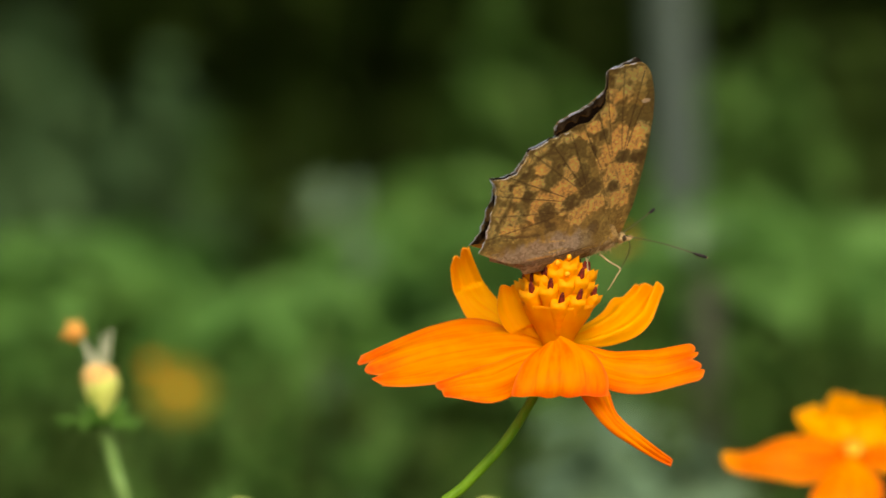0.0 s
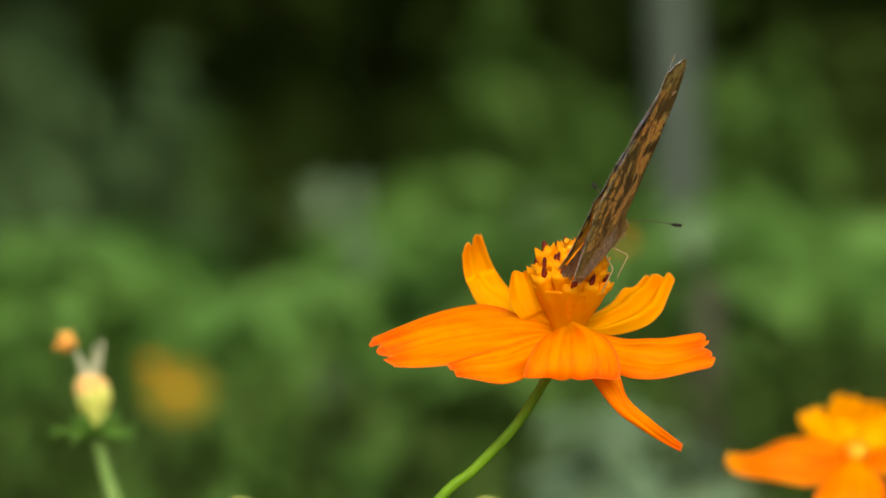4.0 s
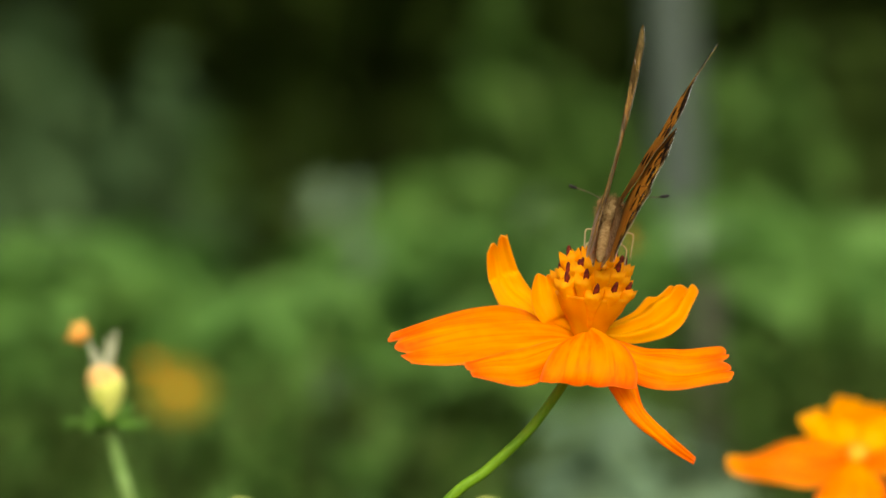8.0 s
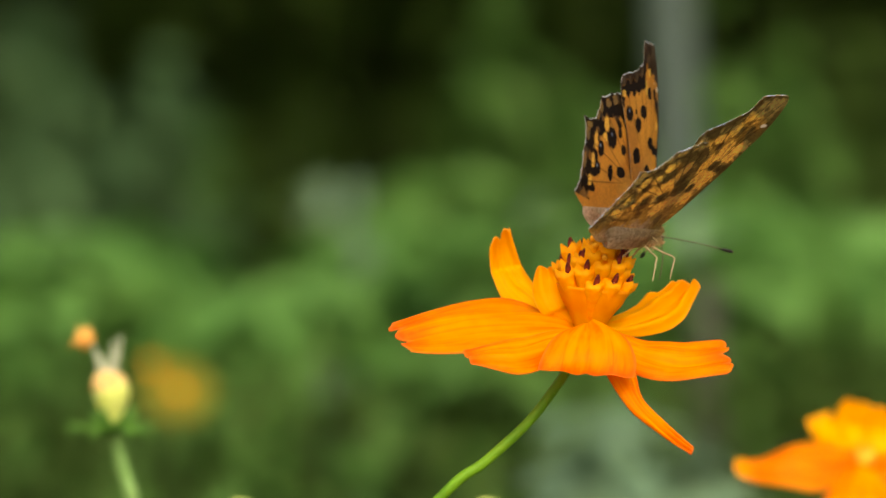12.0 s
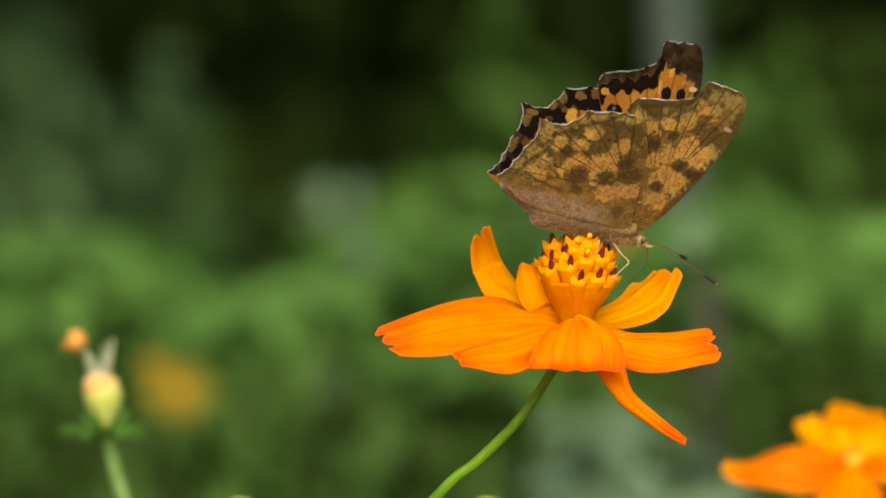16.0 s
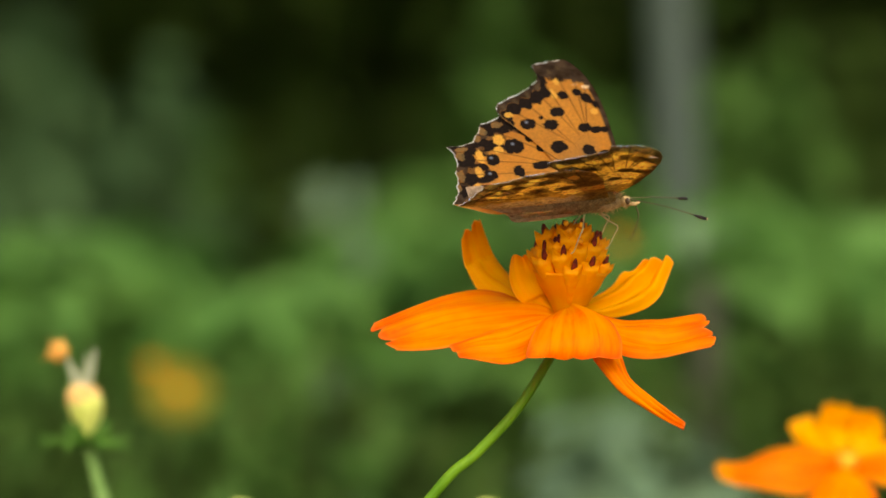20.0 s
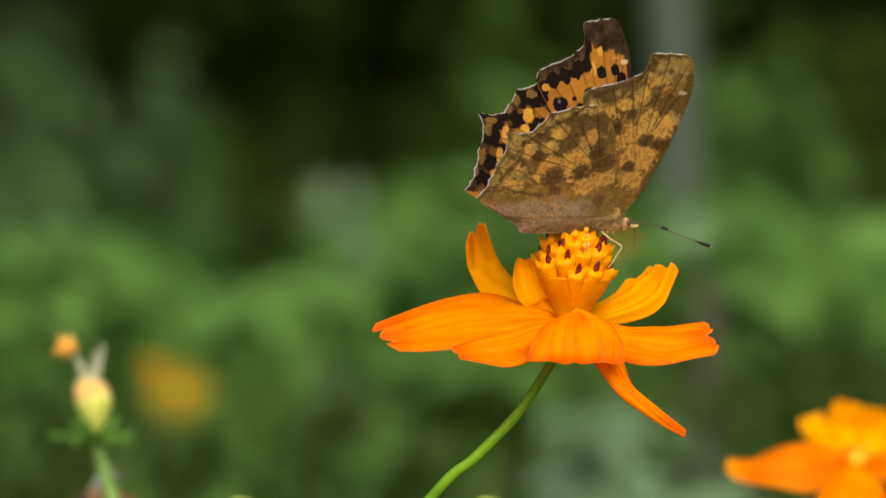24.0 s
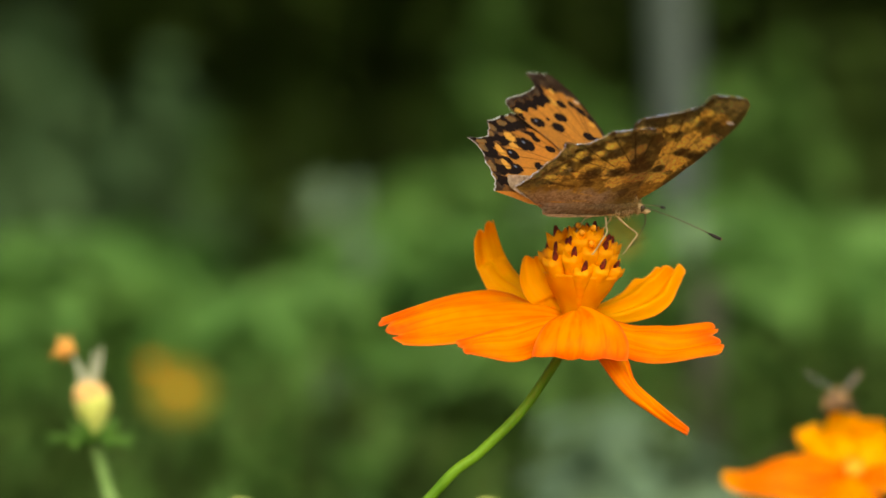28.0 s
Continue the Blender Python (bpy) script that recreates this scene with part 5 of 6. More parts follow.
    walk(butterfly, [
        (0, pose(0.02851, 0, 0.80297, 29.7, -13.1, 26.7)),
        (0.5, pose(0.03130, 0, 0.80296, 28.1, -11.0, 36.1)),
        (1, pose(0.02964, 0, 0.80474, 28.0, -17.5, 41.0)),
        (1.5, pose(0.02667, 0, 0.80524, 25.2, -26.0, 52.9)),
        (2, pose(0.02691, 0, 0.80510, 26.5, -27.9, 58.7)),
        (2.5, pose(0.02774, 0, 0.80570, 24.0, -29.1, 62.0)),
        (3, pose(0.02708, 0, 0.80574, 23.9, -29.7, 66.0)),
        (3.5, pose(0.03102, 0, 0.80508, 28.3, -25.9, 66.6)),
        (5.5, pose(0.02609, 0, 0.80405, 28.0, -24.1, 54.6)),
        (6, pose(0.03931, 0, 0.80741, 27.0, -18.8, 53.4)),
        (6.5, pose(0.03463, 0, 0.80516, 29.3, -24.6, 51.3)),
        (7, pose(0.03850, 0, 0.80396, 24.7, -22.3, 59.4)),
        (7.3, pose(0.03070, 0, 0.80488, -1.3, -0.4, 73.9)),
        (7.5, pose(0.03644, 0, 0.80780, 1.5, -38.9, 78.8)),
        (7.8, pose(0.03107, 0, 0.81264, 7.0, -29.1, 71.5)),
        (8, pose(0.02988, 0, 0.80740, 6.8, -26.0, 81.0)),
        (8.3, pose(0.02884, 0, 0.80874, 0.8, -19.3, 84.3)),
        (8.5, pose(0.03483, 0, 0.81123, -3.8, -11.5, 93.9)),
        (8.8, pose(0.03112, 0, 0.81101, -12.9, -19.1, 94.6)),
        (9, pose(0.03342, 0, 0.80689, -19.3, -25.3, 97.9)),
        (9.3, pose(0.02582, 0, 0.80918, -10.7, -17.7, 96.7)),
        (9.5, pose(0.02771, 0, 0.81169, -5.3, -13.4, 97.8)),
        (9.8, pose(0.02902, 0, 0.81046, -0.8, -13.8, 95.7)),
        (10, pose(0.02452, 0, 0.80940, -3.7, -14.1, 107.0)),
        (10.3, pose(0.02834, 0, 0.80757, -5.1, -12.7, 104.5)),
        (10.5, pose(0.03282, 0, 0.80925, -6.3, -13.2, 101.5)),
        (10.8, pose(0.02934, 0, 0.81109, -8.7, -15.1, 93.8)),
        (11, pose(0.02942, 0, 0.80938, -10.6, -15.3, 87.9)),
        (11.3, pose(0.03139, 0, 0.80695, -2.3, -3.2, 80.8)),
        (11.5, pose(0.03686, 0, 0.80758, 2.7, 2.1, 70.2)),
        (11.8, pose(0.03430, 0, 0.80593, -0.5, 0.3, 66.0)),
        (12, pose(0.03646, 0, 0.80389, -2.8, 0.8, 62.8)),
        (12.5, pose(0.03915, 0, 0.80860, 1.4, 2.4, 60.8)),
        (14.5, pose(0.03833, 0, 0.80899, 10.0, -1.2, 7.7)),
        (15, pose(0.03411, 0, 0.80738, 14.5, 3.9, 15.4)),
        (15.5, pose(0.03254, 0, 0.80541, 17.9, 10.1, 19.5)),
        (16, pose(0.03222, 0, 0.80429, 14.4, 13.4, 18.1)),
        (16.5, pose(0.03137, 0, 0.80530, 5.8, 12.7, 21.8)),
        (17, pose(0.03038, 0, 0.80540, 0.5, 16.3, 21.4)),
        (17.5, pose(0.02931, 0, 0.80442, 5.5, 11.6, 15.3)),
        (18, pose(0.02896, 0, 0.80810, 10.1, 1.2, 12.8)),
        (18.5, pose(0.02513, 0, 0.80718, 13.3, -4.9, 7.2)),
        (19, pose(0.02824, 0, 0.80844, 13.3, -4.5, 6.9)),
        (19.5, pose(0.02337, 0, 0.80744, 14.2, -7.0, 7.3)),
        (20, pose(0.02867, 0, 0.81016, 12.2, -5.2, 7.2)),
        (20.5, pose(0.02475, 0, 0.80845, 13.5, -7.9, 5.7)),
        (21, pose(0.02888, 0, 0.80979, 12.4, -6.2, 5.3)),
        (21.5, pose(0.02628, 0, 0.80806, 8.4, -5.2, 9.7)),
        (23.5, pose(0.02621, 0, 0.80851, 4.2, -8.2, 25.3)),
        (24, pose(0.02918, 0, 0.80672, 10.0, 0.5, 22.9)),
        (24.5, pose(0.02735, 0, 0.80655, 13.6, -3.5, 21.4)),
        (25, pose(0.02988, 0, 0.80734, 9.2, 1.4, 21.4)),
        (25.5, pose(0.02615, 0, 0.80934, 3.5, -7.8, 20.9)),
        (26, pose(0.02875, 0, 0.80818, 8.7, 1.3, 18.9)),
        (26.5, pose(0.02837, 0, 0.80683, 8.0, 0.6, 26.2)),
        (27, pose(0.02629, 0, 0.81182, 9.3, -20.9, 34.5)),
        (27.5, pose(0.02947, 0, 0.80915, 19.0, -3.8, 35.4)),
        (28, pose(0.03219, 0, 0.80935, 18.6, 1.3, 34.3)),
    ])
    walk(WINGS["fore", -1], [
        (0, pose(0, -0.0012, 0, -2.2) @ pose(0, 0, 0, 0, -6.9)),
        (0.5, pose(0, -0.0012, 0, -2.2) @ pose(0, 0, 0, 0, -7.0)),
        (1, pose(0, -0.0012, 0, -2.2) @ pose(0, 0, 0, 0, -5.7)),
        (1.5, pose(0, -0.0012, 0, -2.2) @ pose(0, 0, 0, 0, -5.1)),
        (2, pose(0, -0.0012, 0, -2.2) @ pose(0, 0, 0, 0, -5.8)),
        (2.5, pose(0, -0.0012, 0, -2.2) @ pose(0, 0, 0, 0, -6.5)),
        (3, pose(0, -0.0012, 0, -2.2) @ pose(0, 0, 0, 0, -6.4)),
        (3.5, pose(0, -0.0012, 0, -2.2) @ pose(0, 0, 0, 0, -6.9)),
        (5.5, pose(0, -0.0012, 0, -2.2) @ pose(0, 0, 0, 0, -6.4)),
        (6, pose(0, -0.0012, 0, -2.2) @ pose(0, 0, 0, 0, -4.1)),
        (6.5, pose(0, -0.0012, 0, -2.2) @ pose(0, 0, 0, 0, -5.9)),
        (7, pose(0, -0.0012, 0, -2.2) @ pose(0, 0, 0, 0, -3.3)),
        (7.3, pose(0, -0.0012, 0, 11.2) @ pose(0, 0, 0, 0, 6.0)),
        (7.5, pose(0, -0.0012, 0, 47.0) @ pose(0, 0, 0, 0, -19.2)),
        (7.8, pose(0, -0.0012, 0, 72.8) @ pose(0, 0, 0, 0, -7.4)),
        (8, pose(0, -0.0012, 0, 24.7) @ pose(0, 0, 0, 0, 0.5)),
        (8.3, pose(0, -0.0012, 0, 45.8) @ pose(0, 0, 0, 0, -23.7)),
        (8.5, pose(0, -0.0012, 0, 106.2) @ pose(0, 0, 0, 0, -15.1)),
        (8.8, pose(0, -0.0012, 0, 90.6) @ pose(0, 0, 0, 0, -14.7)),
        (9, pose(0, -0.0012, 0, 44.9) @ pose(0, 0, 0, 0, -13.8)),
        (9.3, pose(0, -0.0012, 0, 66.1) @ pose(0, 0, 0, 0, -16.3)),
        (9.5, pose(0, -0.0012, 0, 105.0) @ pose(0, 0, 0, 0, -16.9)),
        (9.8, pose(0, -0.0012, 0, 85.3) @ pose(0, 0, 0, 0, -8.9)),
        (10, pose(0, -0.0012, 0, 40.8) @ pose(0, 0, 0, 0, -10.1)),
        (10.3, pose(0, -0.0012, 0, 30.3) @ pose(0, 0, 0, 0, -2.6)),
        (10.5, pose(0, -0.0012, 0, 65.6) @ pose(0, 0, 0, 0, -5.1)),
        (10.8, pose(0, -0.0012, 0, 95.6) @ pose(0, 0, 0, 0, -14.1)),
        (11, pose(0, -0.0012, 0, 76.1) @ pose(0, 0, 0, 0, -5.0)),
        (11.3, pose(0, -0.0012, 0, 48.4) @ pose(0, 0, 0, 0, 11.8)),
        (11.5, pose(0, -0.0012, 0, 64.2) @ pose(0, 0, 0, 0, 1.7)),
        (11.8, pose(0, -0.0012, 0, 83.5) @ pose(0, 0, 0, 0, -12.2)),
        (12, pose(0, -0.0012, 0, 49.5) @ pose(0, 0, 0, 0, -15.7)),
        (12.5, pose(0, -0.0012, 0, 77.6) @ pose(0, 0, 0, 0, -21.1)),
        (14.5, pose(0, -0.0012, 0, 52.2) @ pose(0, 0, 0, 0, 11.0)),
        (15, pose(0, -0.0012, 0, 68.9) @ pose(0, 0, 0, 0, -1.6)),
        (15.5, pose(0, -0.0012, 0, 39.3) @ pose(0, 0, 0, 0, -2.9)),
        (16, pose(0, -0.0012, 0, 24.6) @ pose(0, 0, 0, 0, -1.6)),
        (16.5, pose(0, -0.0012, 0, 33.7) @ pose(0, 0, 0, 0, -6.0)),
        (17, pose(0, -0.0012, 0, 50.7) @ pose(0, 0, 0, 0, -7.3)),
        (17.5, pose(0, -0.0012, 0, 59.7) @ pose(0, 0, 0, 0, -6.5)),
        (18, pose(0, -0.0012, 0, 52.5) @ pose(0, 0, 0, 0, -7.3)),
        (18.5, pose(0, -0.0012, 0, 56.4) @ pose(0, 0, 0, 0, -7.5)),
        (19, pose(0, -0.0012, 0, 56.2) @ pose(0, 0, 0, 0, -6.5)),
        (19.5, pose(0, -0.0012, 0, 49.2) @ pose(0, 0, 0, 0, -7.0)),
        (20, pose(0, -0.0012, 0, 64.0) @ pose(0, 0, 0, 0, -10.2)),
        (20.5, pose(0, -0.0012, 0, 58.6) @ pose(0, 0, 0, 0, -8.3)),
        (21, pose(0, -0.0012, 0, 55.1) @ pose(0, 0, 0, 0, -7.2)),
        (21.5, pose(0, -0.0012, 0, 75.4) @ pose(0, 0, 0, 0, -15.3)),
        (23.5, pose(0, -0.0012, 0, 66.1) @ pose(0, 0, 0, 0, -11.7)),
        (24, pose(0, -0.0012, 0, 25.4) @ pose(0, 0, 0, 0, -6.1)),
        (24.5, pose(0, -0.0012, 0, 29.8) @ pose(0, 0, 0, 0, -7.7)),
        (25, pose(0, -0.0012, 0, 36.9) @ pose(0, 0, 0, 0, -9.9)),
        (25.5, pose(0, -0.0012, 0, 58.5) @ pose(0, 0, 0, 0, -11.5)),
        (26, pose(0, -0.0012, 0, 44.9) @ pose(0, 0, 0, 0, -9.1)),
        (26.5, pose(0, -0.0012, 0, 47.1) @ pose(0, 0, 0, 0, -16.2)),
        (27, pose(0, -0.0012, 0, 49.1) @ pose(0, 0, 0, 0, -15.8)),
        (27.5, pose(0, -0.0012, 0, 11.9) @ pose(0, 0, 0, 0, -11.5)),
        (28, pose(0, -0.0012, 0, 40.1) @ pose(0, 0, 0, 0, -9.9)),
    ])
    walk(WINGS["fore", 1], [
        (0, pose(0, 0.0012, 0, 2.2) @ pose(0, 0, 0, 0, -6.9)),
        (0.5, pose(0, 0.0012, 0, 2.2) @ pose(0, 0, 0, 0, -7.0)),
        (1, pose(0, 0.0012, 0, 2.2) @ pose(0, 0, 0, 0, -5.7)),
        (1.5, pose(0, 0.0012, 0, 2.2) @ pose(0, 0, 0, 0, -5.1)),
        (2, pose(0, 0.0012, 0, 2.2) @ pose(0, 0, 0, 0, -5.8)),
        (2.5, pose(0, 0.0012, 0, 2.2) @ pose(0, 0, 0, 0, -6.5)),
        (3, pose(0, 0.0012, 0, 2.2) @ pose(0, 0, 0, 0, -6.4)),
        (3.5, pose(0, 0.0012, 0, 2.2) @ pose(0, 0, 0, 0, -6.9)),
        (5.5, pose(0, 0.0012, 0, 2.2) @ pose(0, 0, 0, 0, -6.4)),
        (6, pose(0, 0.0012, 0, 2.2) @ pose(0, 0, 0, 0, -4.1)),
        (6.5, pose(0, 0.0012, 0, 2.2) @ pose(0, 0, 0, 0, -5.9)),
        (7, pose(0, 0.0012, 0, 2.2) @ pose(0, 0, 0, 0, -3.3)),
        (7.3, pose(0, 0.0012, 0, 6.2) @ pose(0, 0, 0, 0, -6.3)),
        (7.5, pose(0, 0.0012, 0, -13.4) @ pose(0, 0, 0, 0, -2.2)),
        (7.8, pose(0, 0.0012, 0, -59.6) @ pose(0, 0, 0, 0, 8.7)),
        (8, pose(0, 0.0012, 0, 8.9) @ pose(0, 0, 0, 0, -7.6)),
        (8.3, pose(0, 0.0012, 0, -28.1) @ pose(0, 0, 0, 0, -9.1)),
        (8.5, pose(0, 0.0012, 0, -75.9) @ pose(0, 0, 0, 0, -14.3)),
        (8.8, pose(0, 0.0012, 0, -41.1) @ pose(0, 0, 0, 0, -9.1)),
        (9, pose(0, 0.0012, 0, 19.3) @ pose(0, 0, 0, 0, -14.4)),
        (9.3, pose(0, 0.0012, 0, -37.3) @ pose(0, 0, 0, 0, -11.2)),
        (9.5, pose(0, 0.0012, 0, -83.1) @ pose(0, 0, 0, 0, -14.8)),
        (9.8, pose(0, 0.0012, 0, -68.2) @ pose(0, 0, 0, 0, -16.9)),
        (10, pose(0, 0.0012, 0, -23.5) @ pose(0, 0, 0, 0, -17.5)),
        (10.3, pose(0, 0.0012, 0, -6.3) @ pose(0, 0, 0, 0, 2.6)),
        (10.5, pose(0, 0.0012, 0, -28.8) @ pose(0, 0, 0, 0, 16.7)),
        (10.8, pose(0, 0.0012, 0, -69.5) @ pose(0, 0, 0, 0, -0.2)),
        (11, pose(0, 0.0012, 0, -28.0) @ pose(0, 0, 0, 0, 6.4)),
        (11.3, pose(0, 0.0012, 0, 5.3) @ pose(0, 0, 0, 0, -3.0)),
        (11.5, pose(0, 0.0012, 0, -31.7) @ pose(0, 0, 0, 0, -6.0)),
        (11.8, pose(0, 0.0012, 0, -46.4) @ pose(0, 0, 0, 0, -6.8)),
        (12, pose(0, 0.0012, 0, 0.9) @ pose(0, 0, 0, 0, 1.7)),
        (12.5, pose(0, 0.0012, 0, -48.3) @ pose(0, 0, 0, 0, -3.0)),
        (14.5, pose(0, 0.0012, 0, -37.7) @ pose(0, 0, 0, 0, -6.9)),
        (15, pose(0, 0.0012, 0, -59.8) @ pose(0, 0, 0, 0, -7.9)),
        (15.5, pose(0, 0.0012, 0, -14.2) @ pose(0, 0, 0, 0, -5.5)),
        (16, pose(0, 0.0012, 0, -0.6) @ pose(0, 0, 0, 0, -8.0)),
        (16.5, pose(0, 0.0012, 0, 1.3) @ pose(0, 0, 0, 0, -11.0)),
        (17, pose(0, 0.0012, 0, -6.2) @ pose(0, 0, 0, 0, -13.4)),
        (17.5, pose(0, 0.0012, 0, -18.5) @ pose(0, 0, 0, 0, -14.1)),
        (18, pose(0, 0.0012, 0, -33.1) @ pose(0, 0, 0, 0, -13.1)),
        (18.5, pose(0, 0.0012, 0, -38.2) @ pose(0, 0, 0, 0, -14.7)),
        (19, pose(0, 0.0012, 0, -40.7) @ pose(0, 0, 0, 0, -17.1)),
        (19.5, pose(0, 0.0012, 0, -38.7) @ pose(0, 0, 0, 0, -14.2)),
        (20, pose(0, 0.0012, 0, -55.0) @ pose(0, 0, 0, 0, -16.6)),
        (20.5, pose(0, 0.0012, 0, -48.4) @ pose(0, 0, 0, 0, -13.8)),
        (21, pose(0, 0.0012, 0, -46.4) @ pose(0, 0, 0, 0, -15.1)),
        (21.5, pose(0, 0.0012, 0, -54.0) @ pose(0, 0, 0, 0, -13.7)),
        (23.5, pose(0, 0.0012, 0, -35.9) @ pose(0, 0, 0, 0, -9.0)),
        (24, pose(0, 0.0012, 0, -10.7) @ pose(0, 0, 0, 0, -10.8)),
        (24.5, pose(0, 0.0012, 0, -19.6) @ pose(0, 0, 0, 0, -13.7)),
        (25, pose(0, 0.0012, 0, -31.3) @ pose(0, 0, 0, 0, -14.5)),
        (25.5, pose(0, 0.0012, 0, -40.6) @ pose(0, 0, 0, 0, -13.6)),
        (26, pose(0, 0.0012, 0, -41.0) @ pose(0, 0, 0, 0, -13.5)),
        (26.5, pose(0, 0.0012, 0, -39.0) @ pose(0, 0, 0, 0, -11.6)),
        (27, pose(0, 0.0012, 0, -58.1) @ pose(0, 0, 0, 0, -11.1)),
        (27.5, pose(0, 0.0012, 0, -45.6) @ pose(0, 0, 0, 0, -1.9)),
        (28, pose(0, 0.0012, 0, -66.4) @ pose(0, 0, 0, 0, -9.9)),
    ])
    walk(WINGS["hind", -1], [
        (0, pose(0, -0.0012, 0, -2.2) @ pose(0, 0, 0, 0, 0.5)),
        (0.5, pose(0, -0.0012, 0, -2.2) @ pose(0, 0, 0, 0, 0.8)),
        (1, pose(0, -0.0012, 0, -2.2) @ pose(0, 0, 0, 0, 1.0)),
        (1.5, pose(0, -0.0012, 0, -2.2) @ pose(0, 0, 0, 0, 1.0)),
        (2, pose(0, -0.0012, 0, -2.2) @ pose(0, 0, 0, 0, 1.1)),
        (2.5, pose(0, -0.0012, 0, -2.2) @ pose(0, 0, 0, 0, 1.1)),
        (3, pose(0, -0.0012, 0, -2.2) @ pose(0, 0, 0, 0, 1.0)),
        (3.5, pose(0, -0.0012, 0, -2.2) @ pose(0, 0, 0, 0, 1.1)),
        (5.5, pose(0, -0.0012, 0, -2.2) @ pose(0, 0, 0, 0, 1.5)),
        (6, pose(0, -0.0012, 0, -2.2) @ pose(0, 0, 0, 0, 1.5)),
        (6.5, pose(0, -0.0012, 0, -2.2) @ pose(0, 0, 0, 0, 1.3)),
        (7, pose(0, -0.0012, 0, -2.2) @ pose(0, 0, 0, 0, 1.1)),
        (7.3, pose(0, -0.0012, 0, 12.0) @ pose(0, 0, 0, 0, 0.4)),
        (7.5, pose(0, -0.0012, 0, 47.8) @ pose(0, 0, 0, 0, 0.0)),
        (7.8, pose(0, -0.0012, 0, 73.6) @ pose(0, 0, 0, 0, 0.0)),
        (8, pose(0, -0.0012, 0, 25.5) @ pose(0, 0, 0, 0, 0.0)),
        (8.3, pose(0, -0.0012, 0, 47.1) @ pose(0, 0, 0, 0, 2.0)),
        (8.5, pose(0, -0.0012, 0, 108.4) @ pose(0, 0, 0, 0, 3.3)),
        (8.8, pose(0, -0.0012, 0, 91.4) @ pose(0, 0, 0, 0, 2.2)),
        (9, pose(0, -0.0012, 0, 45.7) @ pose(0, 0, 0, 0, 1.6)),
        (9.3, pose(0, -0.0012, 0, 66.9) @ pose(0, 0, 0, 0, 3.9)),
        (9.5, pose(0, -0.0012, 0, 108.0) @ pose(0, 0, 0, 0, 5.5)),
        (9.8, pose(0, -0.0012, 0, 87.7) @ pose(0, 0, 0, 0, 1.3)),
        (10, pose(0, -0.0012, 0, 42.7) @ pose(0, 0, 0, 0, -1.5)),
        (10.3, pose(0, -0.0012, 0, 31.1) @ pose(0, 0, 0, 0, 1.2)),
        (10.5, pose(0, -0.0012, 0, 66.4) @ pose(0, 0, 0, 0, 3.1)),
        (10.8, pose(0, -0.0012, 0, 96.4) @ pose(0, 0, 0, 0, 3.8)),
        (11, pose(0, -0.0012, 0, 76.9) @ pose(0, 0, 0, 0, 4.3)),
        (11.3, pose(0, -0.0012, 0, 49.2) @ pose(0, 0, 0, 0, 1.7)),
        (11.5, pose(0, -0.0012, 0, 65.0) @ pose(0, 0, 0, 0, 0.0)),
        (11.8, pose(0, -0.0012, 0, 84.3) @ pose(0, 0, 0, 0, -5.2)),
        (12, pose(0, -0.0012, 0, 50.3) @ pose(0, 0, 0, 0, -8.7)),
        (12.5, pose(0, -0.0012, 0, 78.4) @ pose(0, 0, 0, 0, 0.0)),
        (14.5, pose(0, -0.0012, 0, 53.0) @ pose(0, 0, 0, 0, 3.5)),
        (15, pose(0, -0.0012, 0, 69.7) @ pose(0, 0, 0, 0, -0.7)),
        (15.5, pose(0, -0.0012, 0, 40.1) @ pose(0, 0, 0, 0, 0.3)),
        (16, pose(0, -0.0012, 0, 25.4) @ pose(0, 0, 0, 0, 1.4)),
        (16.5, pose(0, -0.0012, 0, 34.5) @ pose(0, 0, 0, 0, -0.2)),
        (17, pose(0, -0.0012, 0, 51.5) @ pose(0, 0, 0, 0, -1.8)),
        (17.5, pose(0, -0.0012, 0, 60.5) @ pose(0, 0, 0, 0, -1.3)),
        (18, pose(0, -0.0012, 0, 53.3) @ pose(0, 0, 0, 0, -0.8)),
        (18.5, pose(0, -0.0012, 0, 58.0) @ pose(0, 0, 0, 0, -0.1)),
        (19, pose(0, -0.0012, 0, 58.2) @ pose(0, 0, 0, 0, 0.5)),
        (19.5, pose(0, -0.0012, 0, 51.5) @ pose(0, 0, 0, 0, -0.1)),
        (20, pose(0, -0.0012, 0, 66.4) @ pose(0, 0, 0, 0, -0.7)),
        (20.5, pose(0, -0.0012, 0, 61.2) @ pose(0, 0, 0, 0, -0.3)),
        (21, pose(0, -0.0012, 0, 57.9) @ pose(0, 0, 0, 0, -0.0)),
        (21.5, pose(0, -0.0012, 0, 77.2) @ pose(0, 0, 0, 0, -0.0)),
        (23.5, pose(0, -0.0012, 0, 66.9) @ pose(0, 0, 0, 0, 0.0)),
        (24, pose(0, -0.0012, 0, 26.2) @ pose(0, 0, 0, 0, -0.7)),
        (24.5, pose(0, -0.0012, 0, 30.6) @ pose(0, 0, 0, 0, -2.0)),
        (25, pose(0, -0.0012, 0, 37.7) @ pose(0, 0, 0, 0, -3.3)),
        (25.5, pose(0, -0.0012, 0, 59.3) @ pose(0, 0, 0, 0, -3.1)),
        (26, pose(0, -0.0012, 0, 46.1) @ pose(0, 0, 0, 0, -3.0)),
        (26.5, pose(0, -0.0012, 0, 47.9) @ pose(0, 0, 0, 0, -1.5)),
        (27, pose(0, -0.0012, 0, 49.9) @ pose(0, 0, 0, 0, 0.0)),
        (27.5, pose(0, -0.0012, 0, 12.7) @ pose(0, 0, 0, 0, 0.0)),
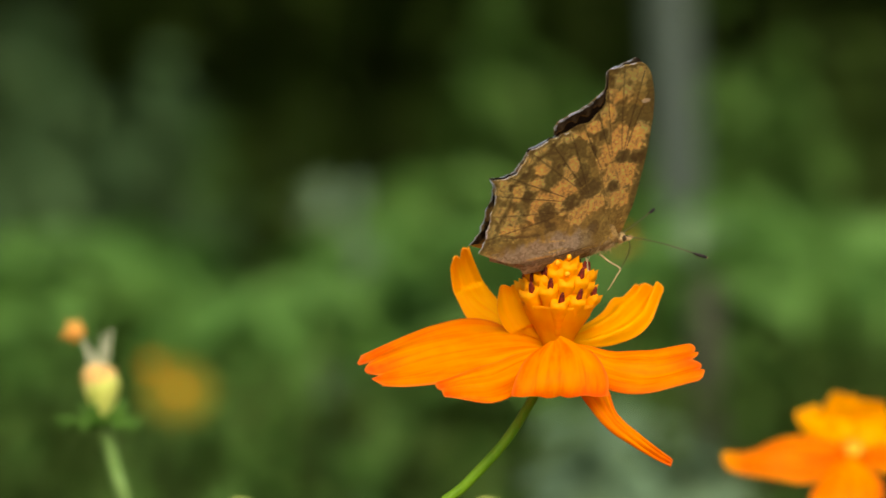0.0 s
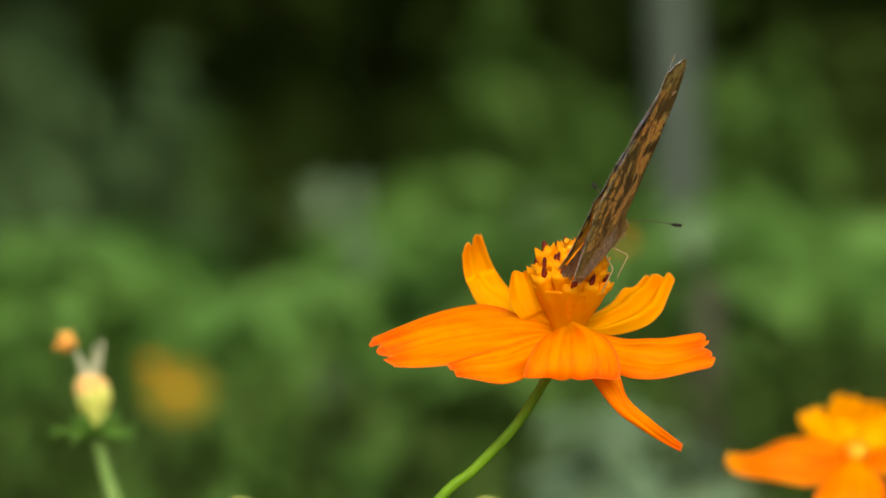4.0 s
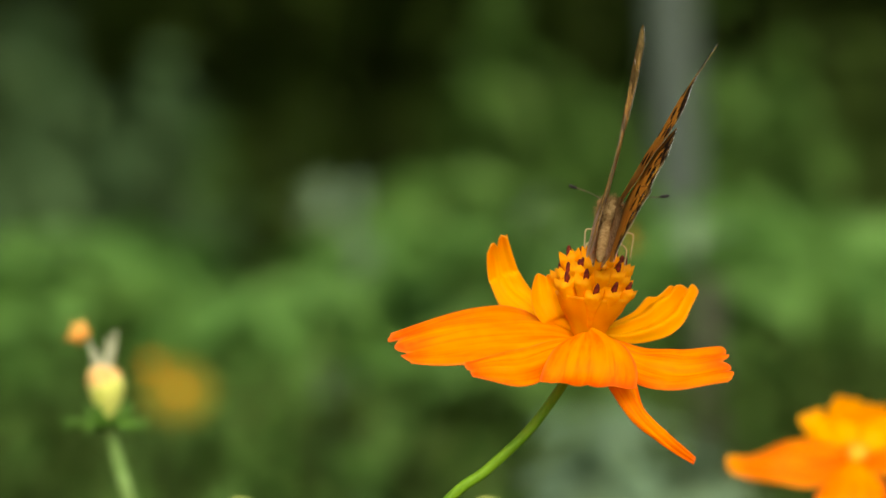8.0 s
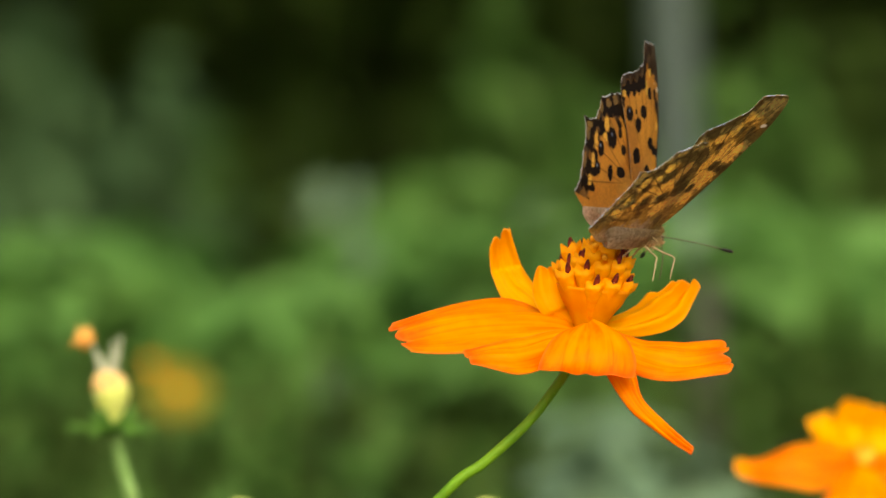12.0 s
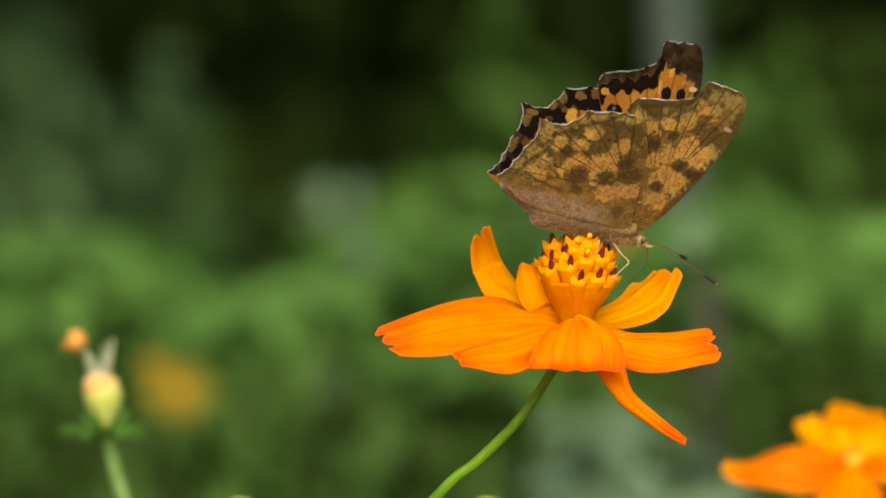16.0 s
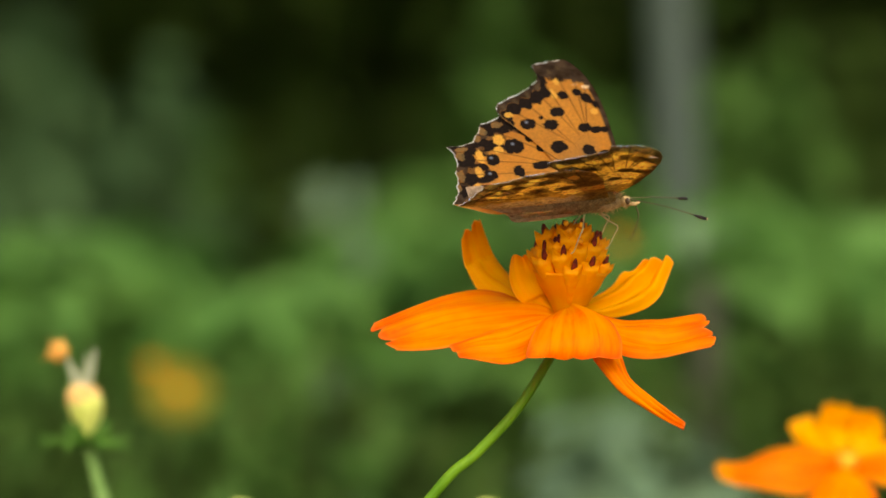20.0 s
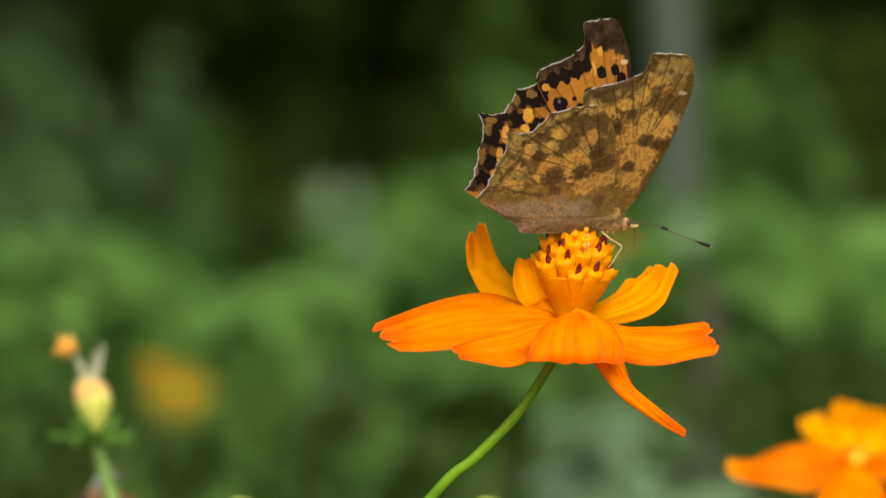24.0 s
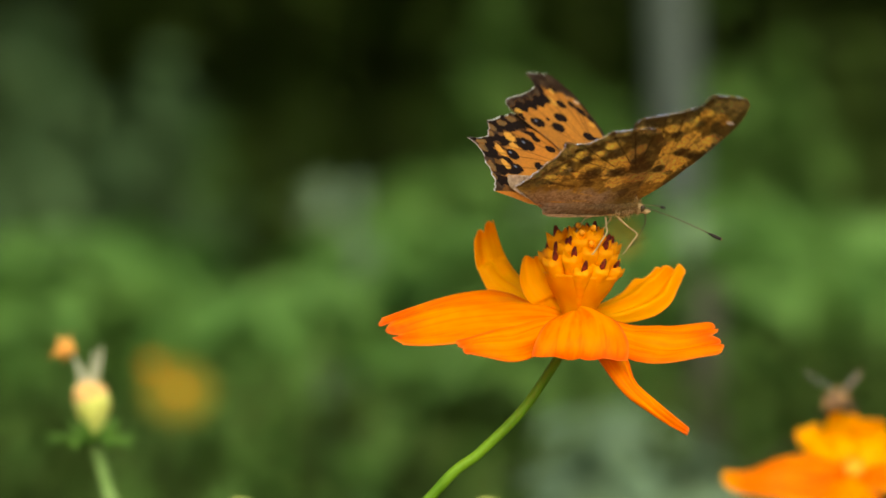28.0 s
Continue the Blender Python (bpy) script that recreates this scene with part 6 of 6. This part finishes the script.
        (28, pose(0, -0.0012, 0, 40.9) @ pose(0, 0, 0, 0, 0.0)),
    ])
    walk(WINGS["hind", 1], [
        (0, pose(0, 0.0012, 0, 2.2) @ pose(0, 0, 0, 0, 0.5)),
        (0.5, pose(0, 0.0012, 0, 2.2) @ pose(0, 0, 0, 0, 0.8)),
        (1, pose(0, 0.0012, 0, 2.2) @ pose(0, 0, 0, 0, 1.0)),
        (1.5, pose(0, 0.0012, 0, 2.2) @ pose(0, 0, 0, 0, 1.0)),
        (2, pose(0, 0.0012, 0, 2.2) @ pose(0, 0, 0, 0, 1.1)),
        (2.5, pose(0, 0.0012, 0, 2.2) @ pose(0, 0, 0, 0, 1.1)),
        (3, pose(0, 0.0012, 0, 2.2) @ pose(0, 0, 0, 0, 1.0)),
        (3.5, pose(0, 0.0012, 0, 2.2) @ pose(0, 0, 0, 0, 1.1)),
        (5.5, pose(0, 0.0012, 0, 2.2) @ pose(0, 0, 0, 0, 1.5)),
        (6, pose(0, 0.0012, 0, 2.2) @ pose(0, 0, 0, 0, 1.5)),
        (6.5, pose(0, 0.0012, 0, 2.2) @ pose(0, 0, 0, 0, 1.3)),
        (7, pose(0, 0.0012, 0, 2.2) @ pose(0, 0, 0, 0, 1.1)),
        (7.3, pose(0, 0.0012, 0, 5.4) @ pose(0, 0, 0, 0, 0.4)),
        (7.5, pose(0, 0.0012, 0, -14.2) @ pose(0, 0, 0, 0, 0.0)),
        (7.8, pose(0, 0.0012, 0, -60.4) @ pose(0, 0, 0, 0, 0.0)),
        (8, pose(0, 0.0012, 0, 8.1) @ pose(0, 0, 0, 0, 0.0)),
        (8.3, pose(0, 0.0012, 0, -28.9) @ pose(0, 0, 0, 0, 2.3)),
        (8.5, pose(0, 0.0012, 0, -76.7) @ pose(0, 0, 0, 0, 3.9)),
        (8.8, pose(0, 0.0012, 0, -41.9) @ pose(0, 0, 0, 0, 3.5)),
        (9, pose(0, 0.0012, 0, 18.5) @ pose(0, 0, 0, 0, 3.2)),
        (9.3, pose(0, 0.0012, 0, -38.1) @ pose(0, 0, 0, 0, 3.9)),
        (9.5, pose(0, 0.0012, 0, -83.9) @ pose(0, 0, 0, 0, 4.4)),
        (9.8, pose(0, 0.0012, 0, -69.0) @ pose(0, 0, 0, 0, 1.8)),
        (10, pose(0, 0.0012, 0, -24.3) @ pose(0, 0, 0, 0, 0.0)),
        (10.3, pose(0, 0.0012, 0, -7.1) @ pose(0, 0, 0, 0, 0.0)),
        (10.5, pose(0, 0.0012, 0, -29.6) @ pose(0, 0, 0, 0, 0.0)),
        (10.8, pose(0, 0.0012, 0, -70.3) @ pose(0, 0, 0, 0, 3.8)),
        (11, pose(0, 0.0012, 0, -28.8) @ pose(0, 0, 0, 0, 6.3)),
        (11.3, pose(0, 0.0012, 0, 4.5) @ pose(0, 0, 0, 0, 3.7)),
        (11.5, pose(0, 0.0012, 0, -32.5) @ pose(0, 0, 0, 0, 1.9)),
        (11.8, pose(0, 0.0012, 0, -47.2) @ pose(0, 0, 0, 0, 3.9)),
        (12, pose(0, 0.0012, 0, 0.1) @ pose(0, 0, 0, 0, 5.3)),
        (12.5, pose(0, 0.0012, 0, -49.1) @ pose(0, 0, 0, 0, 1.0)),
        (14.5, pose(0, 0.0012, 0, -38.5) @ pose(0, 0, 0, 0, -0.9)),
        (15, pose(0, 0.0012, 0, -60.6) @ pose(0, 0, 0, 0, -6.2)),
        (15.5, pose(0, 0.0012, 0, -15.0) @ pose(0, 0, 0, 0, -3.7)),
        (16, pose(0, 0.0012, 0, -1.4) @ pose(0, 0, 0, 0, -1.2)),
        (16.5, pose(0, 0.0012, 0, 0.5) @ pose(0, 0, 0, 0, -1.4)),
        (17, pose(0, 0.0012, 0, -7.0) @ pose(0, 0, 0, 0, -1.5)),
        (17.5, pose(0, 0.0012, 0, -19.3) @ pose(0, 0, 0, 0, -1.8)),
        (18, pose(0, 0.0012, 0, -34.2) @ pose(0, 0, 0, 0, -2.1)),
        (18.5, pose(0, 0.0012, 0, -39.3) @ pose(0, 0, 0, 0, -4.1)),
        (19, pose(0, 0.0012, 0, -41.8) @ pose(0, 0, 0, 0, -6.2)),
        (19.5, pose(0, 0.0012, 0, -39.8) @ pose(0, 0, 0, 0, -6.2)),
        (20, pose(0, 0.0012, 0, -56.2) @ pose(0, 0, 0, 0, -6.3)),
        (20.5, pose(0, 0.0012, 0, -49.2) @ pose(0, 0, 0, 0, -5.9)),
        (21, pose(0, 0.0012, 0, -47.2) @ pose(0, 0, 0, 0, -5.4)),
        (21.5, pose(0, 0.0012, 0, -54.8) @ pose(0, 0, 0, 0, -5.0)),
        (23.5, pose(0, 0.0012, 0, -36.7) @ pose(0, 0, 0, 0, -3.1)),
        (24, pose(0, 0.0012, 0, -11.5) @ pose(0, 0, 0, 0, -0.3)),
        (24.5, pose(0, 0.0012, 0, -20.4) @ pose(0, 0, 0, 0, -1.4)),
        (25, pose(0, 0.0012, 0, -32.1) @ pose(0, 0, 0, 0, -2.5)),
        (25.5, pose(0, 0.0012, 0, -41.4) @ pose(0, 0, 0, 0, -2.8)),
        (26, pose(0, 0.0012, 0, -41.8) @ pose(0, 0, 0, 0, -3.0)),
        (26.5, pose(0, 0.0012, 0, -39.8) @ pose(0, 0, 0, 0, -3.3)),
        (27, pose(0, 0.0012, 0, -58.9) @ pose(0, 0, 0, 0, -3.6)),
        (27.5, pose(0, 0.0012, 0, -46.4) @ pose(0, 0, 0, 0, -4.9)),
        (28, pose(0, 0.0012, 0, -67.2) @ pose(0, 0, 0, 0, -6.3)),
    ])
    walk(WINGS["fold", -1], [
        (0, pose(0, 0, 0, -0.8)),
        (0.5, pose(0, 0, 0, -0.8)),
        (1, pose(0, 0, 0, -0.8)),
        (1.5, pose(0, 0, 0, -0.8)),
        (2, pose(0, 0, 0, -0.8)),
        (2.5, pose(0, 0, 0, -0.8)),
        (3, pose(0, 0, 0, -0.8)),
        (3.5, pose(0, 0, 0, -0.8)),
        (5.5, pose(0, 0, 0, -0.8)),
        (6, pose(0, 0, 0, -0.8)),
        (6.5, pose(0, 0, 0, -0.8)),
        (7, pose(0, 0, 0, -0.8)),
        (7.3, pose(0, 0, 0, 3.9)),
        (7.5, pose(0, 0, 0, 16.5)),
        (7.8, pose(0, 0, 0, 25.5)),
        (8, pose(0, 0, 0, 8.7)),
        (8.3, pose(0, 0, 0, 16.0)),
        (8.5, pose(0, 0, 0, 37.2)),
        (8.8, pose(0, 0, 0, 31.7)),
        (9, pose(0, 0, 0, 15.7)),
        (9.3, pose(0, 0, 0, 23.1)),
        (9.5, pose(0, 0, 0, 36.7)),
        (9.8, pose(0, 0, 0, 29.9)),
        (10, pose(0, 0, 0, 14.3)),
        (10.3, pose(0, 0, 0, 10.6)),
        (10.5, pose(0, 0, 0, 23.0)),
        (10.8, pose(0, 0, 0, 33.5)),
        (11, pose(0, 0, 0, 26.6)),
        (11.3, pose(0, 0, 0, 16.9)),
        (11.5, pose(0, 0, 0, 22.5)),
        (11.8, pose(0, 0, 0, 29.2)),
        (12, pose(0, 0, 0, 17.3)),
        (12.5, pose(0, 0, 0, 27.2)),
        (14.5, pose(0, 0, 0, 18.3)),
        (15, pose(0, 0, 0, 24.1)),
        (15.5, pose(0, 0, 0, 13.8)),
        (16, pose(0, 0, 0, 8.6)),
        (16.5, pose(0, 0, 0, 11.8)),
        (17, pose(0, 0, 0, 17.7)),
        (17.5, pose(0, 0, 0, 20.9)),
        (18, pose(0, 0, 0, 18.4)),
        (18.5, pose(0, 0, 0, 20.3)),
        (19, pose(0, 0, 0, 20.6)),
        (19.5, pose(0, 0, 0, 18.3)),
        (20, pose(0, 0, 0, 23.5)),
        (20.5, pose(0, 0, 0, 21.8)),
        (21, pose(0, 0, 0, 20.7)),
        (21.5, pose(0, 0, 0, 27.1)),
        (23.5, pose(0, 0, 0, 23.1)),
        (24, pose(0, 0, 0, 8.9)),
        (24.5, pose(0, 0, 0, 10.4)),
        (25, pose(0, 0, 0, 12.9)),
        (25.5, pose(0, 0, 0, 20.5)),
        (26, pose(0, 0, 0, 15.7)),
        (26.5, pose(0, 0, 0, 16.5)),
        (27, pose(0, 0, 0, 17.2)),
        (27.5, pose(0, 0, 0, 4.2)),
        (28, pose(0, 0, 0, 14.0)),
    ])
    walk(WINGS["fold", 1], [
        (0, pose(0, 0, 0, 0.8)),
        (0.5, pose(0, 0, 0, 0.8)),
        (1, pose(0, 0, 0, 0.8)),
        (1.5, pose(0, 0, 0, 0.8)),
        (2, pose(0, 0, 0, 0.8)),
        (2.5, pose(0, 0, 0, 0.8)),
        (3, pose(0, 0, 0, 0.8)),
        (3.5, pose(0, 0, 0, 0.8)),
        (5.5, pose(0, 0, 0, 0.8)),
        (6, pose(0, 0, 0, 0.8)),
        (6.5, pose(0, 0, 0, 0.8)),
        (7, pose(0, 0, 0, 0.8)),
        (7.3, pose(0, 0, 0, 2.2)),
        (7.5, pose(0, 0, 0, -4.7)),
        (7.8, pose(0, 0, 0, -20.9)),
        (8, pose(0, 0, 0, 3.1)),
        (8.3, pose(0, 0, 0, -9.8)),
        (8.5, pose(0, 0, 0, -26.6)),
        (8.8, pose(0, 0, 0, -14.4)),
        (9, pose(0, 0, 0, 6.8)),
        (9.3, pose(0, 0, 0, -13.0)),
        (9.5, pose(0, 0, 0, -29.1)),
        (9.8, pose(0, 0, 0, -23.9)),
        (10, pose(0, 0, 0, -8.2)),
        (10.3, pose(0, 0, 0, -2.2)),
        (10.5, pose(0, 0, 0, -10.1)),
        (10.8, pose(0, 0, 0, -24.3)),
        (11, pose(0, 0, 0, -9.8)),
        (11.3, pose(0, 0, 0, 1.8)),
        (11.5, pose(0, 0, 0, -11.1)),
        (11.8, pose(0, 0, 0, -16.2)),
        (12, pose(0, 0, 0, 0.3)),
        (12.5, pose(0, 0, 0, -16.9)),
        (14.5, pose(0, 0, 0, -13.2)),
        (15, pose(0, 0, 0, -20.9)),
        (15.5, pose(0, 0, 0, -5.0)),
        (16, pose(0, 0, 0, -0.2)),
        (16.5, pose(0, 0, 0, 0.4)),
        (17, pose(0, 0, 0, -2.2)),
        (17.5, pose(0, 0, 0, -6.5)),
        (18, pose(0, 0, 0, -11.6)),
        (18.5, pose(0, 0, 0, -13.4)),
        (19, pose(0, 0, 0, -14.2)),
        (19.5, pose(0, 0, 0, -13.5)),
        (20, pose(0, 0, 0, -19.3)),
        (20.5, pose(0, 0, 0, -16.9)),
        (21, pose(0, 0, 0, -16.2)),
        (21.5, pose(0, 0, 0, -18.9)),
        (23.5, pose(0, 0, 0, -12.6)),
        (24, pose(0, 0, 0, -3.7)),
        (24.5, pose(0, 0, 0, -6.8)),
        (25, pose(0, 0, 0, -11.0)),
        (25.5, pose(0, 0, 0, -14.2)),
        (26, pose(0, 0, 0, -14.4)),
        (26.5, pose(0, 0, 0, -13.6)),
        (27, pose(0, 0, 0, -20.3)),
        (27.5, pose(0, 0, 0, -16.0)),
        (28, pose(0, 0, 0, -23.3)),
    ])
    walk(bud, [
        (0, pose(-0.0745, 0.17, 0.76263, 0, 0, 0)),
        (0.5, pose(-0.07413, 0.17, 0.76288, 0, 0, 0)),
        (1, pose(-0.07474, 0.17, 0.76189, 0, 0, 0)),
        (1.5, pose(-0.07585, 0.17, 0.76164, 0, 0, 0)),
        (2, pose(-0.07511, 0.17, 0.76189, 0, 0, 0)),
        (2.5, pose(-0.07598, 0.17, 0.76127, 0, 0, 0)),
        (3, pose(-0.07585, 0.17, 0.76115, 0, 0, 0)),
        (3.5, pose(-0.07647, 0.17, 0.76016, 0, 0, 0)),
        (5.5, pose(-0.07474, 0.17, 0.76127, 0, 0, 0)),
        (6, pose(-0.07548, 0.17, 0.75967, 0, 0, 0)),
        (6.5, pose(-0.06919, 0.17, 0.76411, 0, 0, 0)),
        (7, pose(-0.07117, 0.17, 0.76325, 0, 0, 0)),
        (7.5, pose(-0.074, 0.17, 0.76115, 0, 0, 0)),
        (8, pose(-0.07339, 0.17, 0.76226, 0, 0, 0)),
        (8.5, pose(-0.07474, 0.17, 0.7593, 0, 0, 0)),
        (9, pose(-0.07154, 0.17, 0.76251, 0, 0, 0)),
        (9.5, pose(-0.074, 0.17, 0.7593, 0, 0, 0)),
        (10, pose(-0.07376, 0.17, 0.75942, 0, 0, 0)),
        (10.5, pose(-0.07228, 0.17, 0.76016, 0, 0, 0)),
        (11, pose(-0.07154, 0.17, 0.76127, 0, 0, 0)),
        (11.5, pose(-0.07548, 0.17, 0.75807, 0, 0, 0)),
        (12, pose(-0.07228, 0.17, 0.76115, 0, 0, 0)),
        (12.5, pose(-0.07524, 0.17, 0.75844, 0, 0, 0)),
        (14.5, pose(-0.07524, 0.17, 0.7593, 0, 0, 0)),
        (15, pose(-0.07487, 0.17, 0.75979, 0, 0, 0)),
        (15.5, pose(-0.07474, 0.17, 0.75979, 0, 0, 0)),
        (16, pose(-0.07413, 0.17, 0.76053, 0, 0, 0)),
        (16.5, pose(-0.07487, 0.17, 0.76004, 0, 0, 0)),
        (17, pose(-0.07598, 0.17, 0.7593, 0, 0, 0)),
        (17.5, pose(-0.07511, 0.17, 0.76053, 0, 0, 0)),
        (18, pose(-0.07733, 0.17, 0.75881, 0, 0, 0)),
        (18.5, pose(-0.07511, 0.17, 0.76115, 0, 0, 0)),
        (19, pose(-0.07684, 0.17, 0.7593, 0, 0, 0)),
        (19.5, pose(-0.07598, 0.17, 0.76016, 0, 0, 0)),
        (20, pose(-0.07795, 0.17, 0.75831, 0, 0, 0)),
        (20.5, pose(-0.07622, 0.17, 0.76004, 0, 0, 0)),
        (21, pose(-0.0777, 0.17, 0.75807, 0, 0, 0)),
        (21.5, pose(-0.07598, 0.17, 0.76041, 0, 0, 0)),
        (23.5, pose(-0.07548, 0.17, 0.76041, 0, 0, 0)),
        (24, pose(-0.07622, 0.17, 0.7593, 0, 0, 0)),
        (24.5, pose(-0.07548, 0.17, 0.76004, 0, 0, 0)),
        (25, pose(-0.07696, 0.17, 0.75868, 0, 0, 0)),
        (25.5, pose(-0.07598, 0.17, 0.7593, 0, 0, 0)),
        (26, pose(-0.07684, 0.17, 0.75881, 0, 0, 0)),
        (26.5, pose(-0.07511, 0.17, 0.76004, 0, 0, 0)),
        (27, pose(-0.07622, 0.17, 0.75905, 0, 0, 0)),
        (27.5, pose(-0.07585, 0.17, 0.7593, 0, 0, 0)),
        (28, pose(-0.07647, 0.17, 0.75881, 0, 0, 0)),
    ])
    walk(neighbour, [
        (0, pose(0.0888, 0.17, 0.75498, 0, 0, 0)),
        (0.5, pose(0.0888, 0.17, 0.75424, 0, 0, 0)),
        (1, pose(0.08843, 0.17, 0.75498, 0, 0, 0)),
        (1.5, pose(0.08893, 0.17, 0.75387, 0, 0, 0)),
        (2, pose(0.0888, 0.17, 0.75424, 0, 0, 0)),
        (2.5, pose(0.0888, 0.17, 0.75449, 0, 0, 0)),
        (3, pose(0.08991, 0.17, 0.75449, 0, 0, 0)),
        (3.5, pose(0.08954, 0.17, 0.75449, 0, 0, 0)),
        (5.5, pose(0.09065, 0.17, 0.75474, 0, 0, 0)),
        (6, pose(0.09176, 0.17, 0.75474, 0, 0, 0)),
        (6.5, pose(0.09213, 0.17, 0.7556, 0, 0, 0)),
        (7, pose(0.09078, 0.17, 0.75449, 0, 0, 0)),
        (7.5, pose(0.09102, 0.17, 0.75326, 0, 0, 0)),
        (8, pose(0.08967, 0.17, 0.75412, 0, 0, 0)),
        (8.5, pose(0.09287, 0.17, 0.75449, 0, 0, 0)),
        (9, pose(0.0925, 0.17, 0.75449, 0, 0, 0)),
        (9.5, pose(0.09287, 0.17, 0.75375, 0, 0, 0)),
        (10, pose(0.09324, 0.17, 0.75449, 0, 0, 0)),
        (10.5, pose(0.09312, 0.17, 0.75449, 0, 0, 0)),
        (11, pose(0.09386, 0.17, 0.75449, 0, 0, 0)),
        (11.5, pose(0.09275, 0.17, 0.75363, 0, 0, 0)),
        (12, pose(0.09139, 0.17, 0.75338, 0, 0, 0)),
        (12.5, pose(0.09176, 0.17, 0.75375, 0, 0, 0)),
        (14.5, pose(0.08967, 0.17, 0.75326, 0, 0, 0)),
        (15, pose(0.08967, 0.17, 0.75338, 0, 0, 0)),
        (15.5, pose(0.08917, 0.17, 0.75326, 0, 0, 0)),
        (16, pose(0.0888, 0.17, 0.75276, 0, 0, 0)),
        (16.5, pose(0.08856, 0.17, 0.75301, 0, 0, 0)),
        (17, pose(0.08819, 0.17, 0.75301, 0, 0, 0)),
        (17.5, pose(0.08745, 0.17, 0.75276, 0, 0, 0)),
        (18, pose(0.08782, 0.17, 0.75326, 0, 0, 0)),
        (18.5, pose(0.08757, 0.17, 0.75326, 0, 0, 0)),
        (19, pose(0.08708, 0.17, 0.75301, 0, 0, 0)),
        (19.5, pose(0.0888, 0.17, 0.75264, 0, 0, 0)),
        (20, pose(0.08745, 0.17, 0.75264, 0, 0, 0)),
        (20.5, pose(0.08856, 0.17, 0.75301, 0, 0, 0)),
        (21, pose(0.08917, 0.17, 0.75326, 0, 0, 0)),
        (21.5, pose(0.0888, 0.17, 0.75301, 0, 0, 0)),
        (23.5, pose(0.08954, 0.17, 0.75326, 0, 0, 0)),
        (24, pose(0.08954, 0.17, 0.75326, 0, 0, 0)),
        (24.5, pose(0.08954, 0.17, 0.75326, 0, 0, 0)),
        (25, pose(0.08954, 0.17, 0.75301, 0, 0, 0)),
        (25.5, pose(0.08917, 0.17, 0.75091, 0, 0, 0)),
        (26, pose(0.08757, 0.17, 0.74993, 0, 0, 0)),
        (26.5, pose(0.08843, 0.17, 0.74993, 0, 0, 0)),
        (27, pose(0.08794, 0.17, 0.7498, 0, 0, 0)),
        (27.5, pose(0.08843, 0.17, 0.75017, 0, 0, 0)),
        (28, pose(0.0888, 0.17, 0.75079, 0, 0, 0)),
    ])
    walk(bee, [
        (0, pose(-0.06034, 0.18, 0.69914, 0, 0, 0)),
        (23, pose(-0.06034, 0.18, 0.70537, 0, 0, 0)),
        (23.5, pose(-0.06159, 0.18, 0.73529, 0, -10, -10)),
        (23.8, pose(-0.06583, 0.18, 0.75088, 0, 10, 170)),
        (24, pose(-0.07655, 0.18, 0.74527, 0, 0, 200)),
        (24.2, pose(-0.08877, 0.18, 0.75524, 0, -5, 180)),
        (24.4, pose(-0.08279, 0.18, 0.73903, 0, 0, 100)),
        (24.6, pose(-0.01047, 0.18, 0.73903, 0, -5, 20)),
        (24.7, pose(0.02144, 0.18, 0.74801, 0, -10, 0)),
        (24.8, pose(0.04688, 0.18, 0.76085, 0, 0, 0)),
        (24.9, pose(0.06900, 0.18, 0.75724, 0, 5, 0)),
        (25, pose(0.06910, 0.18, 0.75780, 0, -5, 0)),
        (25.2, pose(0.06930, 0.18, 0.75711, 0, 0, 0)),
        (25.4, pose(0.07655, 0.18, 0.75998, 0, 0, 0)),
        (25.6, pose(0.0783, 0.18, 0.75923, 0, -12, 5)),
        (26, pose(0.07979, 0.18, 0.7596, 0, -25, 5)),
        (26.3, pose(0.08179, 0.18, 0.76247, 0, -40, 5)),
        (26.6, pose(0.08179, 0.18, 0.76334, 0, -50, 5)),
        (27, pose(0.08254, 0.18, 0.76422, 0, -45, 10)),
        (27.4, pose(0.08727, 0.18, 0.76746, 0, -20, 40)),
        (27.7, pose(0.08702, 0.18, 0.76746, 0, -10, 55)),
        (28, pose(0.08752, 0.18, 0.76690, 0, 0, 65)),
    ])


motions()
